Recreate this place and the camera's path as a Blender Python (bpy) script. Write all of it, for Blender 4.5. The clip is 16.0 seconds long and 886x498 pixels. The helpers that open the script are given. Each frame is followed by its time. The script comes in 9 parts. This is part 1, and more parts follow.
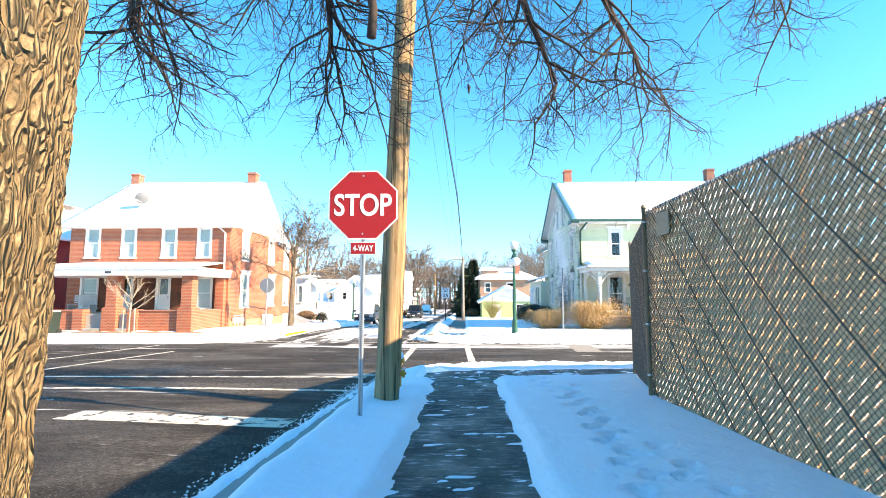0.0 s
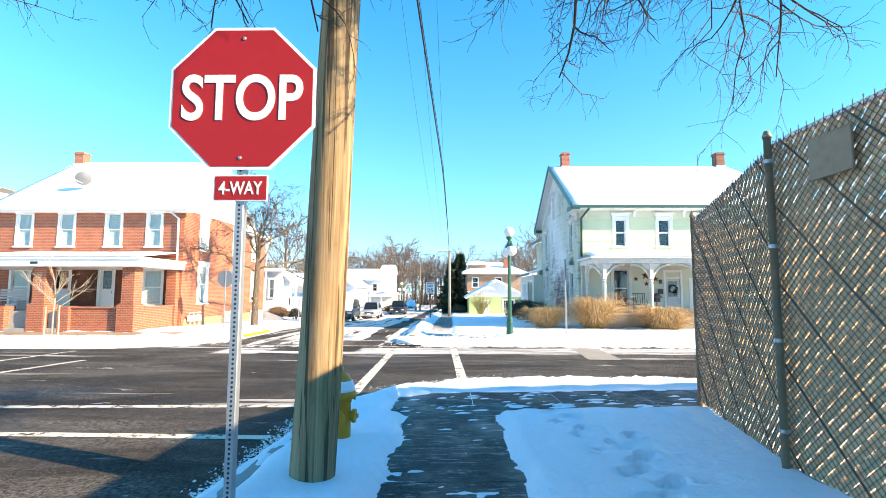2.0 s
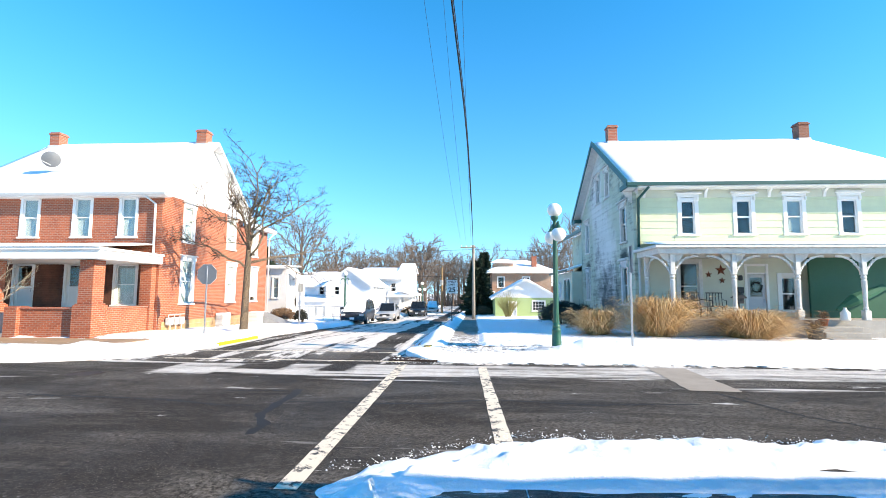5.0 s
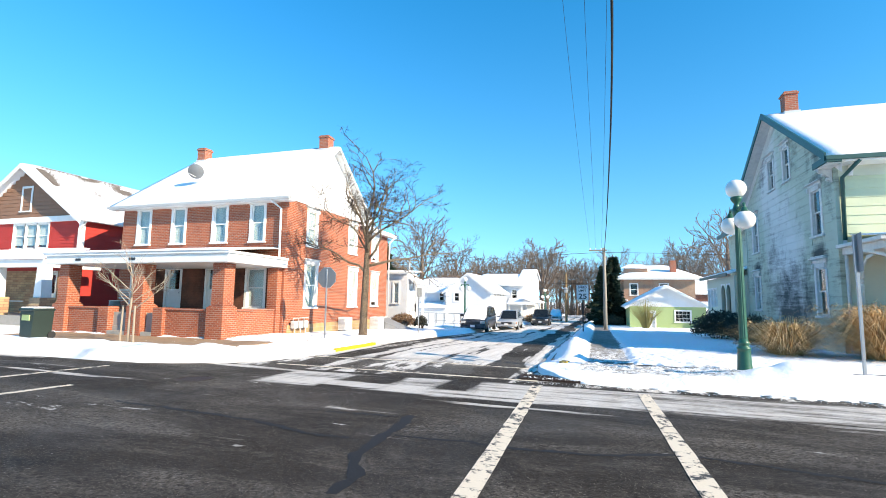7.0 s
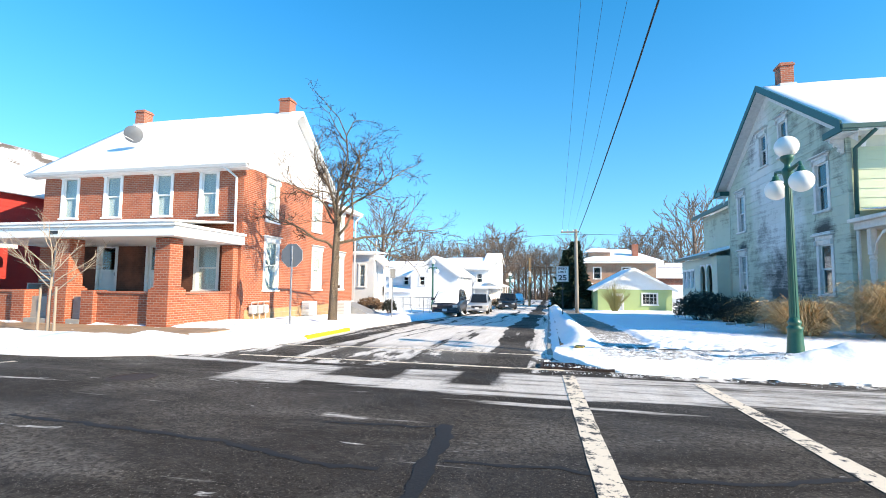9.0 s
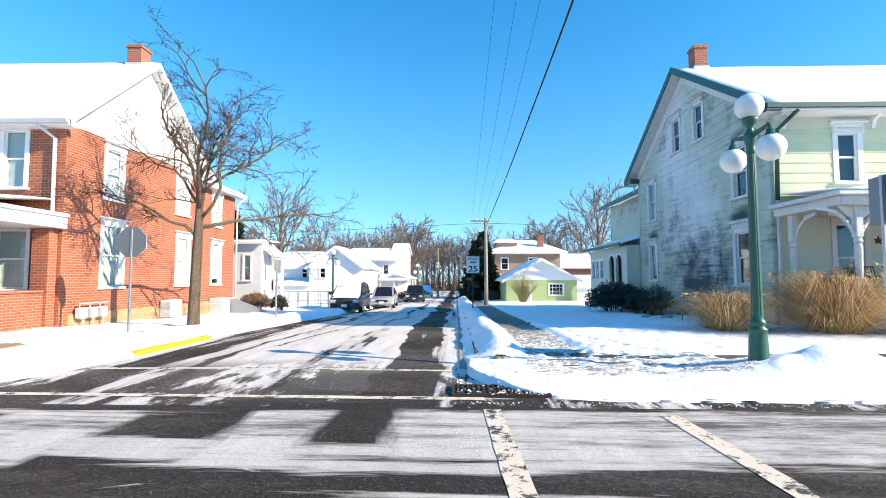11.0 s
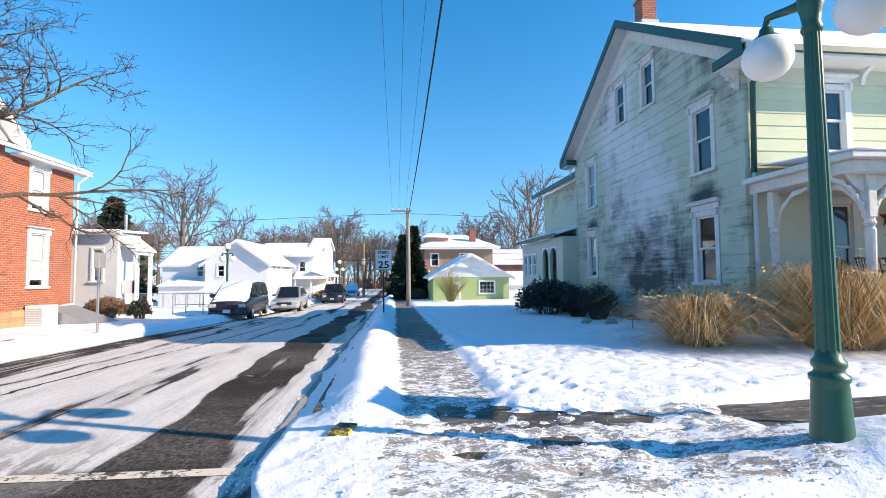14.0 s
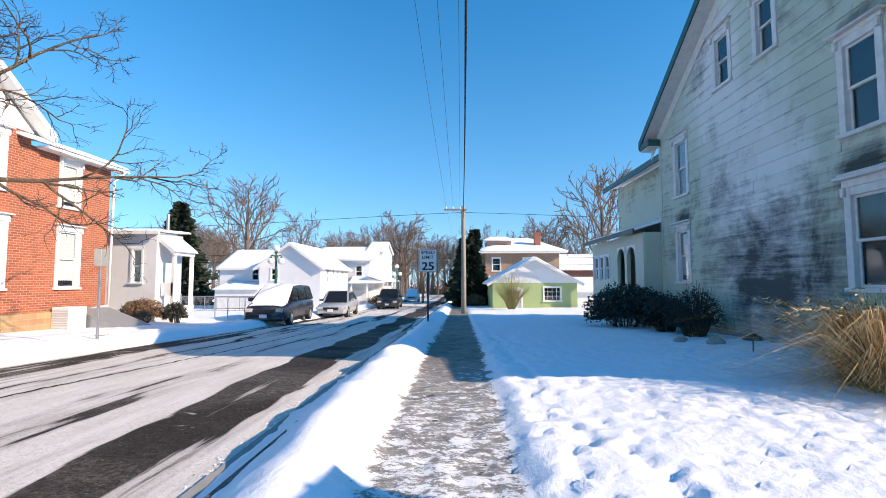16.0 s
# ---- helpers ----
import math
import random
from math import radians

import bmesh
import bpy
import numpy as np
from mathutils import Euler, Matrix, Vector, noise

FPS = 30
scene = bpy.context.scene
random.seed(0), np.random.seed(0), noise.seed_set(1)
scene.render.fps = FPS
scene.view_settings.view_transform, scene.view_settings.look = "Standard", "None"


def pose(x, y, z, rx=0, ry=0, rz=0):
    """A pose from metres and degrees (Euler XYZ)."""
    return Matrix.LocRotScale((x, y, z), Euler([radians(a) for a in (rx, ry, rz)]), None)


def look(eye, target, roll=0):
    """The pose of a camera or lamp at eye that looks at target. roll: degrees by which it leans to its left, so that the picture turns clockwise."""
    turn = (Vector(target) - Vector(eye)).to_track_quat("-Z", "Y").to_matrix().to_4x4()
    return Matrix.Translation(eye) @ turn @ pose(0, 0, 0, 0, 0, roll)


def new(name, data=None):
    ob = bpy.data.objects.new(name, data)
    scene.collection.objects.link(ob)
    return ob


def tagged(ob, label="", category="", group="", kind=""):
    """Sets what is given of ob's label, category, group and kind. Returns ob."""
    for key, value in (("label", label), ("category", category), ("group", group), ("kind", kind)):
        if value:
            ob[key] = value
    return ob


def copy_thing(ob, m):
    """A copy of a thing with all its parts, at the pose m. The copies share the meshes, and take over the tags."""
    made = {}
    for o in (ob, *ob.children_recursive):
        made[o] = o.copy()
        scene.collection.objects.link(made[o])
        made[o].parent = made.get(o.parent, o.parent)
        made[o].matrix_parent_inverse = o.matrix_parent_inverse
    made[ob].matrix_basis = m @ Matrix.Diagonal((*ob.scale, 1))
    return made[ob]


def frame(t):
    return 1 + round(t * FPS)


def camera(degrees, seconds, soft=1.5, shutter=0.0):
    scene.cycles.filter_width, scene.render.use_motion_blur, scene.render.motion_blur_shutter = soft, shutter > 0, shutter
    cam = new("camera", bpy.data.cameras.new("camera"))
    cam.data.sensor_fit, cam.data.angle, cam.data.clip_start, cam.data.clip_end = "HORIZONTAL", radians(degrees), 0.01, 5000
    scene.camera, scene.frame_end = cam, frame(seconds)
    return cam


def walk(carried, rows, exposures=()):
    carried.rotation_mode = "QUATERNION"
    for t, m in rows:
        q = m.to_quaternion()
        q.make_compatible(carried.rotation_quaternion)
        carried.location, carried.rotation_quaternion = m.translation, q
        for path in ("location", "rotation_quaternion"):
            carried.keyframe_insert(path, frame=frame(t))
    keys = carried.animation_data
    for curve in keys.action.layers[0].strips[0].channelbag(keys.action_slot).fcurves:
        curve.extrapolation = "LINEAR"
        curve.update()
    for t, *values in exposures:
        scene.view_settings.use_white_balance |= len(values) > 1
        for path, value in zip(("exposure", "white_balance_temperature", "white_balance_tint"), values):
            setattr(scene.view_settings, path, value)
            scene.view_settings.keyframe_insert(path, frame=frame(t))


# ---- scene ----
cam = camera(85.9, 16.0, soft=0.9)
METRES, EYE, TILT, LEAN, TURN = 20.9, 1.4, 0.0, 0.0, 2.6
ROWS = [
    (0.0, 0.0, 0.0, 0.0, -0.01, 5.68, -0.07),
    (0.5, 0.0002, 0.0366, 0.0002, -0.45, 5.28, -0.17),
    (1.0, 0.0037, 0.074, 0.0004, -1.3, 5.25, -0.18),
    (1.5, 0.0038, 0.1081, 0.0006, -1.36, 5.02, -0.14),
    (2.0, 0.0053, 0.1447, -0.0003, -1.66, 5.11, -0.16),
    (2.5, 0.0047, 0.1798, -0.0016, -1.4, 5.24, -0.14),
    (3.0, 0.0056, 0.2171, -0.0028, -1.53, 5.27, -0.14),
    (5.5, 0.0096, 0.3736, -0.0057, 3.61, 5.24, -0.36),
    (6.0, 0.0066, 0.4012, -0.0063, 7.91, 5.51, -0.54),
    (6.5, -0.0004, 0.4245, -0.0083, 11.73, 5.81, -0.75),
    (7.0, -0.013, 0.4435, -0.0102, 15.29, 6.05, -0.84),
    (7.5, -0.0272, 0.46, -0.0118, 16.22, 6.26, -0.93),
    (8.0, -0.0419, 0.4745, -0.0149, 16.02, 5.93, -0.84),
    (8.5, -0.0644, 0.4979, -0.0192, 12.58, 4.87, -0.72),
    (9.0, -0.0792, 0.5192, -0.0203, 9.89, 4.45, -0.61),
    (9.5, -0.0881, 0.5485, -0.0207, 6.46, 3.68, -0.45),
    (10.0, -0.0919, 0.5808, -0.0199, 3.62, 3.47, -0.28),
    (12.5, -0.0443, 0.7371, -0.0146, -6.11, 3.43, 0.29),
    (13.0, -0.0356, 0.767, -0.0145, -7.5, 3.01, 0.39),
    (13.5, -0.0229, 0.7962, -0.0152, -8.86, 3.11, 0.45),
    (14.0, -0.0126, 0.8259, -0.0161, -8.47, 3.07, 0.43),
    (14.5, -0.0014, 0.8564, -0.017, -7.64, 3.19, 0.33),
    (15.0, 0.009, 0.8859, -0.0185, -5.68, 3.16, 0.2),
    (15.5, 0.0184, 0.9168, -0.0197, -3.83, 3.44, 0.1),
    (16.0, 0.0266, 0.9478, -0.0215, -0.52, 3.88, -0.01),
]
walk(cam, [(t, pose(0, 0, EYE, TILT, LEAN, TURN) @ pose(METRES * x, METRES * y, METRES * z, 90 + pitch, roll, yaw)) for t, x, y, z, yaw, pitch, roll in ROWS],
     [(0.0, 1.75, 8900, 15), (3.0, 1.42, 8400, 12), (5.5, 1.1, 7700, 12), (7.0, 0.97, 7700, 10), (10.0, 1.02, 7750, 12), (12.5, 0.86, 7600, 14), (16.0, 0.62, 7800, 19)])

# ---- light ----
SUN_EL, SUN_ROT = 26.0, 109.0
world = bpy.data.worlds.new("sky")
scene.world = world
world.use_nodes = True
_wn = world.node_tree.nodes
_sky = _wn.new("ShaderNodeTexSky")
_sky.sky_type = "NISHITA"
_sky.sun_disc = False
_sky.sun_elevation, _sky.sun_rotation = radians(SUN_EL), radians(SUN_ROT)
_sky.air_density, _sky.dust_density, _sky.ozone_density = 1.0, 0.0, 2.0
_bg = _wn["Background"]
_bg.inputs[1].default_value = 0.13
# the sky's vector is lifted so that the clear blue reaches down to the roofs
_tc, _mp, _nm = _wn.new("ShaderNodeTexCoord"), _wn.new("ShaderNodeMapping"), _wn.new("ShaderNodeVectorMath")
_nm.operation = "NORMALIZE"
_mp.inputs["Location"].default_value, _mp.inputs["Scale"].default_value = (0, 0, 0.13), (1, 1, 0.7)
world.node_tree.links.new(_tc.outputs["Generated"], _mp.inputs[0])
world.node_tree.links.new(_mp.outputs[0], _nm.inputs[0])
world.node_tree.links.new(_nm.outputs[0], _sky.inputs[0])
_hs = _wn.new("ShaderNodeHueSaturation")
_hs.inputs["Hue"].default_value, _hs.inputs["Saturation"].default_value, _hs.inputs["Value"].default_value = 0.499, 1.46, 1.31
world.node_tree.links.new(_sky.outputs[0], _hs.inputs["Color"])
world.node_tree.links.new(_hs.outputs[0], _bg.inputs[0])
sun = new("sun", bpy.data.lights.new("sun", "SUN"))
sun.data.energy, sun.data.angle, sun.data.color = 4.4, radians(0.5), (1.0, 0.91, 0.76)
_sd = Vector((math.sin(radians(SUN_ROT)) * math.cos(radians(SUN_EL)), math.cos(radians(SUN_ROT)) * math.cos(radians(SUN_EL)), math.sin(radians(SUN_EL))))
sun.matrix_basis = look(_sd * 100, (0, 0, 0))


# ---- materials ----
MATS = {}


class Nodes:
    """A small writer of node materials."""

    def __init__(self, name):
        self.m = bpy.data.materials.new(name)
        self.m.use_nodes = True
        self.t = self.m.node_tree
        self.b = self.t.nodes["Principled BSDF"]
        self.out = self.t.nodes["Material Output"]
        MATS[name] = self.m

    def n(self, kind, **k):
        nd = self.t.nodes.new("ShaderNode" + kind)
        for key, v in k.items():
            if key in ("operation", "blend_type", "data_type", "noise_dimensions", "feature", "distance", "wave_type", "bands_direction", "wave_profile", "interpolation_type"):
                if key == "operation":
                    nd.operation = v
                elif key == "blend_type":
                    nd.blend_type = v
                elif key == "data_type":
                    nd.data_type = v
                elif key == "feature":
                    nd.feature = v
                elif key == "wave_type":
                    nd.wave_type = v
                elif key == "bands_direction":
                    nd.bands_direction = v
        return nd

    def put(self, sock, v):
        if hasattr(v, "is_output"):
            self.t.links.new(v, sock)
        elif isinstance(v, (tuple, list)) and len(v) == 3 and sock.type == "RGBA":
            sock.default_value = (*v, 1)
        else:
            sock.default_value = v

    def pos(self, scale=(1, 1, 1), obj=False, rot=(0, 0, 0)):
        src = self.n("TexCoord").outputs["Object"] if obj else self.n("NewGeometry").outputs["Position"]
        mp = self.n("Mapping")
        self.t.links.new(src, mp.inputs[0])
        mp.inputs["Scale"].default_value = scale
        mp.inputs["Rotation"].default_value = rot
        return mp.outputs[0]

    def noise(self, vec, scale=5.0, detail=4.0, rough=0.6, dist=0.0):
        nd = self.n("TexNoise")
        self.put(nd.inputs["Vector"], vec)
        nd.inputs["Scale"].default_value, nd.inputs["Detail"].default_value = scale, detail
        nd.inputs["Roughness"].default_value, nd.inputs["Distortion"].default_value = rough, dist
        return nd.outputs["Fac"]

    def ramp(self, fac, stops):
        nd = self.n("ValToRGB")
        self.put(nd.inputs[0], fac)
        el = nd.color_ramp.elements
        while len(el) < len(stops):
            el.new(0.5)
        for e, (p, c) in zip(el, stops):
            e.position = p
            e.color = (*c, 1) if isinstance(c, tuple) else (c, c, c, 1)
        return nd.outputs[0]

    def math(self, op, a, b=0.0, clamp=False):
        nd = self.n("Math", operation=op)
        nd.use_clamp = clamp
        self.put(nd.inputs[0], a)
        self.put(nd.inputs[1], b)
        return nd.outputs[0]

    def mix(self, fac, a, b, how="MIX"):
        nd = self.n("Mix", data_type="RGBA", blend_type=how)
        self.put(nd.inputs["Factor"], fac)
        self.put(nd.inputs[6], a)
        self.put(nd.inputs[7], b)
        return nd.outputs[2]

    def sep(self, vec):
        nd = self.n("SeparateXYZ")
        self.put(nd.inputs[0], vec)
        return nd.outputs

    def bump(self, height, strength=0.3, dist=0.02, normal=None):
        nd = self.n("Bump")
        nd.inputs["Strength"].default_value, nd.inputs["Distance"].default_value = strength, dist
        self.put(nd.inputs["Height"], height)
        if normal is not None:
            self.put(nd.inputs["Normal"], normal)
        return nd.outputs[0]

    def set(self, color=None, rough=None, metal=None, normal=None, spec=None):
        for key, v in (("Base Color", color), ("Roughness", rough), ("Metallic", metal), ("Normal", normal), ("Specular IOR Level", spec)):
            if v is not None:
                self.put(self.b.inputs[key], v)
        return self.m


def plain(name, color, rough=0.6, metal=0.0, vary=0.15, scale=6.0, bump=0.15, obj=False):
    """A paint, wood or metal of one colour with mottling, grime and a fine relief."""
    k = Nodes(name)
    p = k.pos(obj=obj)
    a = k.noise(p, scale, 5)
    b = k.noise(p, scale * 9, 3)
    dark = tuple(c * (1 - vary) for c in color)
    lite = tuple(min(1, c * (1 + vary * 0.7)) for c in color)
    c = k.mix(a, dark, lite)
    c = k.mix(k.math("MULTIPLY", b, vary), c, tuple(x * 0.6 for x in color))
    return k.set(c, k.math("ADD", k.math("MULTIPLY", b, 0.2), max(rough - 0.1, 0.02)), metal, k.bump(b, bump, 0.01))


def mat_snow(name="snow", trodden=False):
    k = Nodes(name)
    p = k.pos()
    a = k.noise(p, 1.3, 5)
    b = k.noise(p, 14, 4)
    c = k.noise(p, 90, 2)
    col = k.mix(a, (0.85, 0.87, 0.90), (0.91, 0.92, 0.93))
    col = k.mix(k.ramp(k.noise(p, 4, 6, 0.75), [(0.66, 0.0), (0.8, 0.35)]), col, (0.52, 0.48, 0.42))
    h = k.math("ADD", k.math("MULTIPLY", b, 1.0), k.math("MULTIPLY", c, 0.25))
    if trodden:
        # the footway and the corner, worn through to damp concrete and earth in ragged spots
        x, y, z = k.sep(p)
        wob = k.math("MULTIPLY", k.math("SUBTRACT", k.noise(p, 3.0, 5, 0.7), 0.5), 0.5)
        off = k.math("ABSOLUTE", k.math("ADD", k.math("ADD", x, 0.46), wob))
        foot = k.math("MULTIPLY", k.ramp(k.math("SUBTRACT", 1.0, off), [(0.34, 0.0), (0.52, 1.0)]), k.math("GREATER_THAN", y, 22.0))
        along = k.ramp(k.math("DIVIDE", k.math("SUBTRACT", y, 20.0), 14.0), [(0.0, 0.38), (0.2, 0.42), (0.45, 0.48), (0.62, 0.58), (0.75, 0.62), (1.0, 0.56)])
        far = k.math("ABSOLUTE", k.math("ADD", k.math("SUBTRACT", y, 21.0), wob))
        plot = k.math("MULTIPLY", k.ramp(far, [(0.85, 1.0), (1.35, 0.0)]), k.ramp(k.math("ADD", k.math("ABSOLUTE", k.math("MULTIPLY", k.math("SUBTRACT", x, 0.5), 0.55)), k.math("MULTIPLY", wob, 1.5)), [(0.0, 1.0), (0.85, 1.0), (1.0, 0.0)]))
        zone = k.math("MAXIMUM", k.math("MULTIPLY", foot, along), k.math("MULTIPLY", plot, 0.42))
        spot = k.math("ADD", k.math("MULTIPLY", k.noise(k.pos((1.0, 2.0, 1)), 5.0, 7, 0.72), 0.65), k.math("MULTIPLY", k.noise(k.pos((1.0, 1.8, 1)), 26.0, 4, 0.7), 0.35))
        worn = k.ramp(k.math("ADD", k.math("SUBTRACT", zone, 0.5), spot), [(0.40, 0.0), (0.45, 0.75), (0.6, 0.95)])
        earth = k.mix(k.ramp(k.noise(p, 2.2, 5), [(0.4, 0.0), (0.6, 1.0)]), (0.15, 0.125, 0.10), (0.33, 0.27, 0.20))
        earth = k.mix(k.noise(p, 60, 3, 0.8), earth, (0.07, 0.06, 0.05))
        grey = k.math("MULTIPLY", k.math("MAXIMUM", foot, k.math("MULTIPLY", plot, 0.5)), k.ramp(k.noise(p, 9, 6, 0.8), [(0.4, 0.05), (0.7, 0.55)]))
        col = k.mix(grey, col, (0.60, 0.56, 0.51))
        col = k.mix(k.math("MULTIPLY", worn, k.math("GREATER_THAN", zone, 0.02)), col, earth)
        h = k.math("SUBTRACT", h, k.math("MULTIPLY", worn, 0.8))
    return k.set(col, 0.75, 0, k.bump(h, 0.5, 0.03), 0.3)


def mat_roof_snow():
    k = Nodes("roof_snow")
    p = k.pos()
    col = k.mix(k.noise(p, 0.9, 4), (0.82, 0.84, 0.87), (0.90, 0.90, 0.91))
    return k.set(col, 0.8, 0, k.bump(k.noise(p, 3.0, 5), 0.25, 0.05), 0.2)


def mat_asphalt():
    k = Nodes("asphalt")
    p = k.pos()
    x, y, z = k.sep(p)
    grit = k.math("ADD", k.math("MULTIPLY", k.noise(p, 95, 2, 0.75), 0.55), k.math("MULTIPLY", k.noise(p, 28, 4, 0.75), 0.45))
    mott = k.noise(p, 0.9, 5)
    col = k.mix(k.ramp(grit, [(0.38, 0.0), (0.62, 1.0)]), (0.003, 0.0028, 0.0025), (0.062, 0.052, 0.044))
    col = k.mix(k.math("MULTIPLY", mott, 0.5), col, (0.030, 0.025, 0.021))
    col = k.mix(k.ramp(k.noise(p, 55, 3, 0.8), [(0.60, 0.0), (0.66, 0.6)]), col, (0.36, 0.32, 0.28))
    col = k.mix(k.ramp(k.noise(p, 7, 5, 0.7), [(0.5, 0.0), (0.8, 0.4)]), col, (0.09, 0.078, 0.066))
    # a dry film of salt in ragged clouds, and thin white drifts in the wheel-free strips
    film = k.math("MULTIPLY", k.ramp(k.noise(k.pos((0.22, 0.6, 1)), 1.0, 7, 0.7, 0.6), [(0.46, 0.0), (0.62, 0.6)]), k.ramp(k.noise(p, 22, 5, 0.8), [(0.42, 0.0), (0.60, 1.0)]))
    col = k.mix(k.math("MULTIPLY", film, 0.7), col, (0.34, 0.30, 0.26))
    drift = k.ramp(k.noise(k.pos((0.5, 1.6, 1)), 1.1, 8, 0.72, 0.8), [(0.64, 0.0), (0.69, 0.85)])
    col = k.mix(drift, col, (0.80, 0.77, 0.73))
    # dried salt and packed snow, drawn out along the traffic
    on_a = k.math("GREATER_THAN", y, 19.0)
    sa = k.noise(k.pos((3.0, 0.12, 1)), 1.0, 6, 0.62)
    sb = k.noise(k.pos((0.16, 2.0, 1)), 1.0, 6, 0.62)
    fine = k.noise(k.pos((14, 1.2, 1)), 1.0, 4, 0.7)
    bent = k.math("ADD", x, k.math("MULTIPLY", k.math("SUBTRACT", k.noise(k.pos((0.5, 0.22, 1)), 1.0, 3), 0.5), 1.6))
    lane = k.ramp(k.math("DIVIDE", k.math("ADD", bent, 8.4), 6.4), [(0.0, 0.75), (0.07, 0.5), (0.14, 0.36), (0.2, 0.78), (0.26, 0.74), (0.285, 0.46), (0.32, 0.8), (0.52, 0.84), (0.575, 0.5), (0.62, 0.8), (0.745, 0.84), (0.775, 0.2), (0.88, 0.2), (0.92, 0.66), (1.0, 0.72)])
    far = k.math("MULTIPLY", on_a, k.ramp(k.math("ADD", k.math("MULTIPLY", lane, 0.42), k.math("ADD", k.math("MULTIPLY", sa, 0.55), k.math("MULTIPLY", fine, 0.16))), [(0.57, 0.0), (0.61, 0.75), (0.68, 1.0)]))
    far = k.math("MULTIPLY", far, k.math("MAXIMUM", k.ramp(k.math("DIVIDE", k.math("SUBTRACT", y, 19.0), 4.0), [(0.0, 0.0), (0.5, 0.1), (0.8, 1.0)]), k.ramp(k.noise(k.pos((1.6, 0.5, 1)), 1.0, 5, 0.65), [(0.5, 0.0), (0.56, 1.0)])))
    edge = k.ramp(k.math("DIVIDE", k.math("SUBTRACT", y, 10.0), 10.0), [(0.0, 0.3), (0.2, 0.35), (0.45, 0.28), (0.6, 0.36), (0.72, 0.46), (0.82, 0.46), (0.92, 0.44), (1.0, 0.4)])
    cross = k.math("MULTIPLY", k.math("SUBTRACT", 1.0, on_a), k.ramp(k.math("ADD", k.math("MULTIPLY", edge, 0.35), k.math("MULTIPLY", sb, 0.75)), [(0.575, 0.0), (0.615, 0.75), (0.7, 0.9)]))
    # packed snow left between the wheel tracks before the far crosswalk
    wx = k.math("ADD", x, k.math("MULTIPLY", k.math("SUBTRACT", k.noise(k.pos((3.0, 0.8, 1)), 1.0, 5, 0.7), 0.5), 0.5))
    wy = k.math("ADD", y, k.math("MULTIPLY", k.math("SUBTRACT", k.noise(k.pos((0.5, 3.0, 1)), 1.0, 6, 0.75), 0.5), 0.7))
    thin = k.ramp(k.math("ADD", k.math("MULTIPLY", sb, 0.5), k.math("MULTIPLY", k.noise(k.pos((1.2, 9.0, 1)), 1.0, 6, 0.75), 0.5)), [(0.40, 0.15), (0.53, 0.85)])
    for xc, xw, yc, yw in ((12.0, 14.9, 18.1, 0.76), (-4.05, 0.46, 17.95, 0.86), (-6.4, 0.75, 17.85, 0.76), (-4.3, 0.28, 15.58, 0.05)):
        qx = k.ramp(k.math("SUBTRACT", k.math("ABSOLUTE", k.math("SUBTRACT", wx, xc)), xw - 0.1), [(0.0, 1.0), (0.16, 0.0)])
        qy = k.ramp(k.math("SUBTRACT", k.math("ABSOLUTE", k.math("SUBTRACT", wy, yc)), yw - 0.06), [(0.0, 1.0), (0.12, 0.0)])
        cross = k.math("MAXIMUM", cross, k.math("MULTIPLY", k.math("MULTIPLY", qx, qy), thin))
    m = k.math("MULTIPLY", k.math("MAXIMUM", far, cross), k.ramp(grit, [(0.3, 0.35), (0.5, 1.0)]))
    col = k.mix(m, col, k.mix(k.noise(k.pos((3, 0.5, 1)), 1.5, 5), (0.56, 0.49, 0.42), (0.90, 0.87, 0.84)))
    wet = k.ramp(k.noise(p, 0.5, 4), [(0.4, 0.7), (0.65, 0.95)])
    return k.set(col, wet, 0, k.bump(grit, 0.9, 0.012), 0.12)


def mat_walk():
    k = Nodes("wet_concrete")
    p = k.pos()
    grit = k.noise(p, 70, 3, 0.75)
    col = k.mix(k.ramp(grit, [(0.35, 0.0), (0.7, 1.0)]), (0.012, 0.012, 0.012), (0.11, 0.10, 0.095))
    col = k.mix(k.ramp(k.noise(p, 1.6, 5), [(0.4, 0.0), (0.7, 0.6)]), col, (0.19, 0.16, 0.12))
    slush = k.ramp(k.noise(k.pos((1.0, 4.0, 1)), 4.0, 7, 0.8), [(0.54, 0.0), (0.66, 0.75)])
    col = k.mix(slush, col, (0.55, 0.55, 0.56))
    return k.set(col, k.ramp(k.noise(p, 2.0, 4), [(0.35, 0.4), (0.6, 0.85)]), 0, k.bump(grit, 0.6, 0.008), 0.25)


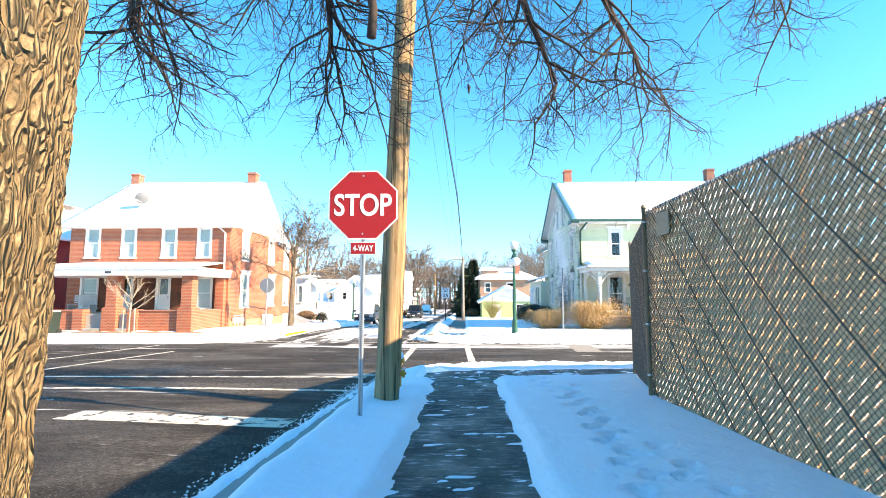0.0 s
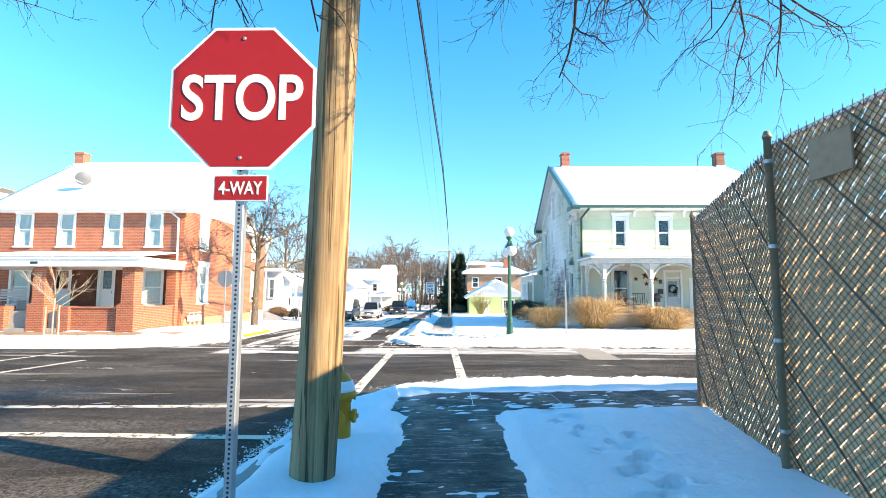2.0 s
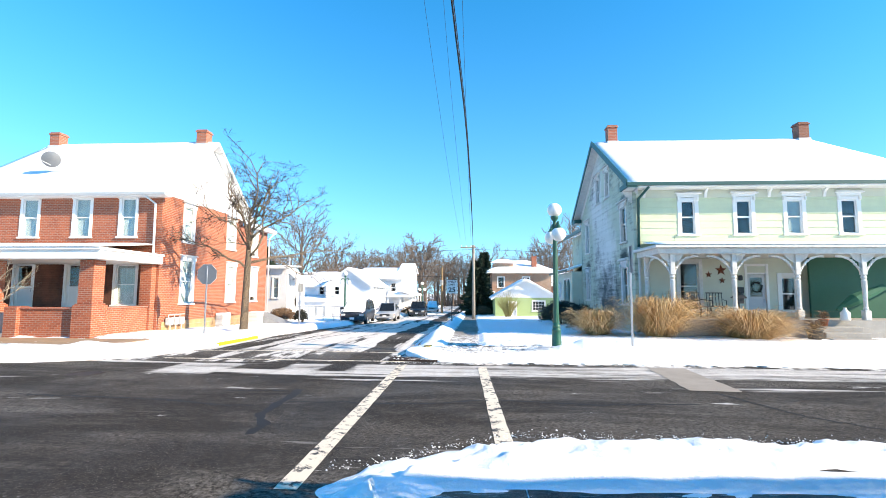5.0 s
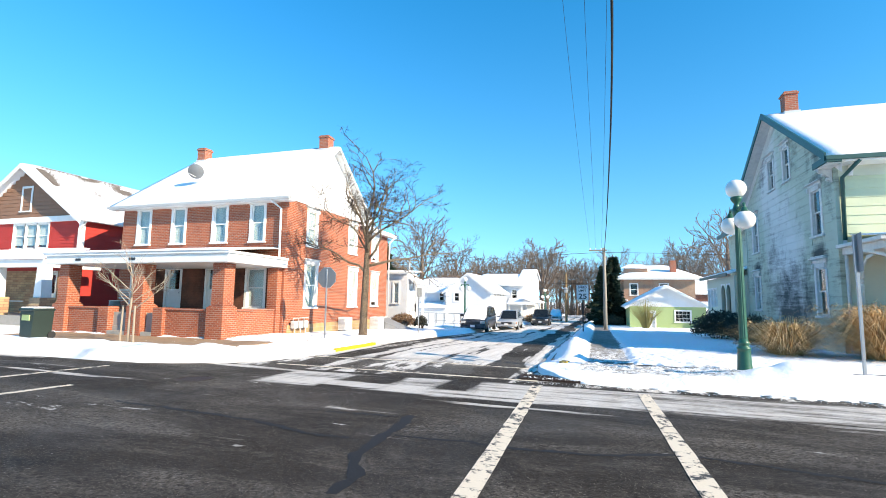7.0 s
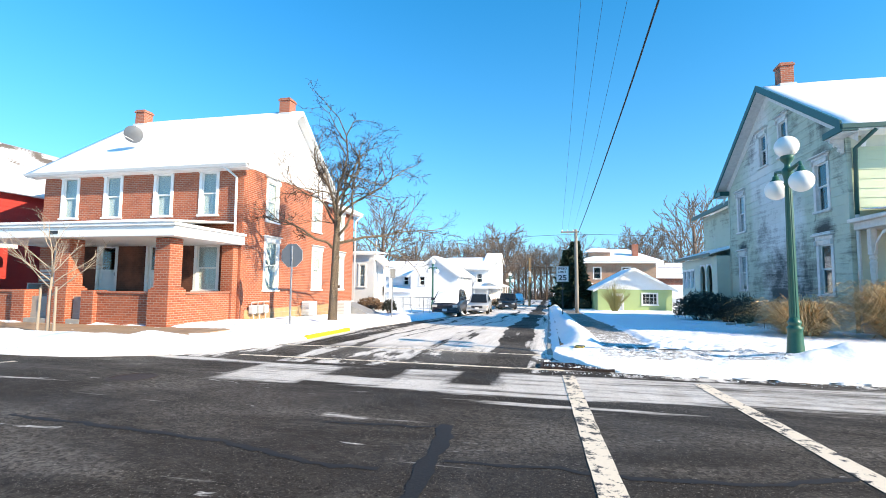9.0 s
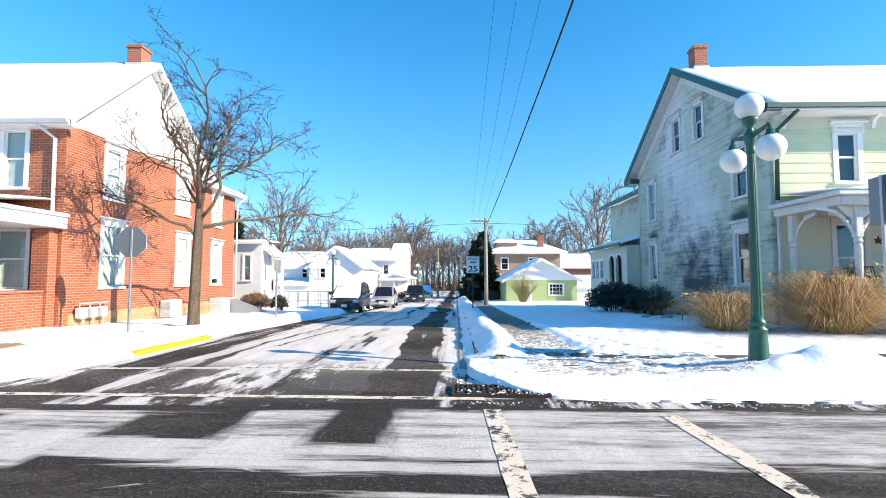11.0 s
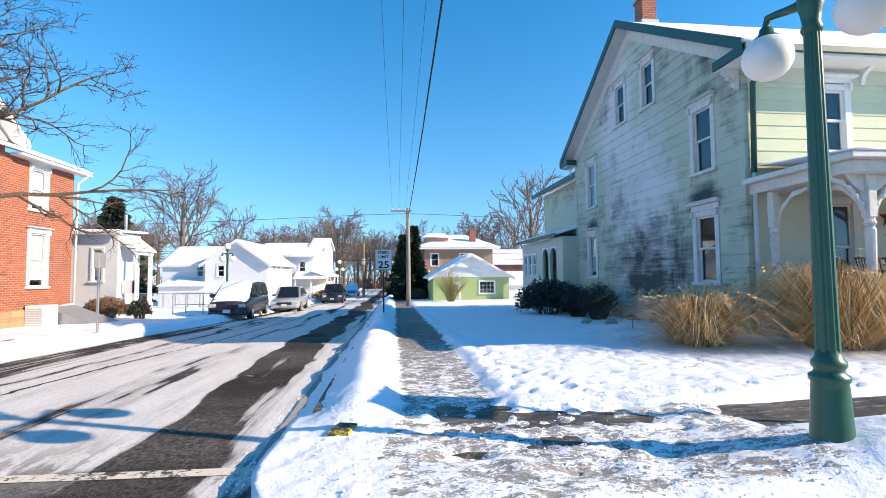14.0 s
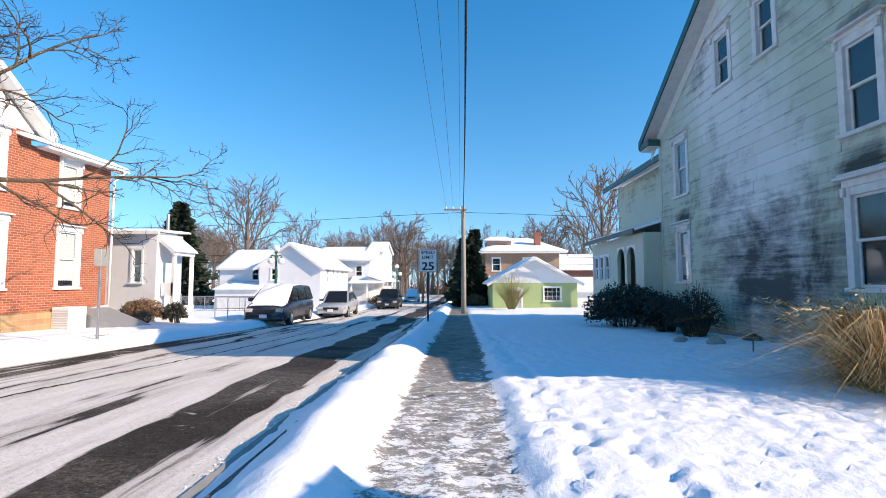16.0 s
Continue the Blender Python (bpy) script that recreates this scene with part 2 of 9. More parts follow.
def mat_brick(name="brick", c1=(0.41, 0.10, 0.046), c2=(0.26, 0.06, 0.032), mortar=(0.36, 0.27, 0.21), side=False, scale=1.0):
    k = Nodes(name)
    geo = k.n("NewGeometry")
    x, y, z = k.sep(geo.outputs["Position"])
    nx, ny, nz = k.sep(geo.outputs["True Normal"])
    onx = k.math("GREATER_THAN", k.math("ABSOLUTE", nx), 0.5)
    u = k.math("ADD", k.math("MULTIPLY", y, onx), k.math("MULTIPLY", x, k.math("SUBTRACT", 1.0, onx)))
    cb = k.n("CombineXYZ")
    k.put(cb.inputs[0], u)
    k.put(cb.inputs[1], z)
    br = k.n("TexBrick")
    k.put(br.inputs["Vector"], cb.outputs[0])
    k.put(br.inputs["Color1"], c1)
    k.put(br.inputs["Color2"], c2)
    k.put(br.inputs["Mortar"], mortar)
    br.inputs["Scale"].default_value = 1.0
    br.inputs["Mortar Size"].default_value = 0.009
    br.inputs["Brick Width"].default_value, br.inputs["Row Height"].default_value = 0.215 * scale, 0.075 * scale
    p = k.pos()
    c = k.mix(k.ramp(k.noise(p, 0.8, 6, 0.65), [(0.35, 0.0), (0.75, 0.5)]), br.outputs["Color"], (0.50, 0.175, 0.095))
    c = k.mix(k.ramp(k.noise(k.pos((2, 2, 0.4)), 1.2, 5), [(0.5, 0.0), (0.8, 0.3)]), c, (0.16, 0.08, 0.06))
    h = k.math("ADD", k.math("MULTIPLY", br.outputs["Fac"], -1.0), k.math("MULTIPLY", k.noise(p, 60, 3), 0.4))
    return k.set(c, 0.85, 0, k.bump(h, 0.5, 0.012), 0.3)


def mat_siding(name, color, dirt, dirt_amount, streak=(1.0, 1.0, 0.25)):
    """Old painted siding: chalky paint, run-down grime and bare spots."""
    k = Nodes(name)
    p = k.pos()
    info = k.n("ObjectInfo")
    c = k.mix(k.noise(p, 2.5, 5), tuple(v * 0.9 for v in color), tuple(min(1, v * 1.06) for v in color))
    c = k.mix(k.math("MULTIPLY", info.outputs["Random"], 0.18), c, tuple(v * 0.75 for v in color))
    g = k.math("ADD", k.math("MULTIPLY", k.noise(k.pos(streak), 0.55, 6, 0.68, 0.4), 0.75), k.math("MULTIPLY", k.noise(k.pos((0.5, 0.5, 3.0)), 1.4, 5, 0.7), 0.35))
    c = k.mix(k.ramp(g, [(0.47, 0.0), (0.57, dirt_amount * 0.5), (0.69, dirt_amount)]), c, dirt)
    c = k.mix(k.ramp(k.noise(p, 9, 6, 0.8), [(0.68, 0.0), (0.78, 0.4)]), c, (0.3, 0.3, 0.28))
    return k.set(c, 0.7, 0, k.bump(k.noise(k.pos((6, 6, 40)), 1.5, 4), 0.25, 0.01), 0.35)


def mat_old_green():
    """Pale green siding, bleached to white in broad patches, with black mildew in drawn-out clouds."""
    k = Nodes("weathered_green_siding")
    p = k.pos()
    info = k.n("ObjectInfo")
    x, y, z = k.sep(p)
    c = k.mix(k.noise(p, 2.5, 5), (0.42, 0.49, 0.39), (0.50, 0.56, 0.46))
    # bleached white across the middle of the wall
    mid = k.math("ABSOLUTE", k.math("DIVIDE", k.math("SUBTRACT", k.math("ADD", y, k.math("MULTIPLY", z, -0.35)), 29.6), 2.6))
    bleach = k.math("ADD", k.math("MULTIPLY", k.math("SUBTRACT", 1.0, mid, True), 0.42), k.math("MULTIPLY", k.noise(k.pos((1, 1, 0.7)), 0.6, 6, 0.65), 0.7))
    c = k.mix(k.ramp(bleach, [(0.44, 0.0), (0.64, 0.9)]), c, (0.69, 0.70, 0.69))
    c = k.mix(k.math("MULTIPLY", info.outputs["Random"], 0.22), c, (0.40, 0.44, 0.40))
    # mildew, thickest low down in the middle and where the window heads drip
    cloud = k.noise(k.pos((1, 0.8, 0.6)), 0.75, 8, 0.7, 0.5)
    line = k.noise(k.pos((0.5, 0.5, 7.0)), 1.2, 6, 0.75)
    low = k.math("SUBTRACT", 1.0, k.math("SQRT", k.math("ADD", k.math("POWER", k.math("DIVIDE", k.math("SUBTRACT", y, 30.2), 3.4), 2.0), k.math("POWER", k.math("DIVIDE", k.math("SUBTRACT", z, 1.2), 2.4), 2.0))), True)
    g = k.math("ADD", k.math("ADD", k.math("MULTIPLY", cloud, 0.62), k.math("MULTIPLY", line, 0.36)), k.math("MULTIPLY", low, 0.22))
    for yc, zc, ry, rz in ((27.6, 2.75, 0.75, 0.5), (27.6, 5.15, 0.65, 0.35), (29.93, 7.2, 0.5, 0.3), (31.6, 7.2, 0.5, 0.3), (33.95, 2.75, 0.6, 0.4)):
        q = k.math("SUBTRACT", 1.0, k.math("SQRT", k.math("ADD", k.math("POWER", k.math("DIVIDE", k.math("SUBTRACT", y, yc), ry), 2.0), k.math("POWER", k.math("DIVIDE", k.math("SUBTRACT", z, zc), rz), 2.0))), True)
        g = k.math("ADD", g, k.math("MULTIPLY", q, 0.26))
    c = k.mix(k.ramp(g, [(0.50, 0.0), (0.575, 0.45), (0.68, 0.95)]), c, (0.04, 0.044, 0.043))
    c = k.mix(k.ramp(k.noise(p, 12, 6, 0.8), [(0.62, 0.0), (0.74, 0.5)]), c, (0.25, 0.26, 0.24))
    return k.set(c, 0.75, 0, k.bump(k.noise(k.pos((6, 6, 40)), 1.5, 4), 0.3, 0.01), 0.3)


def mat_bark(name, light, dark, scale=1.0):
    k = Nodes(name)
    v = k.n("TexVoronoi", feature="DISTANCE_TO_EDGE")
    warp = k.noise(k.pos((4, 4, 1.2), True), 2.0, 5)
    add = k.n("Mix", data_type="RGBA", blend_type="LINEAR_LIGHT")
    k.put(add.inputs["Factor"], 0.2)
    k.put(add.inputs[6], k.pos((1.6, 1.6, 0.3), True))
    wn = k.n("TexNoise")
    wn.inputs["Scale"].default_value = 6.0
    k.put(wn.inputs["Vector"], k.pos((1, 1, 0.4), True))
    k.put(add.inputs[7], wn.outputs["Color"])
    k.put(v.inputs["Vector"], add.outputs[2])
    v.inputs["Scale"].default_value = 34.0 * scale
    ridge = k.ramp(v.outputs["Distance"], [(0.01, 0.0), (0.3, 1.0)])
    fine = k.noise(k.pos((26, 26, 9), True), 1.0, 7, 0.8)
    c = k.mix(ridge, dark, light)
    c = k.mix(k.ramp(fine, [(0.36, 0.0), (0.6, 0.85)]), c, tuple(x * 0.42 for x in light))
    h = k.math("SUBTRACT", ridge, k.math("MULTIPLY", fine, 0.9))
    return k.set(c, 0.9, 0, k.bump(h, 1.0, 0.035), 0.2)


def mat_pole():
    k = Nodes("pole_wood")
    p = k.pos((16, 16, 0.5), True)
    g = k.noise(p, 1.2, 6, 0.7, 0.5)
    c = k.mix(k.ramp(g, [(0.3, 0.0), (0.7, 1.0)]), (0.13, 0.075, 0.038), (0.50, 0.34, 0.185))
    c = k.mix(k.ramp(k.noise(k.pos((1, 1, 0.7), True), 3.0, 5), [(0.5, 0.0), (0.75, 0.5)]), c, (0.30, 0.23, 0.16))
    crack = k.ramp(k.noise(k.pos((22, 22, 0.25), True), 1.0, 3), [(0.555, 0.0), (0.60, 0.85)])
    c = k.mix(crack, c, (0.06, 0.036, 0.022))
    return k.set(c, 0.8, 0, k.bump(k.math("SUBTRACT", g, crack), 0.5, 0.01), 0.25)


def mat_glass():
    k = Nodes("window_glass")
    t = k.t
    gl = k.n("BsdfGlossy")
    gl.inputs["Roughness"].default_value = 0.03
    tr = k.n("BsdfTransparent")
    tr.inputs["Color"].default_value = (0.82, 0.87, 0.88, 1)
    fr = k.n("LayerWeight")
    gloss = k.math("ADD", k.math("MULTIPLY", k.math("POWER", fr.outputs["Facing"], 3.0), 0.4), 0.05)
    bp = k.bump(k.noise(k.pos(), 1.5, 2), 0.06, 0.05)
    k.put(gl.inputs["Normal"], bp)
    mx = k.n("MixShader")
    t.links.new(gloss, mx.inputs[0])
    t.links.new(tr.outputs[0], mx.inputs[1])
    t.links.new(gl.outputs[0], mx.inputs[2])
    t.links.new(mx.outputs[0], k.out.inputs[0])
    return k.m


def mat_paint_line(name, color, wear):
    k = Nodes(name)
    p = k.pos()
    a = k.noise(p, 5.5, 7, 0.78)
    c = k.mix(k.noise(p, 40, 3), tuple(v * 0.82 for v in color), color)
    c = k.mix(k.ramp(a, [(wear, 0.0), (wear + 0.04, 1.0)]), c, (0.05, 0.05, 0.052))
    return k.set(c, 0.8, 0, k.bump(k.noise(p, 120, 2), 0.4, 0.006), 0.3)


snow, roof_snow, asphalt, wet_concrete = mat_snow(), mat_roof_snow(), mat_asphalt(), mat_walk()
trodden_snow = mat_snow("trodden_snow", True)
brick = mat_brick()
chimney_brick = mat_brick("chimney_brick", (0.40, 0.11, 0.06), (0.28, 0.08, 0.05), (0.34, 0.28, 0.23))
dark_brick = mat_brick("dark_brick", (0.16, 0.07, 0.05), (0.10, 0.05, 0.04), (0.2, 0.17, 0.15))
# house brick darkened so that its colour carries the porch's shade
porch_shade_brick = mat_brick("porch_shaded_brick", (0.055, 0.026, 0.02), (0.035, 0.018, 0.014), (0.05, 0.03, 0.025))
tan_brick = mat_brick("tan_brick", (0.42, 0.29, 0.20), (0.32, 0.22, 0.15), (0.36, 0.32, 0.27))
stone = mat_brick("foundation_stone", (0.46, 0.33, 0.16), (0.30, 0.22, 0.13), (0.40, 0.36, 0.30), scale=2.6)
green_side = mat_old_green()
green_front = mat_siding("pale_green_siding", (0.62, 0.67, 0.46), (0.42, 0.45, 0.34), 0.35)
porch_wall = mat_siding("porch_wall_paint", (0.60, 0.62, 0.50), (0.45, 0.46, 0.4), 0.3)
white_siding = mat_siding("white_siding", (0.78, 0.79, 0.80), (0.6, 0.6, 0.6), 0.25)
red_siding = mat_siding("red_siding", (0.50, 0.045, 0.035), (0.35, 0.03, 0.03), 0.3)
brown_siding = mat_siding("brown_siding", (0.30, 0.16, 0.10), (0.2, 0.11, 0.08), 0.4)
lime_siding = mat_siding("lime_green_siding", (0.36, 0.46, 0.21), (0.36, 0.45, 0.25), 0.3)
trim_white = plain("white_trim", (0.80, 0.80, 0.78), 0.55, vary=0.08, scale=4)
trim_worn = plain("worn_white_trim", (0.70, 0.70, 0.67), 0.7, vary=0.35, scale=7, bump=0.4)
trim_grey = plain("grey_fascia", (0.55, 0.56, 0.56), 0.6, vary=0.1)
trim_green = plain("dark_green_trim", (0.015, 0.085, 0.075), 0.45, vary=0.2)
lamp_green = plain("lamp_green_paint", (0.02, 0.115, 0.075), 0.35, vary=0.25, scale=12, obj=True)
black_rubber = plain("black_rubber", (0.02, 0.02, 0.02), 0.8)
black_metal = plain("black_metal", (0.025, 0.025, 0.028), 0.45, vary=0.2)
galvanised = plain("galvanised_steel", (0.44, 0.46, 0.48), 0.45, 0.7, vary=0.2, scale=25, bump=0.1)
# near-black colour painting the shade inside rooms, drain well and birdhouse hole
inner_shade = plain("inner_shade_paint", (0.02, 0.022, 0.025), 0.9)
blind_white = plain("white_blind", (0.80, 0.80, 0.76), 0.8, vary=0.1)
curtain_grey = plain("grey_curtain", (0.55, 0.58, 0.56), 0.9, vary=0.3)
pale_curtain = plain("pale_curtain", (0.74, 0.78, 0.74), 0.9, vary=0.2)
glass = mat_glass()
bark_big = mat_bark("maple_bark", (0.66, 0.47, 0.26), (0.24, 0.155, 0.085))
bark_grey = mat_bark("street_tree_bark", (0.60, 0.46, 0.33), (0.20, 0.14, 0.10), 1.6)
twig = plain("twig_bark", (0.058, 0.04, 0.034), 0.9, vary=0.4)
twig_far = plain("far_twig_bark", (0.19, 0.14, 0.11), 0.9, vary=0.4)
pole_wood = mat_pole()
white_line = mat_paint_line("white_road_paint", (0.80, 0.69, 0.55), 0.53)
yellow_line = mat_paint_line("yellow_kerb_paint", (0.62, 0.44, 0.03), 0.6)
concrete = plain("kerb_concrete", (0.36, 0.34, 0.31), 0.85, vary=0.3, scale=5, bump=0.3)


# ---- mesh writing ----
WORLD = {}


class Mesh:
    """Collects vertices and faces; every shape is added in metres."""

    def __init__(self):
        self.v, self.f = [], []

    def quad(self, a, b, c, d):
        i = len(self.v)
        self.v += [tuple(a), tuple(b), tuple(c), tuple(d)]
        self.f.append((i, i + 1, i + 2, i + 3))
        return self

    def poly(self, pts):
        i = len(self.v)
        self.v += [tuple(p) for p in pts]
        self.f.append(tuple(range(i, i + len(pts))))
        return self

    def box(self, x0, x1, y0, y1, z0, z1, b=0.0):
        """A box, with its edges chamfered by b."""
        x0, x1, y0, y1, z0, z1 = min(x0, x1), max(x0, x1), min(y0, y1), max(y0, y1), min(z0, z1), max(z0, z1)
        i = len(self.v)
        if b <= 0:
            self.v += [(x, y, z) for z in (z0, z1) for y in (y0, y1) for x in (x0, x1)]
            self.f += [tuple(i + k for k in q) for q in ((0, 2, 3, 1), (4, 5, 7, 6), (0, 1, 5, 4), (2, 6, 7, 3), (0, 4, 6, 2), (1, 3, 7, 5))]
            return self
        b = min(b, (x1 - x0) * 0.45, (y1 - y0) * 0.45, (z1 - z0) * 0.45)
        idx = {}
        for sx in (0, 1):
            for sy in (0, 1):
                for sz in (0, 1):
                    c = ((x0, x1)[sx], (y0, y1)[sy], (z0, z1)[sz])
                    d = (b if sx == 0 else -b, b if sy == 0 else -b, b if sz == 0 else -b)
                    for ax in range(3):
                        p = [c[j] + (0 if j == ax else d[j]) for j in range(3)]
                        idx[sx, sy, sz, ax] = len(self.v)
                        self.v.append(tuple(p))
        for ax in range(3):
            o = [j for j in range(3) if j != ax]
            for s in (0, 1):
                ring = []
                for a, c in ((0, 0), (1, 0), (1, 1), (0, 1)):
                    k = [0, 0, 0]
                    k[ax], k[o[0]], k[o[1]] = s, a, c
                    ring.append(idx[(*k, ax)])
                flip = (s == 0) != (ax == 1)
                self.f.append(tuple(ring[::-1] if flip else ring))
            for a in (0, 1):
                for c in (0, 1):
                    k0, k1 = [0, 0, 0], [0, 0, 0]
                    k0[ax], k1[ax] = 0, 1
                    k0[o[0]] = k1[o[0]] = a
                    k0[o[1]] = k1[o[1]] = c
                    self.f.append((idx[(*k0, o[0])], idx[(*k1, o[0])], idx[(*k1, o[1])], idx[(*k0, o[1])]))
        for sx in (0, 1):
            for sy in (0, 1):
                for sz in (0, 1):
                    self.f.append((idx[sx, sy, sz, 0], idx[sx, sy, sz, 1], idx[sx, sy, sz, 2]))
        return self

    def tube(self, pts, radii, n=8, cap=True):
        """A tapered tube along a line of points."""
        pts = [Vector(p) for p in pts]
        if not isinstance(radii, (list, tuple)):
            radii = [radii] * len(pts)
        base = len(self.v)
        side = None
        for i, p in enumerate(pts):
            d = (pts[min(i + 1, len(pts) - 1)] - pts[max(i - 1, 0)]).normalized()
            if side is None:
                side = d.orthogonal().normalized()
            else:
                side = (side - d * side.dot(d))
                side = side.normalized() if side.length > 1e-6 else d.orthogonal().normalized()
            up = d.cross(side)
            for k in range(n):
                a = 2 * math.pi * k / n
                self.v.append(tuple(p + (side * math.cos(a) + up * math.sin(a)) * radii[i]))
        for i in range(len(pts) - 1):
            for k in range(n):
                a, b = base + i * n + k, base + i * n + (k + 1) % n
                self.f.append((a, b, b + n, a + n))
        if cap:
            self.f.append(tuple(base + k for k in range(n))[::-1])
            self.f.append(tuple(base + (len(pts) - 1) * n + k for k in range(n)))
        return self

    def lathe(self, profile, n=16, at=(0, 0, 0)):
        """A turned shape: (radius, height) from the bottom up."""
        base = len(self.v)
        for r, z in profile:
            for k in range(n):
                a = 2 * math.pi * k / n
                self.v.append((at[0] + r * math.cos(a), at[1] + r * math.sin(a), at[2] + z))
        for i in range(len(profile) - 1):
            for k in range(n):
                a, b = base + i * n + k, base + i * n + (k + 1) % n
                self.f.append((a, b, b + n, a + n))
        self.f.append(tuple(base + k for k in range(n))[::-1])
        self.f.append(tuple(base + (len(profile) - 1) * n + k for k in range(n)))
        return self

    def ball(self, c, r, n=20, squash=1.0):
        m = max(6, n // 2)
        return self.lathe([(max(r * math.sin(math.pi * i / m), 0.001), -r * squash * math.cos(math.pi * i / m)) for i in range(m + 1)], n, c)

    def prism(self, pts, axis, a, b):
        """A flat outline of (u, v) points thickened along an axis from a to b."""
        def put(u, v, w):
            return {"x": (w, u, v), "y": (u, w, v), "z": (u, v, w)}[axis]
        i, n = len(self.v), len(pts)
        self.v += [put(u, v, a) for u, v in pts] + [put(u, v, b) for u, v in pts]
        self.f.append(tuple(range(i, i + n))[::-1])
        self.f.append(tuple(range(i + n, i + 2 * n)))
        for k in range(n):
            j = (k + 1) % n
            self.f.append((i + k, i + j, i + n + j, i + n + k))
        return self

    def moved(self, m):
        self.v = [tuple(m @ Vector(p)) for p in self.v]
        return self

    def join(self, other, m=None):
        i = len(self.v)
        self.v += [tuple(m @ Vector(p)) for p in other.v] if m else other.v
        self.f += [tuple(i + k for k in q) for q in other.f]
        return self

    def data(self, name, material, smooth=False):
        me = bpy.data.meshes.new(name)
        me.from_pydata(self.v, [], self.f)
        me.materials.append(material)
        bm = bmesh.new()
        bm.from_mesh(me)
        bmesh.ops.recalc_face_normals(bm, faces=bm.faces)
        bm.to_mesh(me)
        bm.free()
        if smooth:
            me.polygons.foreach_set("use_smooth", [True] * len(me.polygons))
        me.update()
        return me


def thing(name, at=(0, 0, 0), label="", category="", group="", kind=""):
    ob = new(name)
    ob.empty_display_size = 0.2
    ob.matrix_basis = Matrix.Translation(at)
    WORLD[ob] = Matrix.Translation(at)
    return tagged(ob, label, category, group, kind)


def part(name, mesh, material, parent=None, label="", smooth=False):
    """Links a mesh, written in world metres, as one object under a thing or a part."""
    ob = new(name, mesh if isinstance(mesh, bpy.types.Mesh) else mesh.data(name, material, smooth))
    WORLD[ob] = Matrix.Identity(4)
    if parent is not None:
        ob.parent = parent
        ob.matrix_parent_inverse = WORLD[parent].inverted()
    return tagged(ob, label)


def solo(name, mesh, material, label, category, group="", kind="", smooth=False):
    return tagged(part(name, mesh, material, None, "", smooth), label, category, group, kind)


def structure(name, mesh, material, label="", smooth=False):
    return tagged(part(name, mesh, material, None, "", smooth), label, kind="structure")


def lerp_table(table, y):
    if y <= table[0][0]:
        return table[0][1]
    for (a, va), (b, vb) in zip(table, table[1:]):
        if y <= b:
            return va + (vb - va) * (y - a) / (b - a)
    return table[-1][1]


def nz(x, y, z=0.0):
    return noise.noise(Vector((x, y, z)))


def fbm(x, y, s, octs=4):
    return noise.fractal(Vector((x * s, y * s, 3.7)), 1.0, 2.0, octs)


# ---- ground, streets and pavements ----
ROAD_Z = [(-30, -0.13), (4, -0.15), (9, -0.30), (14, -0.38), (19, -0.46), (26, -0.52), (36, -0.80), (54, -1.20), (90, -1.8), (300, -3.2)]
NEAR_WALK_Z = [(-30, 0.0), (3, 0.0), (7, -0.12), (9.5, -0.20), (11.6, -0.31)]


def road_z(x, y):
    return lerp_table(ROAD_Z, y) + 0.03 * math.exp(-((x + 5.2) / 2.5) ** 2) * (1 if y > 20 or y < 9 else 0)


def spaced(a, b, dense, coarse):
    """Grid lines from a to b; close together inside the dense ranges (lo, hi, step)."""
    out, p = [], a
    while p < b:
        out.append(p)
        step = coarse
        for lo, hi, s in dense:
            if lo <= p < hi:
                step = min(step, s)
            elif p < lo and p + coarse > lo:
                step = min(step, max(lo - p, s))
        p += step
    return out + [b]


def sheet(ys, edges, height, n_u, skirt=0.0, us=None):
    """A sheet of ground between a left and a right edge given for each y, with skirts down to below the kerb."""
    me = Mesh()
    cols = us if us else [i / n_u for i in range(n_u + 1)]
    for y in ys:
        a, b = edges(y)
        for u in cols:
            x = a + (b - a) * u
            me.v.append((x, y, height(x, y)))
    w = len(cols)
    for j in range(len(ys) - 1):
        for i in range(w - 1):
            k = j * w + i
            me.f.append((k, k + 1, k + w + 1, k + w))
    if skirt:
        rim = [i for i in range(w)] + [j * w + w - 1 for j in range(1, len(ys))] + [(len(ys) - 1) * w + i for i in range(w - 2, -1, -1)] + [j * w for j in range(len(ys) - 2, 0, -1)]
        base = len(me.v)
        me.v += [(me.v[i][0], me.v[i][1], me.v[i][2] - skirt) for i in rim]
        for k in range(len(rim)):
            j = (k + 1) % len(rim)
            me.f.append((rim[k], rim[j], base + j, base + k))
    return me


def far_ground(x, y):
    return lerp_table(ROAD_Z, y) - 0.09 + (0.0 if abs(x) < 60 else (abs(x) - 60) * 0.004)


gy = [-400, -150, -60, -30, -10, 4, 9, 14, 19, 26, 36, 45, 54, 70, 90, 130, 200, 300, 600, 1500]
structure("ground", sheet(gy, lambda y: (-1500, 1500), far_ground, 0, us=[0, 0.3, 0.42, 0.46, 0.48, 0.49, 0.5, 0.51, 0.52, 0.54, 0.58, 0.7, 1]), snow, "snow-covered ground reaching to the horizon")

# the two streets: one sheet along the walk, one across it
road_u = [i / 40 for i in range(41)]
structure("road", sheet(spaced(-40, 200, [(0, 40, 0.5), (40, 80, 2)], 8), lambda y: (-11.5, 0.2 if 9 < y < 21 else -1.2), road_z, 40), asphalt, "dark asphalt street with packed snow streaks", True)
me = Mesh()
for x0, x1 in ((-80, -11.5), (0.2, 70)):
    me.join(sheet(spaced(8.5, 21, [], 0.5), lambda y: (x0, x1), road_z, 30))
structure("road", me, asphalt, "dark asphalt cross street with salt stains", True)


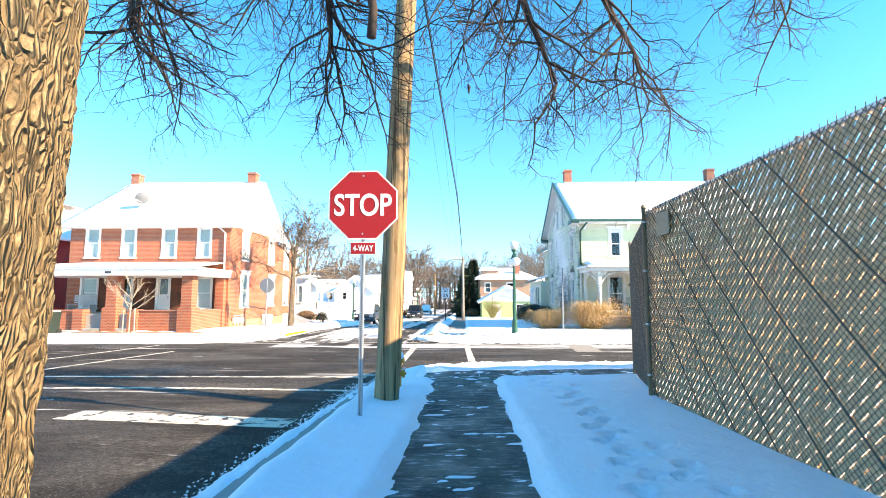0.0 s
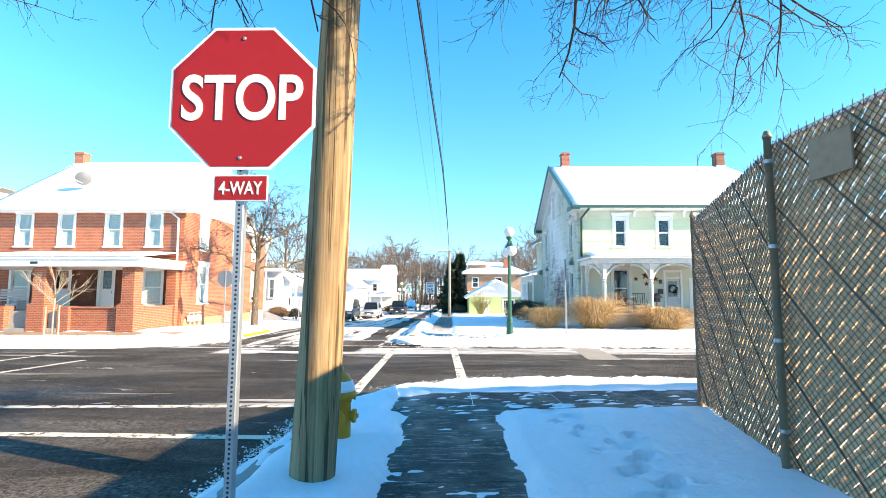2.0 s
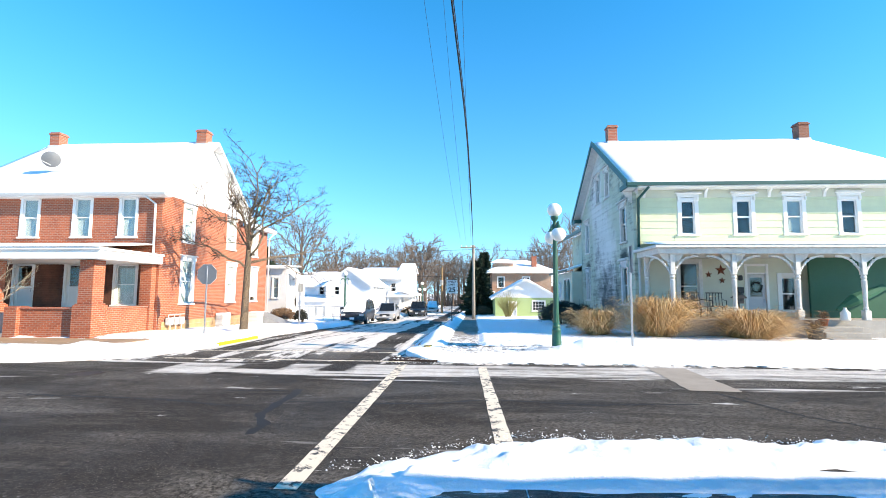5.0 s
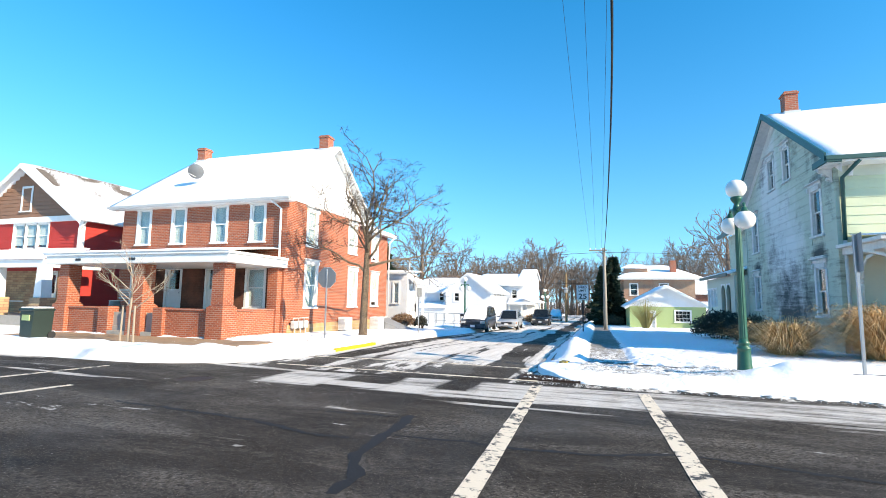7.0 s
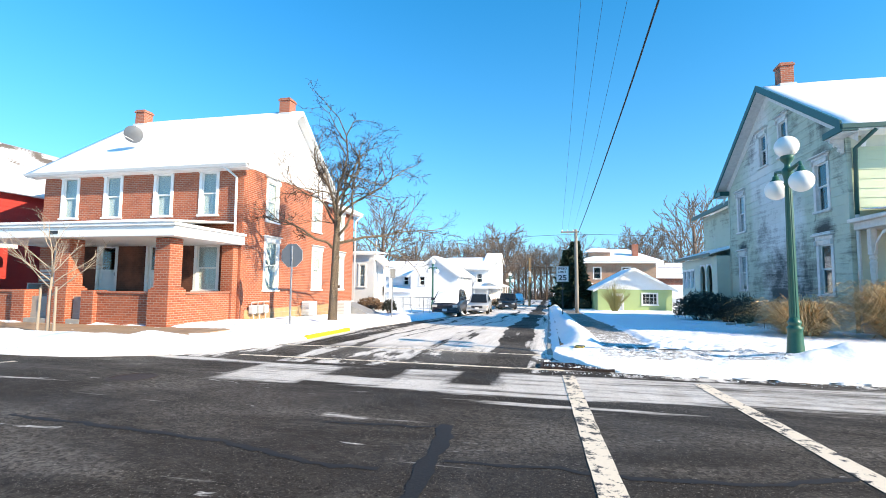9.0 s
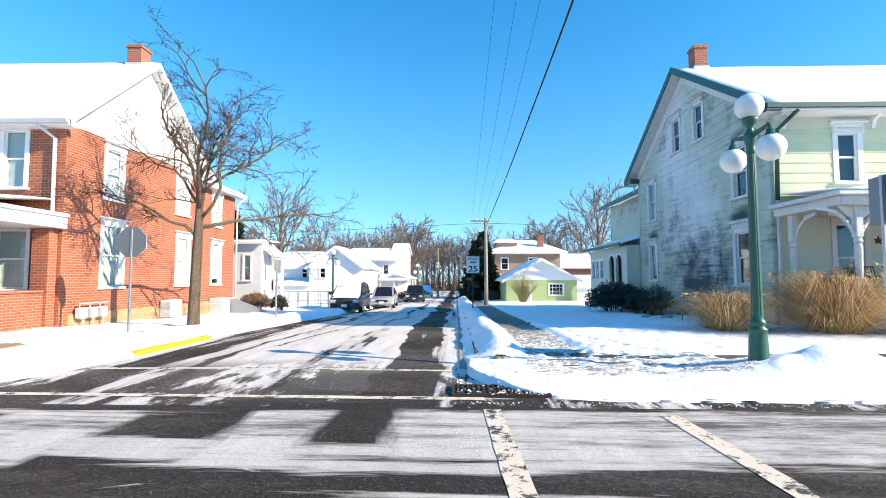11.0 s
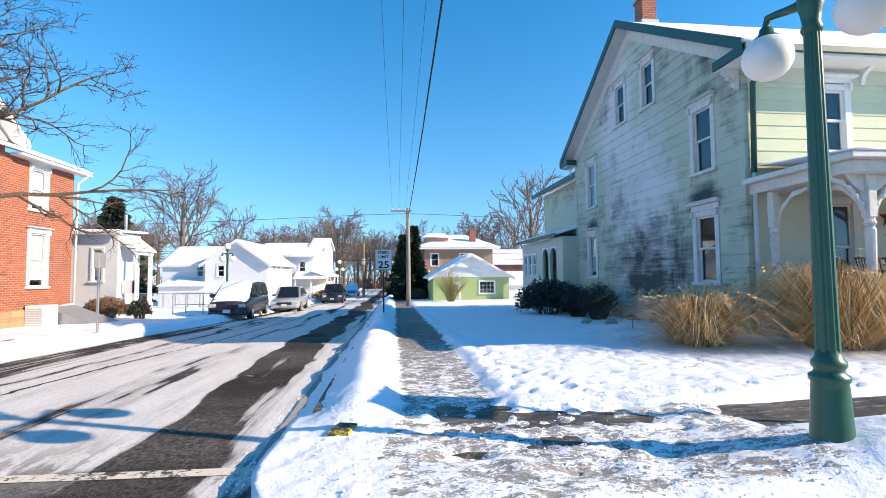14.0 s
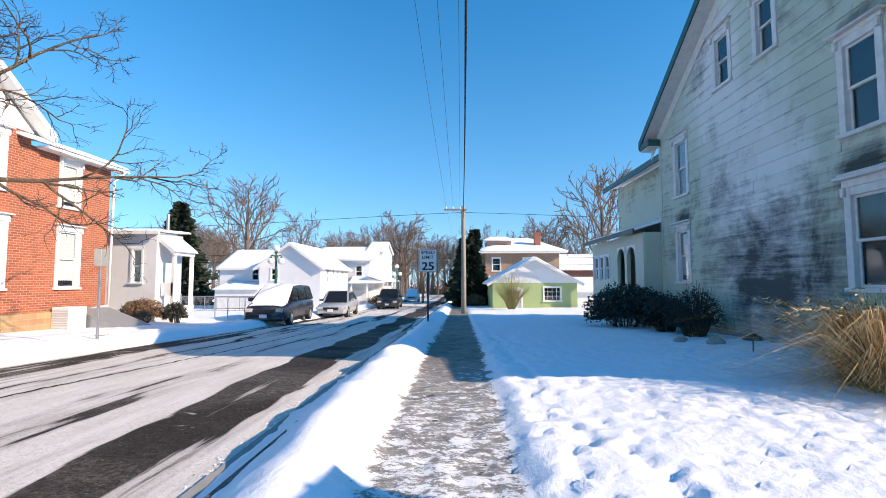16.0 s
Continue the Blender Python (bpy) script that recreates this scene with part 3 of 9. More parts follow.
def ridge(d, w, h):
    """A heap of cleared snow of half width w and height h at distance d from its crest."""
    return h * math.exp(-(d / w) ** 2)


PRINTS = []
random.seed(11)
for i in range(16):
    PRINTS.append((1.25 + 0.03 * i + (0.07 if i % 2 else -0.07) + random.uniform(-0.04, 0.04), 3.4 + 0.3 * i, random.uniform(0.06, 0.085), 0.085))
for i in range(26):
    PRINTS.append((1.75 - 0.02 * i + (0.1 if i % 2 else -0.1) + random.uniform(-0.05, 0.05), 2.6 + 0.27 * i, random.uniform(0.055, 0.08), random.uniform(0.05, 0.08)))
for i in range(60):
    PRINTS.append((random.uniform(0.6, 3.4), random.uniform(20.8, 25.5), random.uniform(0.05, 0.09), random.uniform(0.01, 0.03)))
for i in range(80):
    PRINTS.append((0.42 + random.uniform(-0.16, 0.2), 22.5 + i * 0.2, random.uniform(0.05, 0.09), random.uniform(0.02, 0.05)))
for i in range(1700):
    PRINTS.append((random.uniform(0.8, 8.0), random.uniform(22.0, 31.0), random.uniform(0.03, 0.065), random.uniform(0.01, 0.035)))
for i in range(60):
    PRINTS.append((0.5 + 0.38 * max(0.0, 24.0 - (29.5 - 0.13 * i)) + random.uniform(-0.12, 0.12), 29.5 - 0.13 * i + random.uniform(-0.1, 0.1), random.uniform(0.045, 0.08), random.uniform(0.02, 0.045)))
PRINT_CELL = {}
for q in PRINTS:
    for a in (-1, 0, 1):
        for b in (-1, 0, 1):
            PRINT_CELL.setdefault((int(q[0] // 0.5) + a, int(q[1] // 0.5) + b), []).append(q)


def prints(x, y):
    d = 0.0
    for px, py, r, h in PRINT_CELL.get((int(x // 0.5), int(y // 0.5)), ()):
        q = ((x - px) / r) ** 2 + ((y - py) / (r * 1.3)) ** 2
        if q < 2.5:
            d -= h * math.exp(-q * q)
            d += h * 0.25 * math.exp(-(q - 1.8) ** 2 * 3)
    return d


def near_walk(x, y):
    return lerp_table(NEAR_WALK_Z, y) + 0.02 * x


def smooth(a, b, t):
    t = min(1, max(0, (t - a) / (b - a)))
    return t * t * (3 - 2 * t)


# the near corner: verge, pavement and lawn beside the fence
def near_left(y):
    if y < 9.0:
        return -1.72 + 0.05 * nz(3, y * 1.7)
    return -1.72 + (y - 9.0) ** 2 * 0.16 + 0.05 * nz(3, y * 1.7)


def near_snow(x, y):
    w = near_walk(x, y)
    bank = 0.09 + 0.02 * fbm(x, y, 0.8) + 0.006 * fbm(x, y, 4.5) + prints(x, y)
    e1, e2 = x + 0.60 + 0.07 * nz(1.3, y * 2.2) + 0.02 * nz(5, y * 11), 0.58 - x + 0.06 * nz(7.7, y * 1.9) + 0.02 * nz(9, y * 12)
    inside = min(e1, e2)
    dip = smooth(-0.10, 0.04, inside) if y < 9.9 else 0
    # the wet crossing pavement behind the kerb
    c = min(y - 9.35 + 0.12 * nz(x * 1.4, 2.2), 11.25 - y + 0.1 * nz(x * 1.3, 5.2)) if x > -0.9 else -1
    dip = max(dip, smooth(-0.12, 0.05, c))
    edge = x - near_left(y)
    bank += ridge(edge - 0.25, 0.22, 0.05) - 0.13 * smooth(0.16, 0.0, edge)
    h = bank * (1 - dip) - 0.02 * dip
    if dip > 0.5:
        h += 0.022 * smooth(0.3, 0.7, fbm(x * 1.2, y * 6.0, 2.4) - 0.1)
    return w + h


ys = spaced(-12, 11.45, [(1.5, 11.5, 0.045)], 0.6)
us = [0] + [((i / 110) ** 1.0) for i in range(1, 111)]
structure("pavement", sheet(ys, lambda y: (near_left(y), 4.6), near_snow, 0, 0.5, us=us), snow, "snow-covered verge and lawn beside the pavement", True)
structure("pavement", sheet(spaced(-12, 11.45, [(9, 11.5, 0.1)], 0.6), lambda y: (4.6, 40), near_snow, 60, 0.5), snow, "snow-covered lot along the cross street", True)
# concrete slabs of the near pavement
slab_top = []
for i in range(16):
    y0 = -6.0 + i * 1.0
    q = Mesh()
    za, zb = near_walk(0, y0) - 0.001, near_walk(0, y0 + 1.0) - 0.001
    i0 = len(q.v)
    for x, y, z in ((-0.75, y0 + 0.006, za), (0.72, y0 + 0.006, za), (0.72, y0 + 0.994, zb), (-0.75, y0 + 0.994, zb)):
        q.v += [(x, y, z - 0.01 + 0.02 * x), (x, y, z - 0.12)]
    q.f += [(0, 2, 4, 6), (0, 1, 3, 2), (2, 3, 5, 4), (4, 5, 7, 6), (6, 7, 1, 0)]
    slab_top.append(q)
near_pavement = thing("pavement", (0, 0, 0), "dark wet concrete pavement with slush streaks", kind="structure")
for q in slab_top:
    part("slab", q, wet_concrete, near_pavement)
for i in range(14):
    q = Mesh()
    x0 = -1.0 + i * 1.3
    q.box(x0 + 0.006, x0 + 1.294, 9.2, 11.42, -0.5, -0.2)
    for k, (vx, vy, vz) in enumerate(q.v):
        if vz > -0.3:
            q.v[k] = (vx, vy, near_walk(vx, vy) - 0.014)
    part("slab", q, wet_concrete, near_pavement)
# kerbs
kerb = Mesh()
for i in range(40):
    y0, y1 = -12 + i * 0.55, -12 + (i + 1) * 0.55 - 0.01
    kerb.box(-1.86, -1.72, y0, y1, road_z(-2, y0) - 0.2, near_walk(-1.7, y0) - 0.02, 0.015)
structure("kerb", kerb, concrete, "grey concrete kerb half buried in snow")
kerb = Mesh()
pts = [(-1.2, 11.0), (-0.6, 11.2), (0.2, 11.38), (1.2, 11.46)] + [(1.2 + 0.9 * i, 11.48) for i in range(1, 30)]
for (xa, ya), (xb, yb) in zip(pts, pts[1:]):
    za = near_walk(xa, 11.4) + 0.0
    kerb.poly([(xa, ya, za), (xb, yb, za), (xb, yb + 0.15, za), (xa, ya + 0.15, za)])
    kerb.poly([(xa, ya + 0.15, za), (xb, yb + 0.15, za), (xb, yb + 0.17, za - 0.25), (xa, ya + 0.17, za - 0.25)])
structure("kerb", kerb, yellow_line, "yellow-painted kerb along the cross street")


def heap(name, line, w, h, seed, label):
    """A cleared bank of snow along a line of (x, y), lying on the road."""
    me = Mesh()
    pts = []
    for (xa, ya), (xb, yb) in zip(line, line[1:]):
        n = max(2, int(math.hypot(xb - xa, yb - ya) / 0.09))
        pts += [(xa + (xb - xa) * k / n, ya + (yb - ya) * k / n) for k in range(n)]
    pts.append(line[-1])
    cols = 15
    for i, (x, y) in enumerate(pts):
        a, b = pts[max(0, i - 1)], pts[min(len(pts) - 1, i + 1)]
        d = Vector((b[0] - a[0], b[1] - a[1], 0)).normalized()
        nrm = Vector((-d.y, d.x, 0))
        end = min(1.0, i / 6, (len(pts) - 1 - i) / 6)
        ww = w * (0.8 + 0.35 * nz(seed, i * 0.12) + 0.12 * nz(seed + 4, i * 0.5))
        for c in range(cols):
            u = c / (cols - 1) * 2 - 1
            px, py = x + nrm.x * ww * u, y + nrm.y * ww * u
            hh = h * max(0, 1 - u * u) ** 0.7 * end * (0.75 + 0.6 * nz(px * 1.6, py * 1.6, seed) + 0.45 * nz(px * 5, py * 5, seed) + 0.25 * nz(px * 13, py * 13, seed)) - 0.015
            me.v.append((px, py, road_z(px, py) + hh))
    for i in range(len(pts) - 1):
        for c in range(cols - 1):
            k = i * cols + c
            me.f.append((k, k + 1, k + cols + 1, k + cols))
    return solo(name, me, snow, label, "snow bank", smooth=True)


heap("snow_bank", [(-1.3, 10.9), (-0.2, 11.9), (1.0, 12.35), (3.0, 12.4), (7, 12.45), (14, 12.5)], 0.62, 0.14, 1.0, "long ploughed snow bank in the gutter")
heap("snow_bank", [(-1.95, -3), (-1.92, 2), (-1.90, 6.5), (-1.75, 9.3)], 0.22, 0.10, 2.0, "crumbly thin snow bank against the kerb")


# the far corner with the green house
def far_left(y):
    if y < 21.2:
        return -2.08 + 1.9 * (1 - math.sqrt(max(0.0, 1 - ((21.2 - y) / 1.9) ** 2))) + 0.05 * nz(2, y * 2)
    return -2.10 + 0.13 * nz(2, y * 0.9) + 0.05 * nz(5, y * 4.5)


def far_walk(x, y):
    return lerp_table(ROAD_Z, y) + 0.13 + 0.012 * min(max(x + 2, 0), 10)


BARE = [(0.6, 21.85, 1.0, 0.16), (-0.2, 21.5, 0.7, 0.1), (1.7, 21.6, 0.5, 0.3), (0.2, 20.5, 0.3, 0.1), (-0.15, 22.0, 0.75, 0.33), (0.9, 21.6, 0.6, 0.22), (-0.9, 22.3, 0.45, 0.2), (0.3, 21.1, 0.45, 0.18), (1.0, 20.75, 0.4, 0.15), (-0.5, 20.9, 0.3, 0.12), (1.6, 21.15, 0.4, 0.16)]


def far_snow(x, y):
    w = far_walk(x, y)
    b = 0.10 + 0.025 * fbm(x, y, 0.6) + 0.015 * fbm(x, y, 4.5) + prints(x, y)
    # the trodden footway along the street, and the wet strip along the cross street
    foot = min(x + 1.02 + 0.09 * nz(4, y * 1.3), 0.10 - x + 0.1 * nz(6, y * 1.1))
    dip = smooth(-0.18, 0.1, foot) if y > 21.5 else 0
    strip = min(y - 21.0 + 0.1 * nz(x, 8), 21.95 - y + 0.1 * nz(x, 3)) if x > 1.7 else -1
    dip2 = smooth(-0.15, 0.1, strip) * smooth(1.7, 2.4, x)
    corner = smooth(22.4, 21.6, y) * smooth(1.9, 1.0, x)
    edge = x - far_left(y)
    verge = ridge(x + 1.5, 0.38, 0.17) * smooth(21.5, 23.5, y) * (1.0 + 0.5 * nz(x * 2, y * 1.2, 2))
    b += verge * (1 - dip) - 0.19 * smooth(0.75 + 0.3 * nz(3, y * 1.5), 0.0, edge)
    b += ridge(math.hypot((x - 2.9) / 1.5, y - 20.2), 0.5, 0.26) * (1 + 0.3 * nz(x * 3, y * 3)) + ridge(math.hypot((x - 6.5) / 3.5, y - 20.1), 0.45, 0.16)
    low = 0.022 + 0.016 * fbm(x, y, 3.2) + 0.022 * fbm(x, y, 11)
    t = max(dip, corner * 0.85)
    b = b * (1 - t) + low * t
    if dip > 0.3 and y > 26:
        b += 0.008 * smooth(26, 29, y)
    b = b * (1 - dip2) - 0.02 * dip2
    for px, py, rx, ry in BARE:
        q = ((x - px) / rx) ** 2 + ((y - py) / ry) ** 2
        b -= 0.042 * math.exp(-q * q) * (1 + 1.6 * nz(x * 6, y * 6))
    # trodden down to the gutter along the cross street
    ramp = smooth(20.25 + 0.25 * nz(x * 1.4, 4), 19.34 + 0.1 * nz(x * 2.3, 9), y)
    rough = 0.018 + 0.02 * fbm(x, y, 5) + 0.03 * max(0, nz(x * 2.5, y * 3.5, 3))
    return (w + b) * (1 - ramp) + (lerp_table(ROAD_Z, y) + rough) * ramp


ys = spaced(19.3, 130, [(19.3, 24.5, 0.045), (24.5, 32, 0.09), (32, 45, 0.25), (45, 70, 0.8)], 5)
us, u = [0], 0
while u < 1:
    u += 0.0011 if u < 0.16 else 0.003 if u < 0.3 else 0.02
    us.append(min(u, 1))
far_sheet = sheet(ys, lambda y: (far_left(y), 48), far_snow, 0, 0.5, us=us)
far_sheet.v = [(x, y + (0.10 * nz(x * 1.3, 7) + 0.05 * nz(x * 6, 2)) * max(0, 20.1 - y) / 0.8, z) for x, y, z in far_sheet.v]
structure("pavement", far_sheet, trodden_snow, "snowy corner lot with trodden footway", True)
far_pavement = thing("pavement", (0, 0, 0), "damp grey concrete pavement under trodden snow", kind="structure")
for i in range(36):
    y0 = 20.95 + i * 1.5
    q = Mesh().box(-1.9 if y0 > 21 else -0.6, 0.35 if y0 > 22.3 else 2.4, y0 + 0.005, y0 + 1.495, -9, -8)
    q.v = [(x, y, far_walk(x, y) + (0.002 if z > -8.5 else -0.15)) for x, y, z in q.v]
    part("slab", q, wet_concrete, far_pavement)
for i in range(12):
    x0 = 2.4 + i * 1.5
    q = Mesh().box(x0 + 0.005, x0 + 1.495, 20.7, 22.25, -9, -8)
    q.v = [(x, y, far_walk(x, y) + (0.002 if z > -8.5 else -0.15)) for x, y, z in q.v]
    part("slab", q, wet_concrete, far_pavement)
kerb = Mesh()
for i in range(60):
    y0 = 21.4 + i * 1.0
    kerb.box(-2.2, -2.07, y0, y0 + 0.985, road_z(-2, y0) - 0.2, far_walk(-2, y0) - 0.1, 0.015)
structure("kerb", kerb, concrete, "grey concrete kerb at the far corner")


# the corner with the brick house
def left_right(y):
    if y < 21.8:
        return -8.5 - 3.6 * (1 - math.sqrt(max(0.0, 1 - ((21.8 - y) / 3.7) ** 2))) + 0.06 * nz(5, y)
    return -8.5 + 0.06 * nz(5, y) + min(0.9, max(0.0, (y - 30) * 0.05))


def left_walk(x, y):
    return lerp_table(ROAD_Z, y) + 0.13


PAVED = (-22.0, -10.8, 20.9, 23.4)


def left_snow(x, y):
    w = left_walk(x, y)
    b = 0.06 + 0.03 * fbm(x, y, 0.6) + 0.02 * fbm(x, y, 3)
    edge = left_right(y) - x
    b += ridge(edge - 0.7, 0.5, 0.10) * (1 + nz(x * 1.5, y * 1.5)) - 0.16 * smooth(0.3, 0.0, edge)
    if y < 22:
        b += ridge(y - 19.2, 0.6, 0.14) * (1 + 0.8 * nz(x * 0.7, 1))
    m = min(x - PAVED[0], PAVED[1] - x, y - PAVED[2], PAVED[3] - y) + 0.4 * nz(x * 1.2, y * 1.2)
    t = smooth(-0.2, 0.2, m)
    b = b * (1 - t) + t * (-0.02 + 0.05 * max(0, fbm(x, y, 1.1) - 0.12))
    if y > 24:
        f = min(x + 11.0, -9.7 - x) + 0.2 * nz(x, y)
        t = smooth(-0.2, 0.2, f) * 0.75
        b = b * (1 - t) + t * (0.0 + 0.05 * fbm(x, y, 1.5))
    return w + b


us, u = [0], 0
while u < 1:
    u += 0.02 if u < 0.5 else 0.004 if u < 0.75 else 0.0022
    us.append(min(u, 1))
structure("pavement", sheet(spaced(18.1, 130, [(18.1, 27, 0.11), (27, 45, 0.3), (45, 70, 1)], 5), lambda y: (-60, left_right(y)), left_snow, 0, 0.5, us=us), snow, "snowy corner in front of the brick house", True)
tan_walk = plain("tan_concrete", (0.40, 0.27, 0.17), 0.75, vary=0.4, scale=2.0, bump=0.3)
left_pavement = thing("pavement", (0, 0, 0), "tan concrete pavement cleared of snow", kind="structure")
for i in range(9):
    for j in range(3):
        x0, y0 = -23.0 + i * 1.3, 20.2 + j * 1.3
        q = Mesh().box(x0 + 0.006, x0 + 1.294, y0 + 0.006, y0 + 1.294, -9, -8)
        q.v = [(x, y, left_walk(x, y) + (0.002 if z > -8.5 else -0.15)) for x, y, z in q.v]
        part("slab", q, tan_walk, left_pavement)
for i in range(22):
    y0 = 24.1 + i * 1.4
    q = Mesh().box(-11.2, -9.5, y0 + 0.006, y0 + 1.394, -9, -8)
    q.v = [(x, y, left_walk(x, y) + (0.002 if z > -8.5 else -0.15)) for x, y, z in q.v]
    part("slab", q, tan_walk, left_pavement)
kerb = Mesh()
for i in range(8):
    y0 = 22.6 + i * 0.35
    kerb.box(-8.72, -8.46, y0 - 0.01, y0 + 0.34, road_z(-8, y0) - 0.2, left_walk(0, y0) - 0.035, 0.015)
structure("kerb", kerb, yellow_line, "yellow-painted kerb by the stop sign")
# the near block across the street
structure("pavement", sheet(spaced(-30, 9, [], 1.0), lambda y: (-50, -11.2), lambda x, y: lerp_table(ROAD_Z, y) + 0.2 + 0.05 * fbm(x, y, 0.6), 60, 0.5), snow, "snowy corner across the street", True)


# ---- painted lines ----
def stripe(name, a, b, w, material, label):
    me = Mesh()
    a, b = Vector((*a, 0)), Vector((*b, 0))
    d = (b - a).normalized()
    n = Vector((-d.y, d.x, 0)) * w / 2
    steps = max(2, int((b - a).length / 0.25))
    for k in range(steps + 1):
        p = a + (b - a) * k / steps
        for s in (-1, 1):
            q = p + n * s * (1 + 0.12 * nz(p.x * 4, p.y * 4, s))
            me.v.append((q.x, q.y, road_z(q.x, q.y) + 0.006))
    for k in range(steps):
        me.f.append((2 * k, 2 * k + 1, 2 * k + 3, 2 * k + 2))
    structure(name, me, material, label)


stripe("road_marking", (0.22, 12.2), (0.06, 18.7), 0.2, white_line, "worn white crosswalk line")
stripe("road_marking", (-1.68, 11.2), (-1.84, 18.9), 0.2, white_line, "worn white crosswalk line")
stripe("road_marking", (-9.2, 8.52), (-2.1, 8.62), 0.17, white_line, "white crosswalk line")
stripe("road_marking", (-9.5, 9.95), (-2.1, 10.3), 0.17, white_line, "white crosswalk line")
stripe("road_marking", (-5.3, 6.33), (-2.2, 6.12), 0.5, white_line, "broad white stop bar")
stripe("road_marking", (-9.9, 10.9), (-9.5, 15.4), 0.16, white_line, "white crosswalk line")
stripe("road_marking", (-11.7, 12.0), (-11.4, 17.5), 0.16, white_line, "white crosswalk line")
stripe("road_marking", (-8.3, 19.5), (-1.9, 19.4), 0.14, white_line, "white crosswalk line")
stripe("road_marking", (-8.3, 21.25), (-1.9, 21.2), 0.14, white_line, "white crosswalk line")
light_patch = plain("concrete_patch", (0.34, 0.29, 0.24), 0.85, vary=0.3, scale=3, bump=0.3)
stripe("road_marking", (4.1, 16.0), (4.35, 18.9), 0.85, light_patch, "pale concrete patch in the asphalt")


# ---- writing ----
def letters(text, height, width, thick, bold=0.0):
    """A word as a mesh in the x-z plane, facing -y, centred, of the given height and width."""
    cu = bpy.data.curves.new("word", "FONT")
    cu.body, cu.align_x, cu.align_y = text, "CENTER", "CENTER"
    cu.offset, cu.extrude = bold, 0.002
    ob = new("word", cu)
    me = bpy.data.meshes.new_from_object(ob.evaluated_get(bpy.context.evaluated_depsgraph_get()))
    out = Mesh()
    xs, ys = [v.co.x for v in me.vertices], [v.co.y for v in me.vertices]
    sx, sy = width / (max(xs) - min(xs)), height / (max(ys) - min(ys))
    cx, cy = (max(xs) + min(xs)) / 2, (max(ys) + min(ys)) / 2
    out.v = [((v.co.x - cx) * sx, thick * (-1 if v.co.z > 0 else 1), (v.co.y - cy) * sy) for v in me.vertices]
    out.f = [tuple(p.vertices) for p in me.polygons]
    bpy.data.objects.remove(ob)
    bpy.data.curves.remove(cu)
    bpy.data.meshes.remove(me)
    return out


def octagon(w, inset=0.0):
    r = (w / 2 - inset) / math.cos(math.pi / 8)
    return [(r * math.cos(math.pi / 8 + k * math.pi / 4), r * math.sin(math.pi / 8 + k * math.pi / 4)) for k in range(8)]


sign_red = plain("sign_red", (0.37, 0.004, 0.007), 0.6, vary=0.12, scale=8, bump=0.03)
sign_white = plain("sign_white", (0.78, 0.78, 0.77), 0.4, vary=0.06, scale=10, bump=0.03)
sign_black = plain("sign_black", (0.015, 0.015, 0.016), 0.45)
sign_back = plain("sign_back", (0.22, 0.23, 0.24), 0.5, 0.5, vary=0.2)
hole_shade = plain("post_hole_shade", (0.03, 0.03, 0.035), 0.8)


def sign_post(parent, x, y, z0, z1, w=0.05, holes=True):
    p = part("post", Mesh().box(x - w / 2, x + w / 2, y - w / 2, y + w / 2, z0, z1, 0.004), galvanised, parent, "perforated square steel post")
    if holes:
        # dark discs on the closed face paint the shade inside the perforations
        h = Mesh()
        z = z0 + 0.3
        while z < z1 - 0.03:
            h.prism([(x + 0.0075 * math.cos(k * math.pi / 4), z + 0.0075 * math.sin(k * math.pi / 4)) for k in range(8)], "y", y - w / 2 - 0.001, y - w / 2 + 0.003)
            z += 0.0254
        part("holes", h, hole_shade, p)
    return p


def stop_sign(x, y, zc, w, z0, facing, label, way=True):
    s = thing("stop_sign", (x, y, z0), label, "road sign")
    m = pose(x, y, zc, 0, 0, facing)
    sign_post(s, x, y + 0.035 * (1 if facing == 0 else 0), z0, zc + w * 0.42)
    part("plate", Mesh().prism(octagon(w), "y", -0.003, 0.004).moved(m), sign_white, s, "white-edged aluminium octagon")
    part("face", Mesh().prism(octagon(w, 0.018), "y", -0.006, -0.0035).moved(m), sign_red, s, "red face")
    part("back", Mesh().prism(octagon(w, 0.004), "y", 0.0045, 0.006).moved(m), sign_back, s, "bare grey metal back")
    part("word", letters("STOP", w * 0.325, w * 0.83, 0.002, 0.018).moved(m @ pose(0, -0.0085, 0)), sign_white, s, "white letters")
    for dz in (0.42, -0.42):
        part("bolt", Mesh().lathe([(0.011, 0), (0.011, 0.004), (0.006, 0.007)], 8).moved(m @ pose(0, -0.006, dz * w, 90)), galvanised, s)
    if way:
        q = m @ pose(0.01, 0, -w / 2 - 0.107)
        p = part("plaque", Mesh().box(-0.157, 0.157, -0.003, 0.003, -0.077, 0.077, 0.002).moved(q), sign_white, s)
        part("face", Mesh().box(-0.148, 0.148, -0.0055, -0.0035, -0.068, 0.068).moved(q), sign_red, p)
        part("word", letters("4-WAY", 0.075, 0.25, 0.0015, 0.012).moved(q @ pose(0, -0.0075, 0)), sign_white, p)
    return s


stop_sign(-1.235, 5.68, 2.51, 0.85, -0.35, 0, "red stop sign with a four-way plaque on a perforated post")
far_stop = stop_sign(-10.82, 25.7, 1.98, 0.8, -0.6, 180, "stop sign seen from its grey back", False)


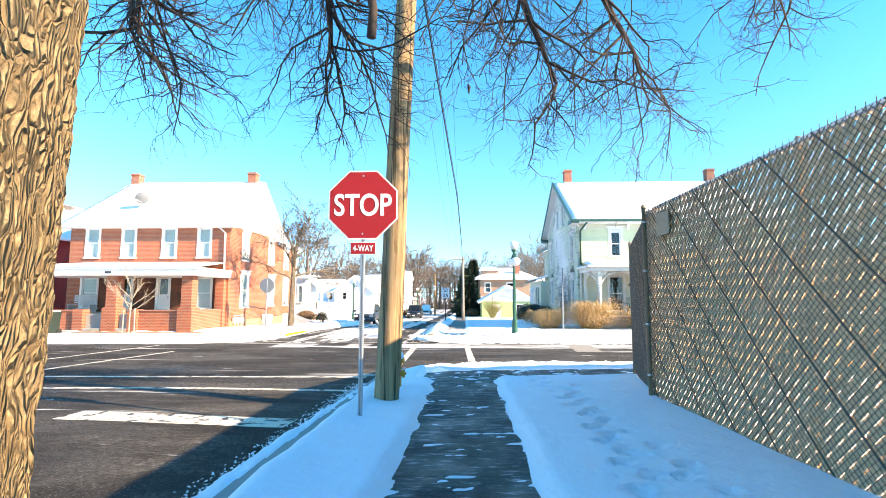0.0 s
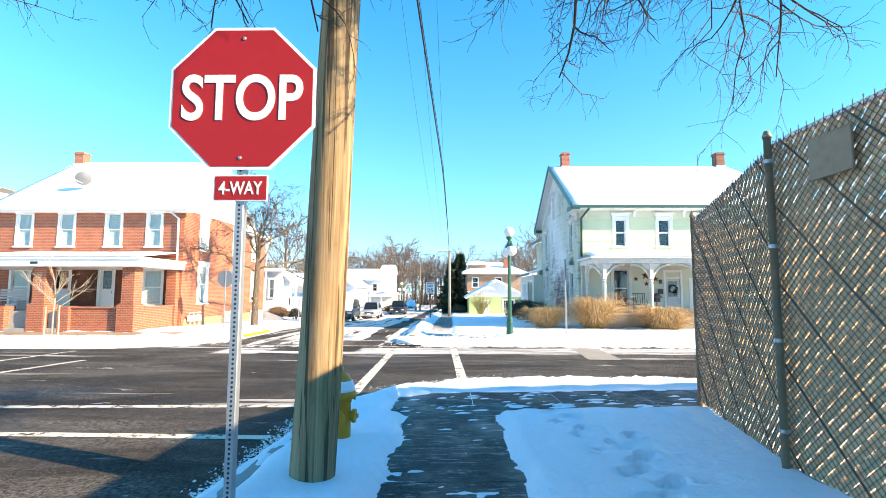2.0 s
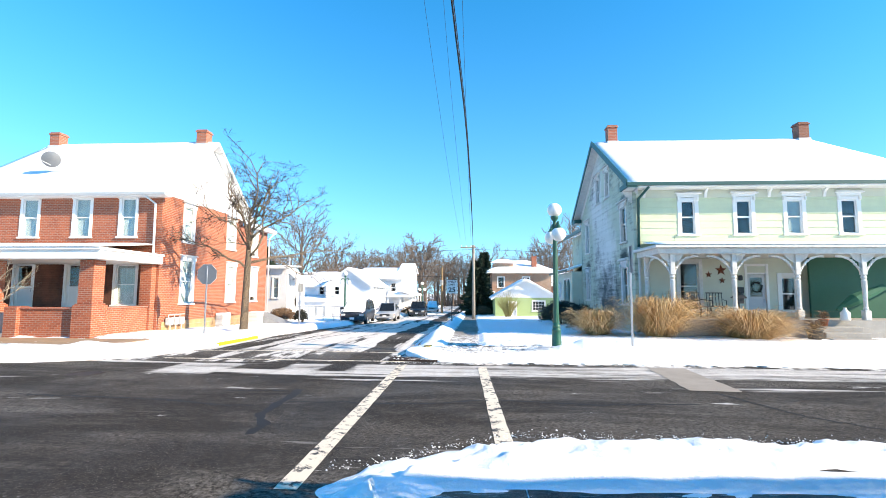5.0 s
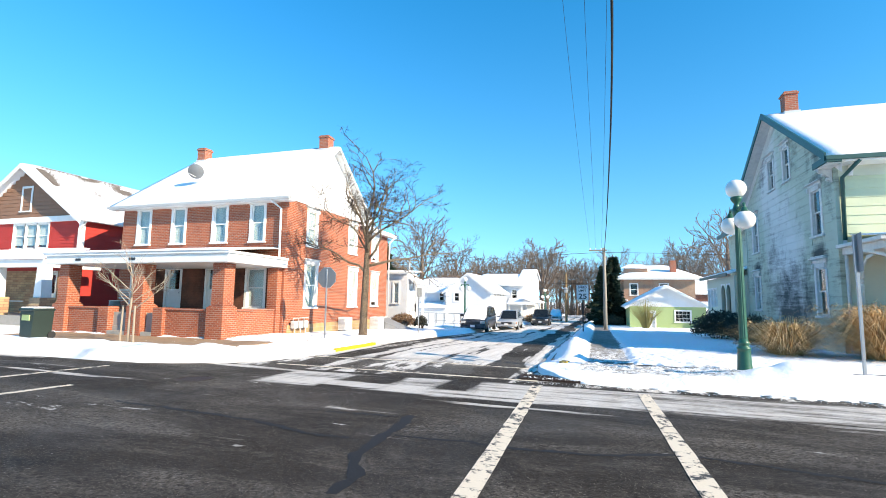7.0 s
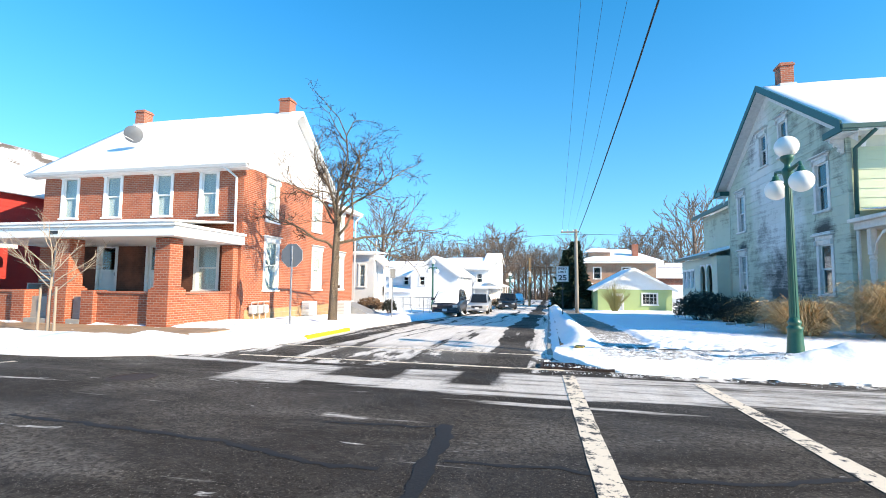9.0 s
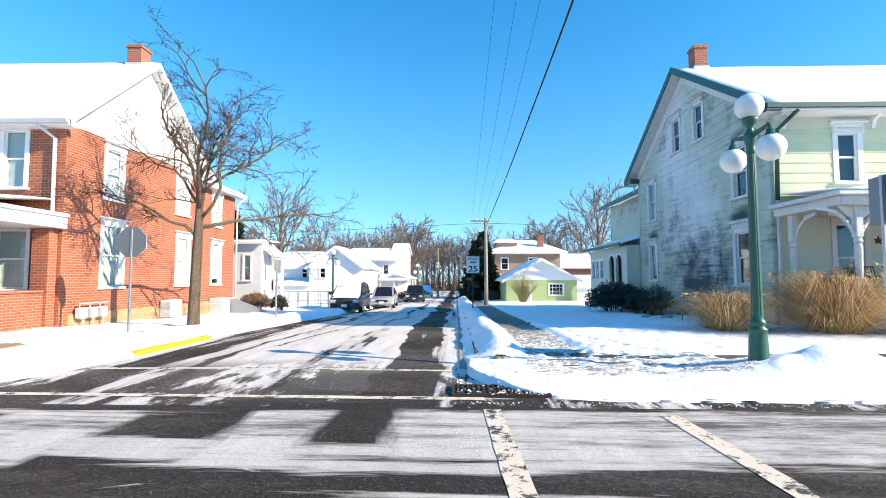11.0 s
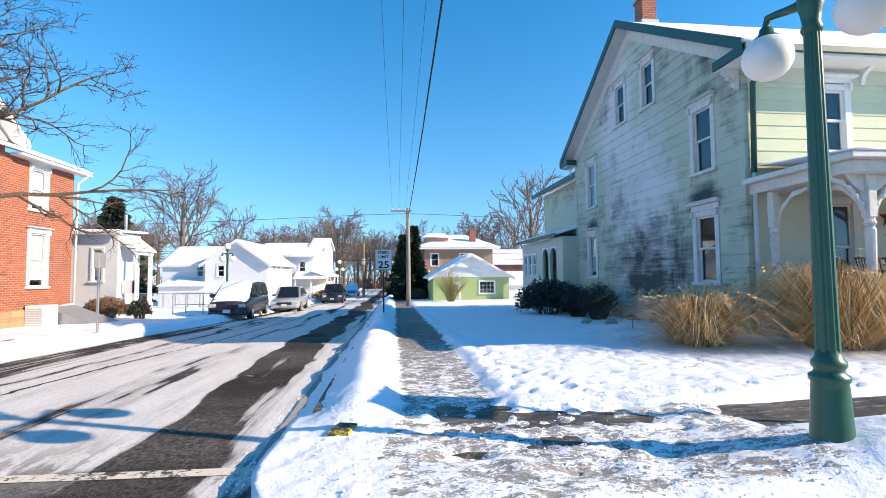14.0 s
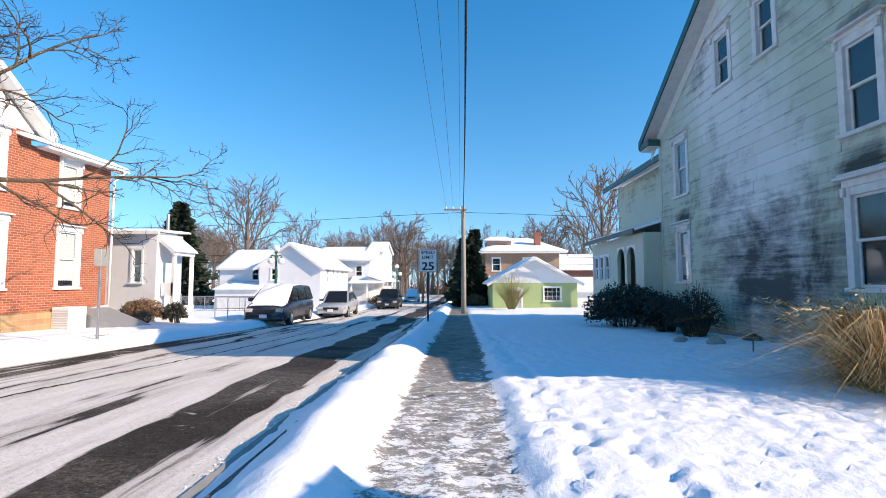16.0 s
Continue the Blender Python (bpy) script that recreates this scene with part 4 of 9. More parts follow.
def side_sign(name, x, y, z0, z1, pz0, pz1, w, turn, label):
    s = thing(name, (x, y, z0), label, "road sign")
    part("post", Mesh().box(x - 0.025, x + 0.025, y - 0.025, y + 0.025, z0, z1, 0.004), galvanised, s)
    m = pose(x, y, 0, 0, 0, turn)
    part("plate", Mesh().box(-w / 2, w / 2, -0.031, -0.027, pz0, pz1, 0.0015).moved(m), sign_back, s, "grey metal plate")
    return s


side_sign("stop_sign", 4.2, 20.7, -0.5, 2.6, 1.85, 2.6, 0.75, 78, "stop sign standing edge-on on a steel post")
side_sign("parking_sign", -8.87, 30.8, -0.8, 1.72, 1.3, 1.72, 0.3, 60, "small grey sign plate on a thin post")

# speed limit sign
sp = thing("speed_limit_sign", (-1.45, 36.1, -0.9), "white speed limit sign on a dark steel post", "road sign")
part("post", Mesh().box(-1.48, -1.42, 36.12, 36.17, -1.0, 2.0, 0.004), black_metal, sp)
pl = part("plate", Mesh().box(-1.77, -1.14, 36.1, 36.108, 1.26, 2.06, 0.002), sign_white, sp)
rim = Mesh()
for a, b, c, d in ((-1.755, -1.155, 2.035, 2.045), (-1.755, -1.155, 1.275, 1.285), (-1.755, -1.745, 1.285, 2.035), (-1.165, -1.155, 1.285, 2.035)):
    rim.box(a, b, 36.096, 36.099, c, d)
part("border", rim, sign_black, pl)
for word, z, h, w in (("SPEED", 1.945, 0.11, 0.47), ("LIMIT", 1.775, 0.11, 0.40), ("25", 1.47, 0.28, 0.42)):
    part("word", letters(word, h, w, 0.0015, 0.02).moved(pose(-1.455, 36.097, z)), sign_black, pl)

# ---- wooden utility pole beside the stop sign ----
up = thing("utility_pole", (-1.12, 6.9, -0.3), "pale weathered wooden utility pole", "utility pole")
m = Mesh()
pts, rr = [], []
for k in range(40):
    z = -0.6 + k * 0.3
    pts.append((-1.125 + 0.0385 * (z + 0.3) + 0.012 * nz(z * 0.4, 1), 6.9 + 0.01 * nz(z * 0.5, 5), z))
    rr.append(0.178 - 0.0045 * z)
m.tube(pts, rr, 28)
m.v = [(x + 0.004 * nz(x * 30, y * 30, z * 0.6), y + 0.004 * nz(x * 30, y * 30, z * 0.6 + 9), z) for x, y, z in m.v]
part("shaft", m, pole_wood, up, "", True)

# ---- hydrant ----
yellow = plain("hydrant_yellow", (0.74, 0.27, 0.01), 0.45, vary=0.25, scale=18, bump=0.2, obj=True)
hx, hy, hz = -1.16, 8.0, -0.33
hy_thing = thing("fire_hydrant", (hx, hy, hz), "yellow iron fire hydrant capped with snow", "fire hydrant")
part("barrel", Mesh().lathe([(0.16, 0), (0.16, 0.05), (0.115, 0.07), (0.112, 0.6), (0.125, 0.62), (0.125, 0.64)], 20, (hx, hy, hz)), yellow, hy_thing, "", True)
part("bonnet", Mesh().lathe([(0.165, 0.64), (0.168, 0.69), (0.15, 0.71), (0.12, 0.80), (0.085, 0.87), (0.05, 0.89), (0.035, 0.9), (0.03, 0.95)], 20, (hx, hy, hz)), yellow, hy_thing, "", True)
part("snow_cover", Mesh().lathe([(0.155, 0.712), (0.152, 0.735), (0.125, 0.81), (0.11, 0.815)], 20, (hx, hy, hz)), snow, hy_thing, "ring of snow", True)
for a, r, ln in ((180, 0.062, 0.2), (0, 0.062, 0.19), (-90, 0.08, 0.2)):
    d = Vector((math.cos(radians(a)), math.sin(radians(a)), 0))
    c = Vector((hx, hy, hz + 0.46))
    n = Mesh().tube([c + d * 0.08, c + d * 0.13, c + d * 0.131, c + d * 0.165, c + d * 0.166, c + d * ln], [r * 0.8, r * 0.8, r * 1.1, r * 1.1, r * 0.35, r * 0.35], 12)
    part("nozzle_cap", n, yellow, hy_thing)
for k in range(8):
    a = k * math.pi / 4 + 0.2
    part("bolt", Mesh().lathe([(0.012, 0), (0.012, 0.03)], 6, (hx + 0.15 * math.cos(a), hy + 0.15 * math.sin(a), hz + 0.615)), yellow, hy_thing)

# ---- chain-link fence with privacy slats ----
slat_mat = Nodes("slat_plastic")
_p = slat_mat.pos()
_info = slat_mat.n("ObjectInfo")
_c = slat_mat.mix(slat_mat.noise(_p, 5, 5), (0.72, 0.45, 0.26), (0.86, 0.58, 0.36))
_c = slat_mat.mix(slat_mat.math("MULTIPLY", _info.outputs["Random"], 0.45), _c, (0.42, 0.29, 0.18))
_c = slat_mat.mix(slat_mat.ramp(slat_mat.noise(_p, 16, 5, 0.75), [(0.55, 0.0), (0.75, 0.6)]), _c, (0.11, 0.085, 0.06))
slat_mat = slat_mat.set(_c, 0.6, 0, slat_mat.bump(slat_mat.noise(_p, 70, 3), 0.3, 0.005), 0.3)
rust_wire = plain("dull_fence_wire", (0.13, 0.115, 0.10), 0.6, 0.4, vary=0.4, scale=20)
kick_green = plain("green_kickboard", (0.07, 0.12, 0.10), 0.6, vary=0.3)


def fence_run(parent, a, b, ta, tb, ba, bb, slat_from):
    """One stretch of fence from a to b (x, y), with its top and bottom heights at both ends."""
    a, b = Vector((*a, 0)), Vector((*b, 0))
    ln = (b - a).length
    d = (b - a) / ln
    n = Vector((-d.y, d.x, 0))

    def put(s, z, w=0.0):
        q = a + d * s + n * w
        return (q.x, q.y, z)

    def top(s):
        return ta + (tb - ta) * s / ln

    def bot(s):
        return ba + (bb - ba) * s / ln
    pitch, wid = 0.108, 0.0386
    k = 0
    rest = Mesh()
    s0 = -0.0
    while s0 < ln + 2.9:
        # a slat climbs towards the start of the run
        me = Mesh()
        rows = []
        q = 0.0
        while True:
            s, z = s0 - q * 0.7071, bot(0) + q * 0.7071
            if z > top(min(max(s, 0), ln)) - 0.03 or s < 0.0:
                break
            if s <= ln and z >= bot(s):
                cell = (s - z + 2.9 + bot(0)) % 0.6413
                w = 0.003 * math.sin(q * math.pi / 0.0825) + (-0.012 if cell < 0.03 else 0)
                rows.append((s, z, w, wid, 0.0020 * max(0.0, 0.45 + 0.8 * math.sin(q * 2 * math.pi / 0.11 + 2.0 * nz(s * 3, z * 3)) + 0.8 * nz(s * 1.1, z * 1.1))))
            q += 0.0275
        if len(rows) > 4:
            for s, z, w, h, twist in rows:
                # each slat lies at a slant between the wires, so that slits open between neighbours
                for sgn, e in ((-1, 0.0), (-0.55, 0.004), (0.55, 0.004), (1, -0.002)):
                    me.v.append(put(s + sgn * h * 0.7071, z + sgn * h * 0.7071, w + e - sgn * twist))
            me.f = [(4 * i + k, 4 * i + k + 1, 4 * i + k + 5, 4 * i + k + 4) for i in range(len(rows) - 1) for k in range(3)]
            if s0 > slat_from:
                ob = part("slat", me, slat_mat, parent)
            else:
                rest.join(me)
        s0 += pitch
        k += 1
    if rest.v:
        tagged(part("slats", rest, slat_mat, parent), kind="stuff")
    wire = Mesh()
    s0 = -2.9
    while s0 < ln + 2.9:
        for sgn in (1, -1):
            pts = []
            for z0, z1 in ((bot(0), top(0)),):
                sa, sb = s0, s0 + sgn * (z1 - z0)
                za, zb = z0, z1
                lo, hi = 0.0, 1.0
                if sb != sa:
                    t0, t1 = (0 - sa) / (sb - sa), (ln - sa) / (sb - sa)
                    lo, hi = max(lo, min(t0, t1)), min(hi, max(t0, t1))
                if hi - lo > 0.02:
                    p0, p1 = sa + (sb - sa) * lo, sa + (sb - sa) * hi
                    h0, h1 = za + (zb - za) * lo, za + (zb - za) * hi
                    thick = 0.0026
                    if sgn == 1 and round((s0 + 2.9) / 0.0583) % 11 == 0:
                        thick = 0.0075
                    if min(h0, top(p0)) < min(h1, top(p1)):
                        wire.tube([put(p0, max(h0, bot(p0)), 0.013), put(p1, min(h1, top(p1)), 0.013)], thick, 4, False)
        s0 += 0.0583 * 1.0
    tagged(part("chain_link", wire, rust_wire, parent, "woven wire"), kind="stuff")
    barbs = Mesh()
    s = 0.03
    while s < ln:
        z = top(s)
        barbs.tube([put(s - 0.012, z - 0.03, 0.01), put(s, z + 0.012, 0.0), put(s + 0.01, z + 0.045, -0.006)], [0.003, 0.0026, 0.0015], 4)
        barbs.tube([put(s + 0.012, z - 0.03, -0.01), put(s, z + 0.012, 0.0), put(s - 0.012, z + 0.04, 0.006)], [0.003, 0.0026, 0.0015], 4)
        s += 0.083
    tagged(part("barbs", barbs, rust_wire, parent, "twisted wire ends"), kind="stuff")
    part("top_rail", Mesh().tube([put(0, top(0) - 0.02, -0.035), put(ln, top(ln) - 0.02, -0.035)], 0.021, 10), galvanised, parent)
    part("mid_rail", Mesh().tube([put(0, (top(0) + bot(0)) / 2, -0.04), put(ln, (top(ln) + bot(ln)) / 2, -0.04)], 0.02, 8), galvanised, parent)
    kb = Mesh()
    i = 0
    for s in (0, ln):
        for w, z in ((0.02, -0.12), (0.05, -0.12), (0.05, 0.05), (0.02, 0.06)):
            kb.v.append(put(s, bot(s) + z, w))
    kb.f = [(0, 1, 5, 4), (1, 2, 6, 5), (2, 3, 7, 6), (0, 3, 7, 4)]
    part("kickboard", kb, kick_green, parent, "dull green bottom board")
    sn = Mesh().tube([put(s, top(s) + 0.004 + 0.006 * nz(s * 3, 1), -0.03) for s in [i * 0.2 for i in range(int(ln / 0.2))]], 0.018, 6)
    part("snow_cover", sn, snow, parent, "thin line of snow on the rail")


fence = thing("chain_link_fence", (2.65, 0, 0), "tall chain-link fence with woven tan privacy slats", "fence")
fence_run(fence, (2.65, -7.0), (2.65, 7.0), 2.66, 2.64, 0.02, -0.02, 8.2)
fence_run(fence, (2.66, 6.93), (3.26, 9.5), 2.62, 2.36, -0.02, -0.14, -1.0)
for x, y, z0, z1 in ((2.70, 6.9, -0.3, 2.66), (3.27, 9.52, -0.4, 2.42), (2.72, 3.9, -0.3, 2.64), (2.72, 0.9, -0.3, 2.64)):
    front = -0.12 if y == 6.9 else 0.0
    p = part("fence_post", Mesh().lathe([(0.029, z0), (0.029, z1), (0.036, z1), (0.036, z1 + 0.02), (0.02, z1 + 0.06), (0.005, z1 + 0.065)], 14, (x + front, y, 0)), plain("weathered_post", (0.36, 0.26, 0.17), 0.6, 0.3, vary=0.4, scale=15) if "weathered_post" not in MATS else MATS["weathered_post"], fence, "round weathered steel post", True)
    if y == 6.9:
        for z in (0.3, 1.0, 1.75, 2.45):
            part("band", Mesh().lathe([(0.034, z), (0.034, z + 0.03)], 14, (x + front, y, 0)), galvanised, p)
        part("plate", Mesh().box(2.585, 2.605, 6.1, 6.48, 2.2, 2.5, 0.004), MATS["weathered_post"], fence, "blank weathered square plate")
# the fence turns the corner away from the street
fence_run(fence, (3.28, 9.55), (12.0, 9.75), 2.36, 2.36, -0.18, -0.2, 20)

# ---- overhead wires and the far pole ----
fp = thing("utility_pole", (-0.15, 47, -1.0), "tall slim wooden utility pole with a crossarm", "utility pole")
grey_wood = plain("grey_pole_wood", (0.30, 0.27, 0.23), 0.85, vary=0.25)
part("shaft", Mesh().tube([(-0.15, 47, -1.2), (-0.15, 47, 2), (-0.17, 47, 5.25)], [0.15, 0.13, 0.11], 12), grey_wood, fp, "", True)
part("crossarm", Mesh().box(-1.25, 0.05, 46.84, 46.93, 5.0, 5.1, 0.01), grey_wood, fp)
part("brace", Mesh().tube([(-0.8, 46.86, 5.0), (-0.2, 46.86, 4.5)], 0.02, 6), galvanised, fp)
for x in (-1.15, -0.75, -0.35):
    part("insulator", Mesh().lathe([(0.03, 5.1), (0.045, 5.14), (0.03, 5.17), (0.04, 5.2), (0.01, 5.23)], 8, (x, 46.88, 0)), blind_white, fp)


def wire(name, pts, r, label):
    """A slack wire through points, smoothed between them."""
    v = [Vector(p) for p in pts]
    v = [v[0] * 2 - v[1]] + v + [v[-1] * 2 - v[-2]]
    out = []
    for i in range(1, len(v) - 2):
        for k in range(10):
            t = k / 10
            p0, p1, p2, p3 = v[i - 1], v[i], v[i + 1], v[i + 2]
            out.append(0.5 * (2 * p1 + (p2 - p0) * t + (2 * p0 - 5 * p1 + 4 * p2 - p3) * t * t + (3 * p1 - p0 - 3 * p2 + p3) * t ** 3))
    out.append(v[-2])
    solo(name, Mesh().tube(out, r, 6), black_rubber, label, "cable", "overhead cables", smooth=True)


wire("overhead_cable", [(-0.83, 7.0, 7.3), (-0.46, 15, 5.98), (-0.32, 20, 5.68), (-0.25, 27, 5.36), (-0.2, 35, 5.02), (-0.17, 46.9, 4.55)], 0.018, "thick black overhead cable")
wire("overhead_cable", [(-0.82, 7.0, 7.4), (-0.44, 15, 6.06), (-0.30, 20, 5.75), (-0.23, 27, 5.42), (-0.19, 35, 5.06), (-0.16, 46.9, 4.58)], 0.008, "slimmer black overhead telephone cable")
wire("overhead_wire", [(-1.3, 7.0, 10.5), (-1.35, 18, 8.6), (-1.28, 32, 6.6), (-1.15, 46.88, 5.2)], 0.0045, "thin black overhead electric wire")
wire("overhead_wire", [(-0.7, 7.0, 10.5), (-0.85, 18, 8.4), (-0.8, 32, 6.5), (-0.75, 46.88, 5.2)], 0.0045, "thin black overhead electric wire")
wire("overhead_wire", [(-0.4, 7.0, 10.0), (-0.38, 18, 8.0), (-0.36, 32, 6.2), (-0.35, 46.88, 5.2)], 0.0045, "thin black overhead electric wire")
wire("overhead_wire", [(-1.15, 46.88, 5.2), (-0.9, 80, 4.5), (-0.6, 110, 5.0)], 0.0045, "thin black overhead electric wire")
wire("overhead_wire", [(-60, 49, 5.5), (-25, 49, 4.3), (-0.2, 47, 4.9)], 0.012, "thin black overhead electric wire")
wire("overhead_wire", [(-0.2, 47, 4.9), (20, 48, 4.5), (60, 50, 5.5)], 0.012, "thin black overhead electric wire")
wire("overhead_wire", [(-60, 70, 4.5), (-20, 70, 3.6), (12, 70, 3.4), (60, 72, 4.5)], 0.02, "far black overhead telephone cable")
wire("overhead_wire", [(-60, 71, 3.7), (-20, 71, 2.9), (12, 71, 2.7), (60, 72, 3.7)], 0.02, "far black overhead telephone cable")
fp2 = thing("utility_pole", (-3.0, 74, -1.6), "far brown wooden utility pole", "utility pole")
part("shaft", Mesh().tube([(-4.6, 74, -1.8), (-4.6, 74, 4.8)], [0.16, 0.12], 10), pole_wood, fp2)
part("transformer", Mesh().lathe([(0.2, 2.3), (0.22, 2.35), (0.22, 2.9), (0.15, 3.0)], 12, (-4.6, 73.7, 0)), galvanised, fp2)

# ---- cast-iron street lamp with globes ----
milk = Nodes("milk_globe")
_n = milk.noise(milk.pos(obj=True), 6, 4)
milk.b.inputs["Subsurface Weight"].default_value = 0.35
milk.b.inputs["Subsurface Radius"].default_value = (0.12, 0.11, 0.1)
milk = milk.set(milk.mix(_n, (0.82, 0.79, 0.74), (0.88, 0.86, 0.83)), 0.3, 0, None, 0.5)


def street_lamp(x, y, z, scale=1.0, arms=((0.03, -0.40, -0.27), (-0.03, 0.40, -0.27)), label="green cast-iron street lamp with white globes"):
    L = thing("street_lamp", (x, y, z), label, "street lamp", "street lamps")
    at = (x, y, z)
    s = scale
    part("base", Mesh().lathe([(r, zz * 0.78) for r, zz in [(0.20 * s, 0), (0.20 * s, 0.05), (0.165 * s, 0.08), (0.155 * s, 0.12), (0.135 * s, 0.55), (0.13 * s, 0.62), (0.145 * s, 0.64), (0.145 * s, 0.68), (0.11 * s, 0.71), (0.105 * s, 0.74), (0.125 * s, 0.77), (0.125 * s, 0.81), (0.1 * s, 0.84), (0.085 * s, 0.92)]], 20, at), lamp_green, L, "flared base", True)
    sh = Mesh()
    n = 32
    for zz, r in ((0.70, 0.09), (0.8, 0.087), (3.12, 0.064)):
        for k in range(n):
            a = 2 * math.pi * k / n
            q = r * s * (0.90 if k % 4 == 0 else 1.0)
            sh.v.append((x + q * math.cos(a), y + q * math.sin(a), z + zz))
    for j in range(2):
        for k in range(n):
            a, b = j * n + k, j * n + (k + 1) % n
            sh.f.append((a, b, b + n, a + n))
    part("shaft", sh, lamp_green, L, "fluted shaft")
    part("capital", Mesh().lathe([(0.066 * s, 3.08), (0.085 * s, 3.12), (0.068 * s, 3.16), (0.08 * s, 3.24), (0.1 * s, 3.3), (0.1 * s, 3.38), (0.06 * s, 3.42), (0.05 * s, 3.48), (0.11 * s, 3.55), (0.13 * s, 3.6), (0.11 * s, 3.63)], 18, at), lamp_green, L, "", True)
    part("globe", Mesh().ball((x, y, z + 3.80), 0.195, 28), milk, L, "white glass globe", True)
    for dx, dy, dz in arms:
        h = Vector((dx, dy, 0))
        c = Vector((x, y, z + 3.35))
        arc = [c + h * 0.15, c + h * 0.45 + Vector((0, 0, 0.02)), c + h * 0.75 + Vector((0, 0, 0.13 + dz * 0.3)), c + h * 0.95 + Vector((0, 0, 0.17 + dz * 0.4)), c + h + Vector((0, 0, 0.12 + dz * 0.45)), c + h + Vector((0, 0, 0.05 + dz * 0.45))]
        arm = part("arm", Mesh().tube(arc, [0.04, 0.034, 0.03, 0.03, 0.028, 0.03], 10), lamp_green, L, "", True)
        e = arc[-1]
        part("fitter", Mesh().lathe([(0.1, -0.06), (0.1, -0.03), (0.06, 0.0), (0.05, 0.05), (0.03, 0.07)], 14, tuple(e)), lamp_green, arm, "", True)
        part("globe", Mesh().ball((e.x, e.y, e.z - 0.20), 0.19, 28), milk, arm, "white glass globe", True)
    return L


street_lamp(2.11, 20.44, -0.22, 0.88)
street_lamp(-11.0, 47.0, -0.95, 0.9, ((-0.3, 0, -0.3), (0.3, 0, -0.3)), "far green street lamp with three globes")
street_lamp(-6.5, 66.0, -1.4, 0.9, ((-0.3, 0, -0.3), (0.3, 0, -0.3)), "far green street lamp with three globes")


# ---- houses ----
def wall_frame(x, y, facing):
    """Local axes of a wall: u along it, d outwards, z up."""
    u, d = {"S": ((1, 0, 0), (0, -1, 0)), "E": ((0, 1, 0), (1, 0, 0)), "W": ((0, 1, 0), (-1, 0, 0)), "N": ((1, 0, 0), (0, 1, 0))}[facing]
    return Matrix(((u[0], d[0], 0, x), (u[1], d[1], 0, y), (0, 0, 1, 0), (0, 0, 0, 1)))


def wall(parent, fr, u0, u1, z0, z1, holes, material, thick=0.25, gable=None, label="", name="wall"):
    """A wall with real openings; gable: (u, z) of its peak."""
    me = Mesh()
    us = sorted({u0, u1, *[h[0] for h in holes], *[h[1] for h in holes]})
    zs = sorted({z0, z1, *[h[2] for h in holes], *[h[3] for h in holes]})
    us, zs = [u for u in us if u0 <= u <= u1], [z for z in zs if z0 <= z <= z1]
    for a, b in zip(us, us[1:]):
        for c, d in zip(zs, zs[1:]):
            cu, cz = (a + b) / 2, (c + d) / 2
            if any(h[0] < cu < h[1] and h[2] < cz < h[3] for h in holes):
                continue
            for w in (0, -thick):
                me.quad((a, w, c), (b, w, c), (b, w, d), (a, w, d))
    for h in holes:
        a, b, c, d = h[:4]
        if d > z1:
            continue
        me.quad((a, 0, c), (b, 0, c), (b, -thick, c), (a, -thick, c)).quad((a, 0, d), (b, 0, d), (b, -thick, d), (a, -thick, d))
        me.quad((a, 0, c), (a, 0, d), (a, -thick, d), (a, -thick, c)).quad((b, 0, c), (b, 0, d), (b, -thick, d), (b, -thick, c))
    if gable:
        gu, gz = gable
        gh = [h for h in holes if h[3] > z1]
        if not gh:
            for w in (0, -thick):
                me.poly([(u0, w, z1), (u1, w, z1), (gu, w, gz)])
        else:
            # the gable is cut in upright strips round its windows
            cuts = sorted({u0, u1, gu, *[h[0] for h in gh], *[h[1] for h in gh]})

            def top(u):
                return z1 + (gz - z1) * ((u - u0) / (gu - u0) if u < gu else (u1 - u) / (u1 - gu))
            for a, b in zip(cuts, cuts[1:]):
                hs = [h for h in gh if h[0] < (a + b) / 2 < h[1]]
                for w in (0, -thick):
                    if not hs:
                        me.quad((a, w, z1), (b, w, z1), (b, w, top(b)), (a, w, top(a)))
                    else:
                        h = hs[0]
                        if h[2] > z1:
                            me.quad((a, w, z1), (b, w, z1), (b, w, h[2]), (a, w, h[2]))
                        me.quad((a, w, h[3]), (b, w, h[3]), (b, w, top(b)), (a, w, top(a)))
            for h in gh:
                a, b, c, d = h[:4]
                me.quad((a, 0, c), (b, 0, c), (b, -thick, c), (a, -thick, c)).quad((a, 0, d), (b, 0, d), (b, -thick, d), (a, -thick, d))
                me.quad((a, 0, c), (a, 0, d), (a, -thick, d), (a, -thick, c)).quad((b, 0, c), (b, 0, d), (b, -thick, d), (b, -thick, c))
    return part(name, me.moved(fr), material, parent, label)


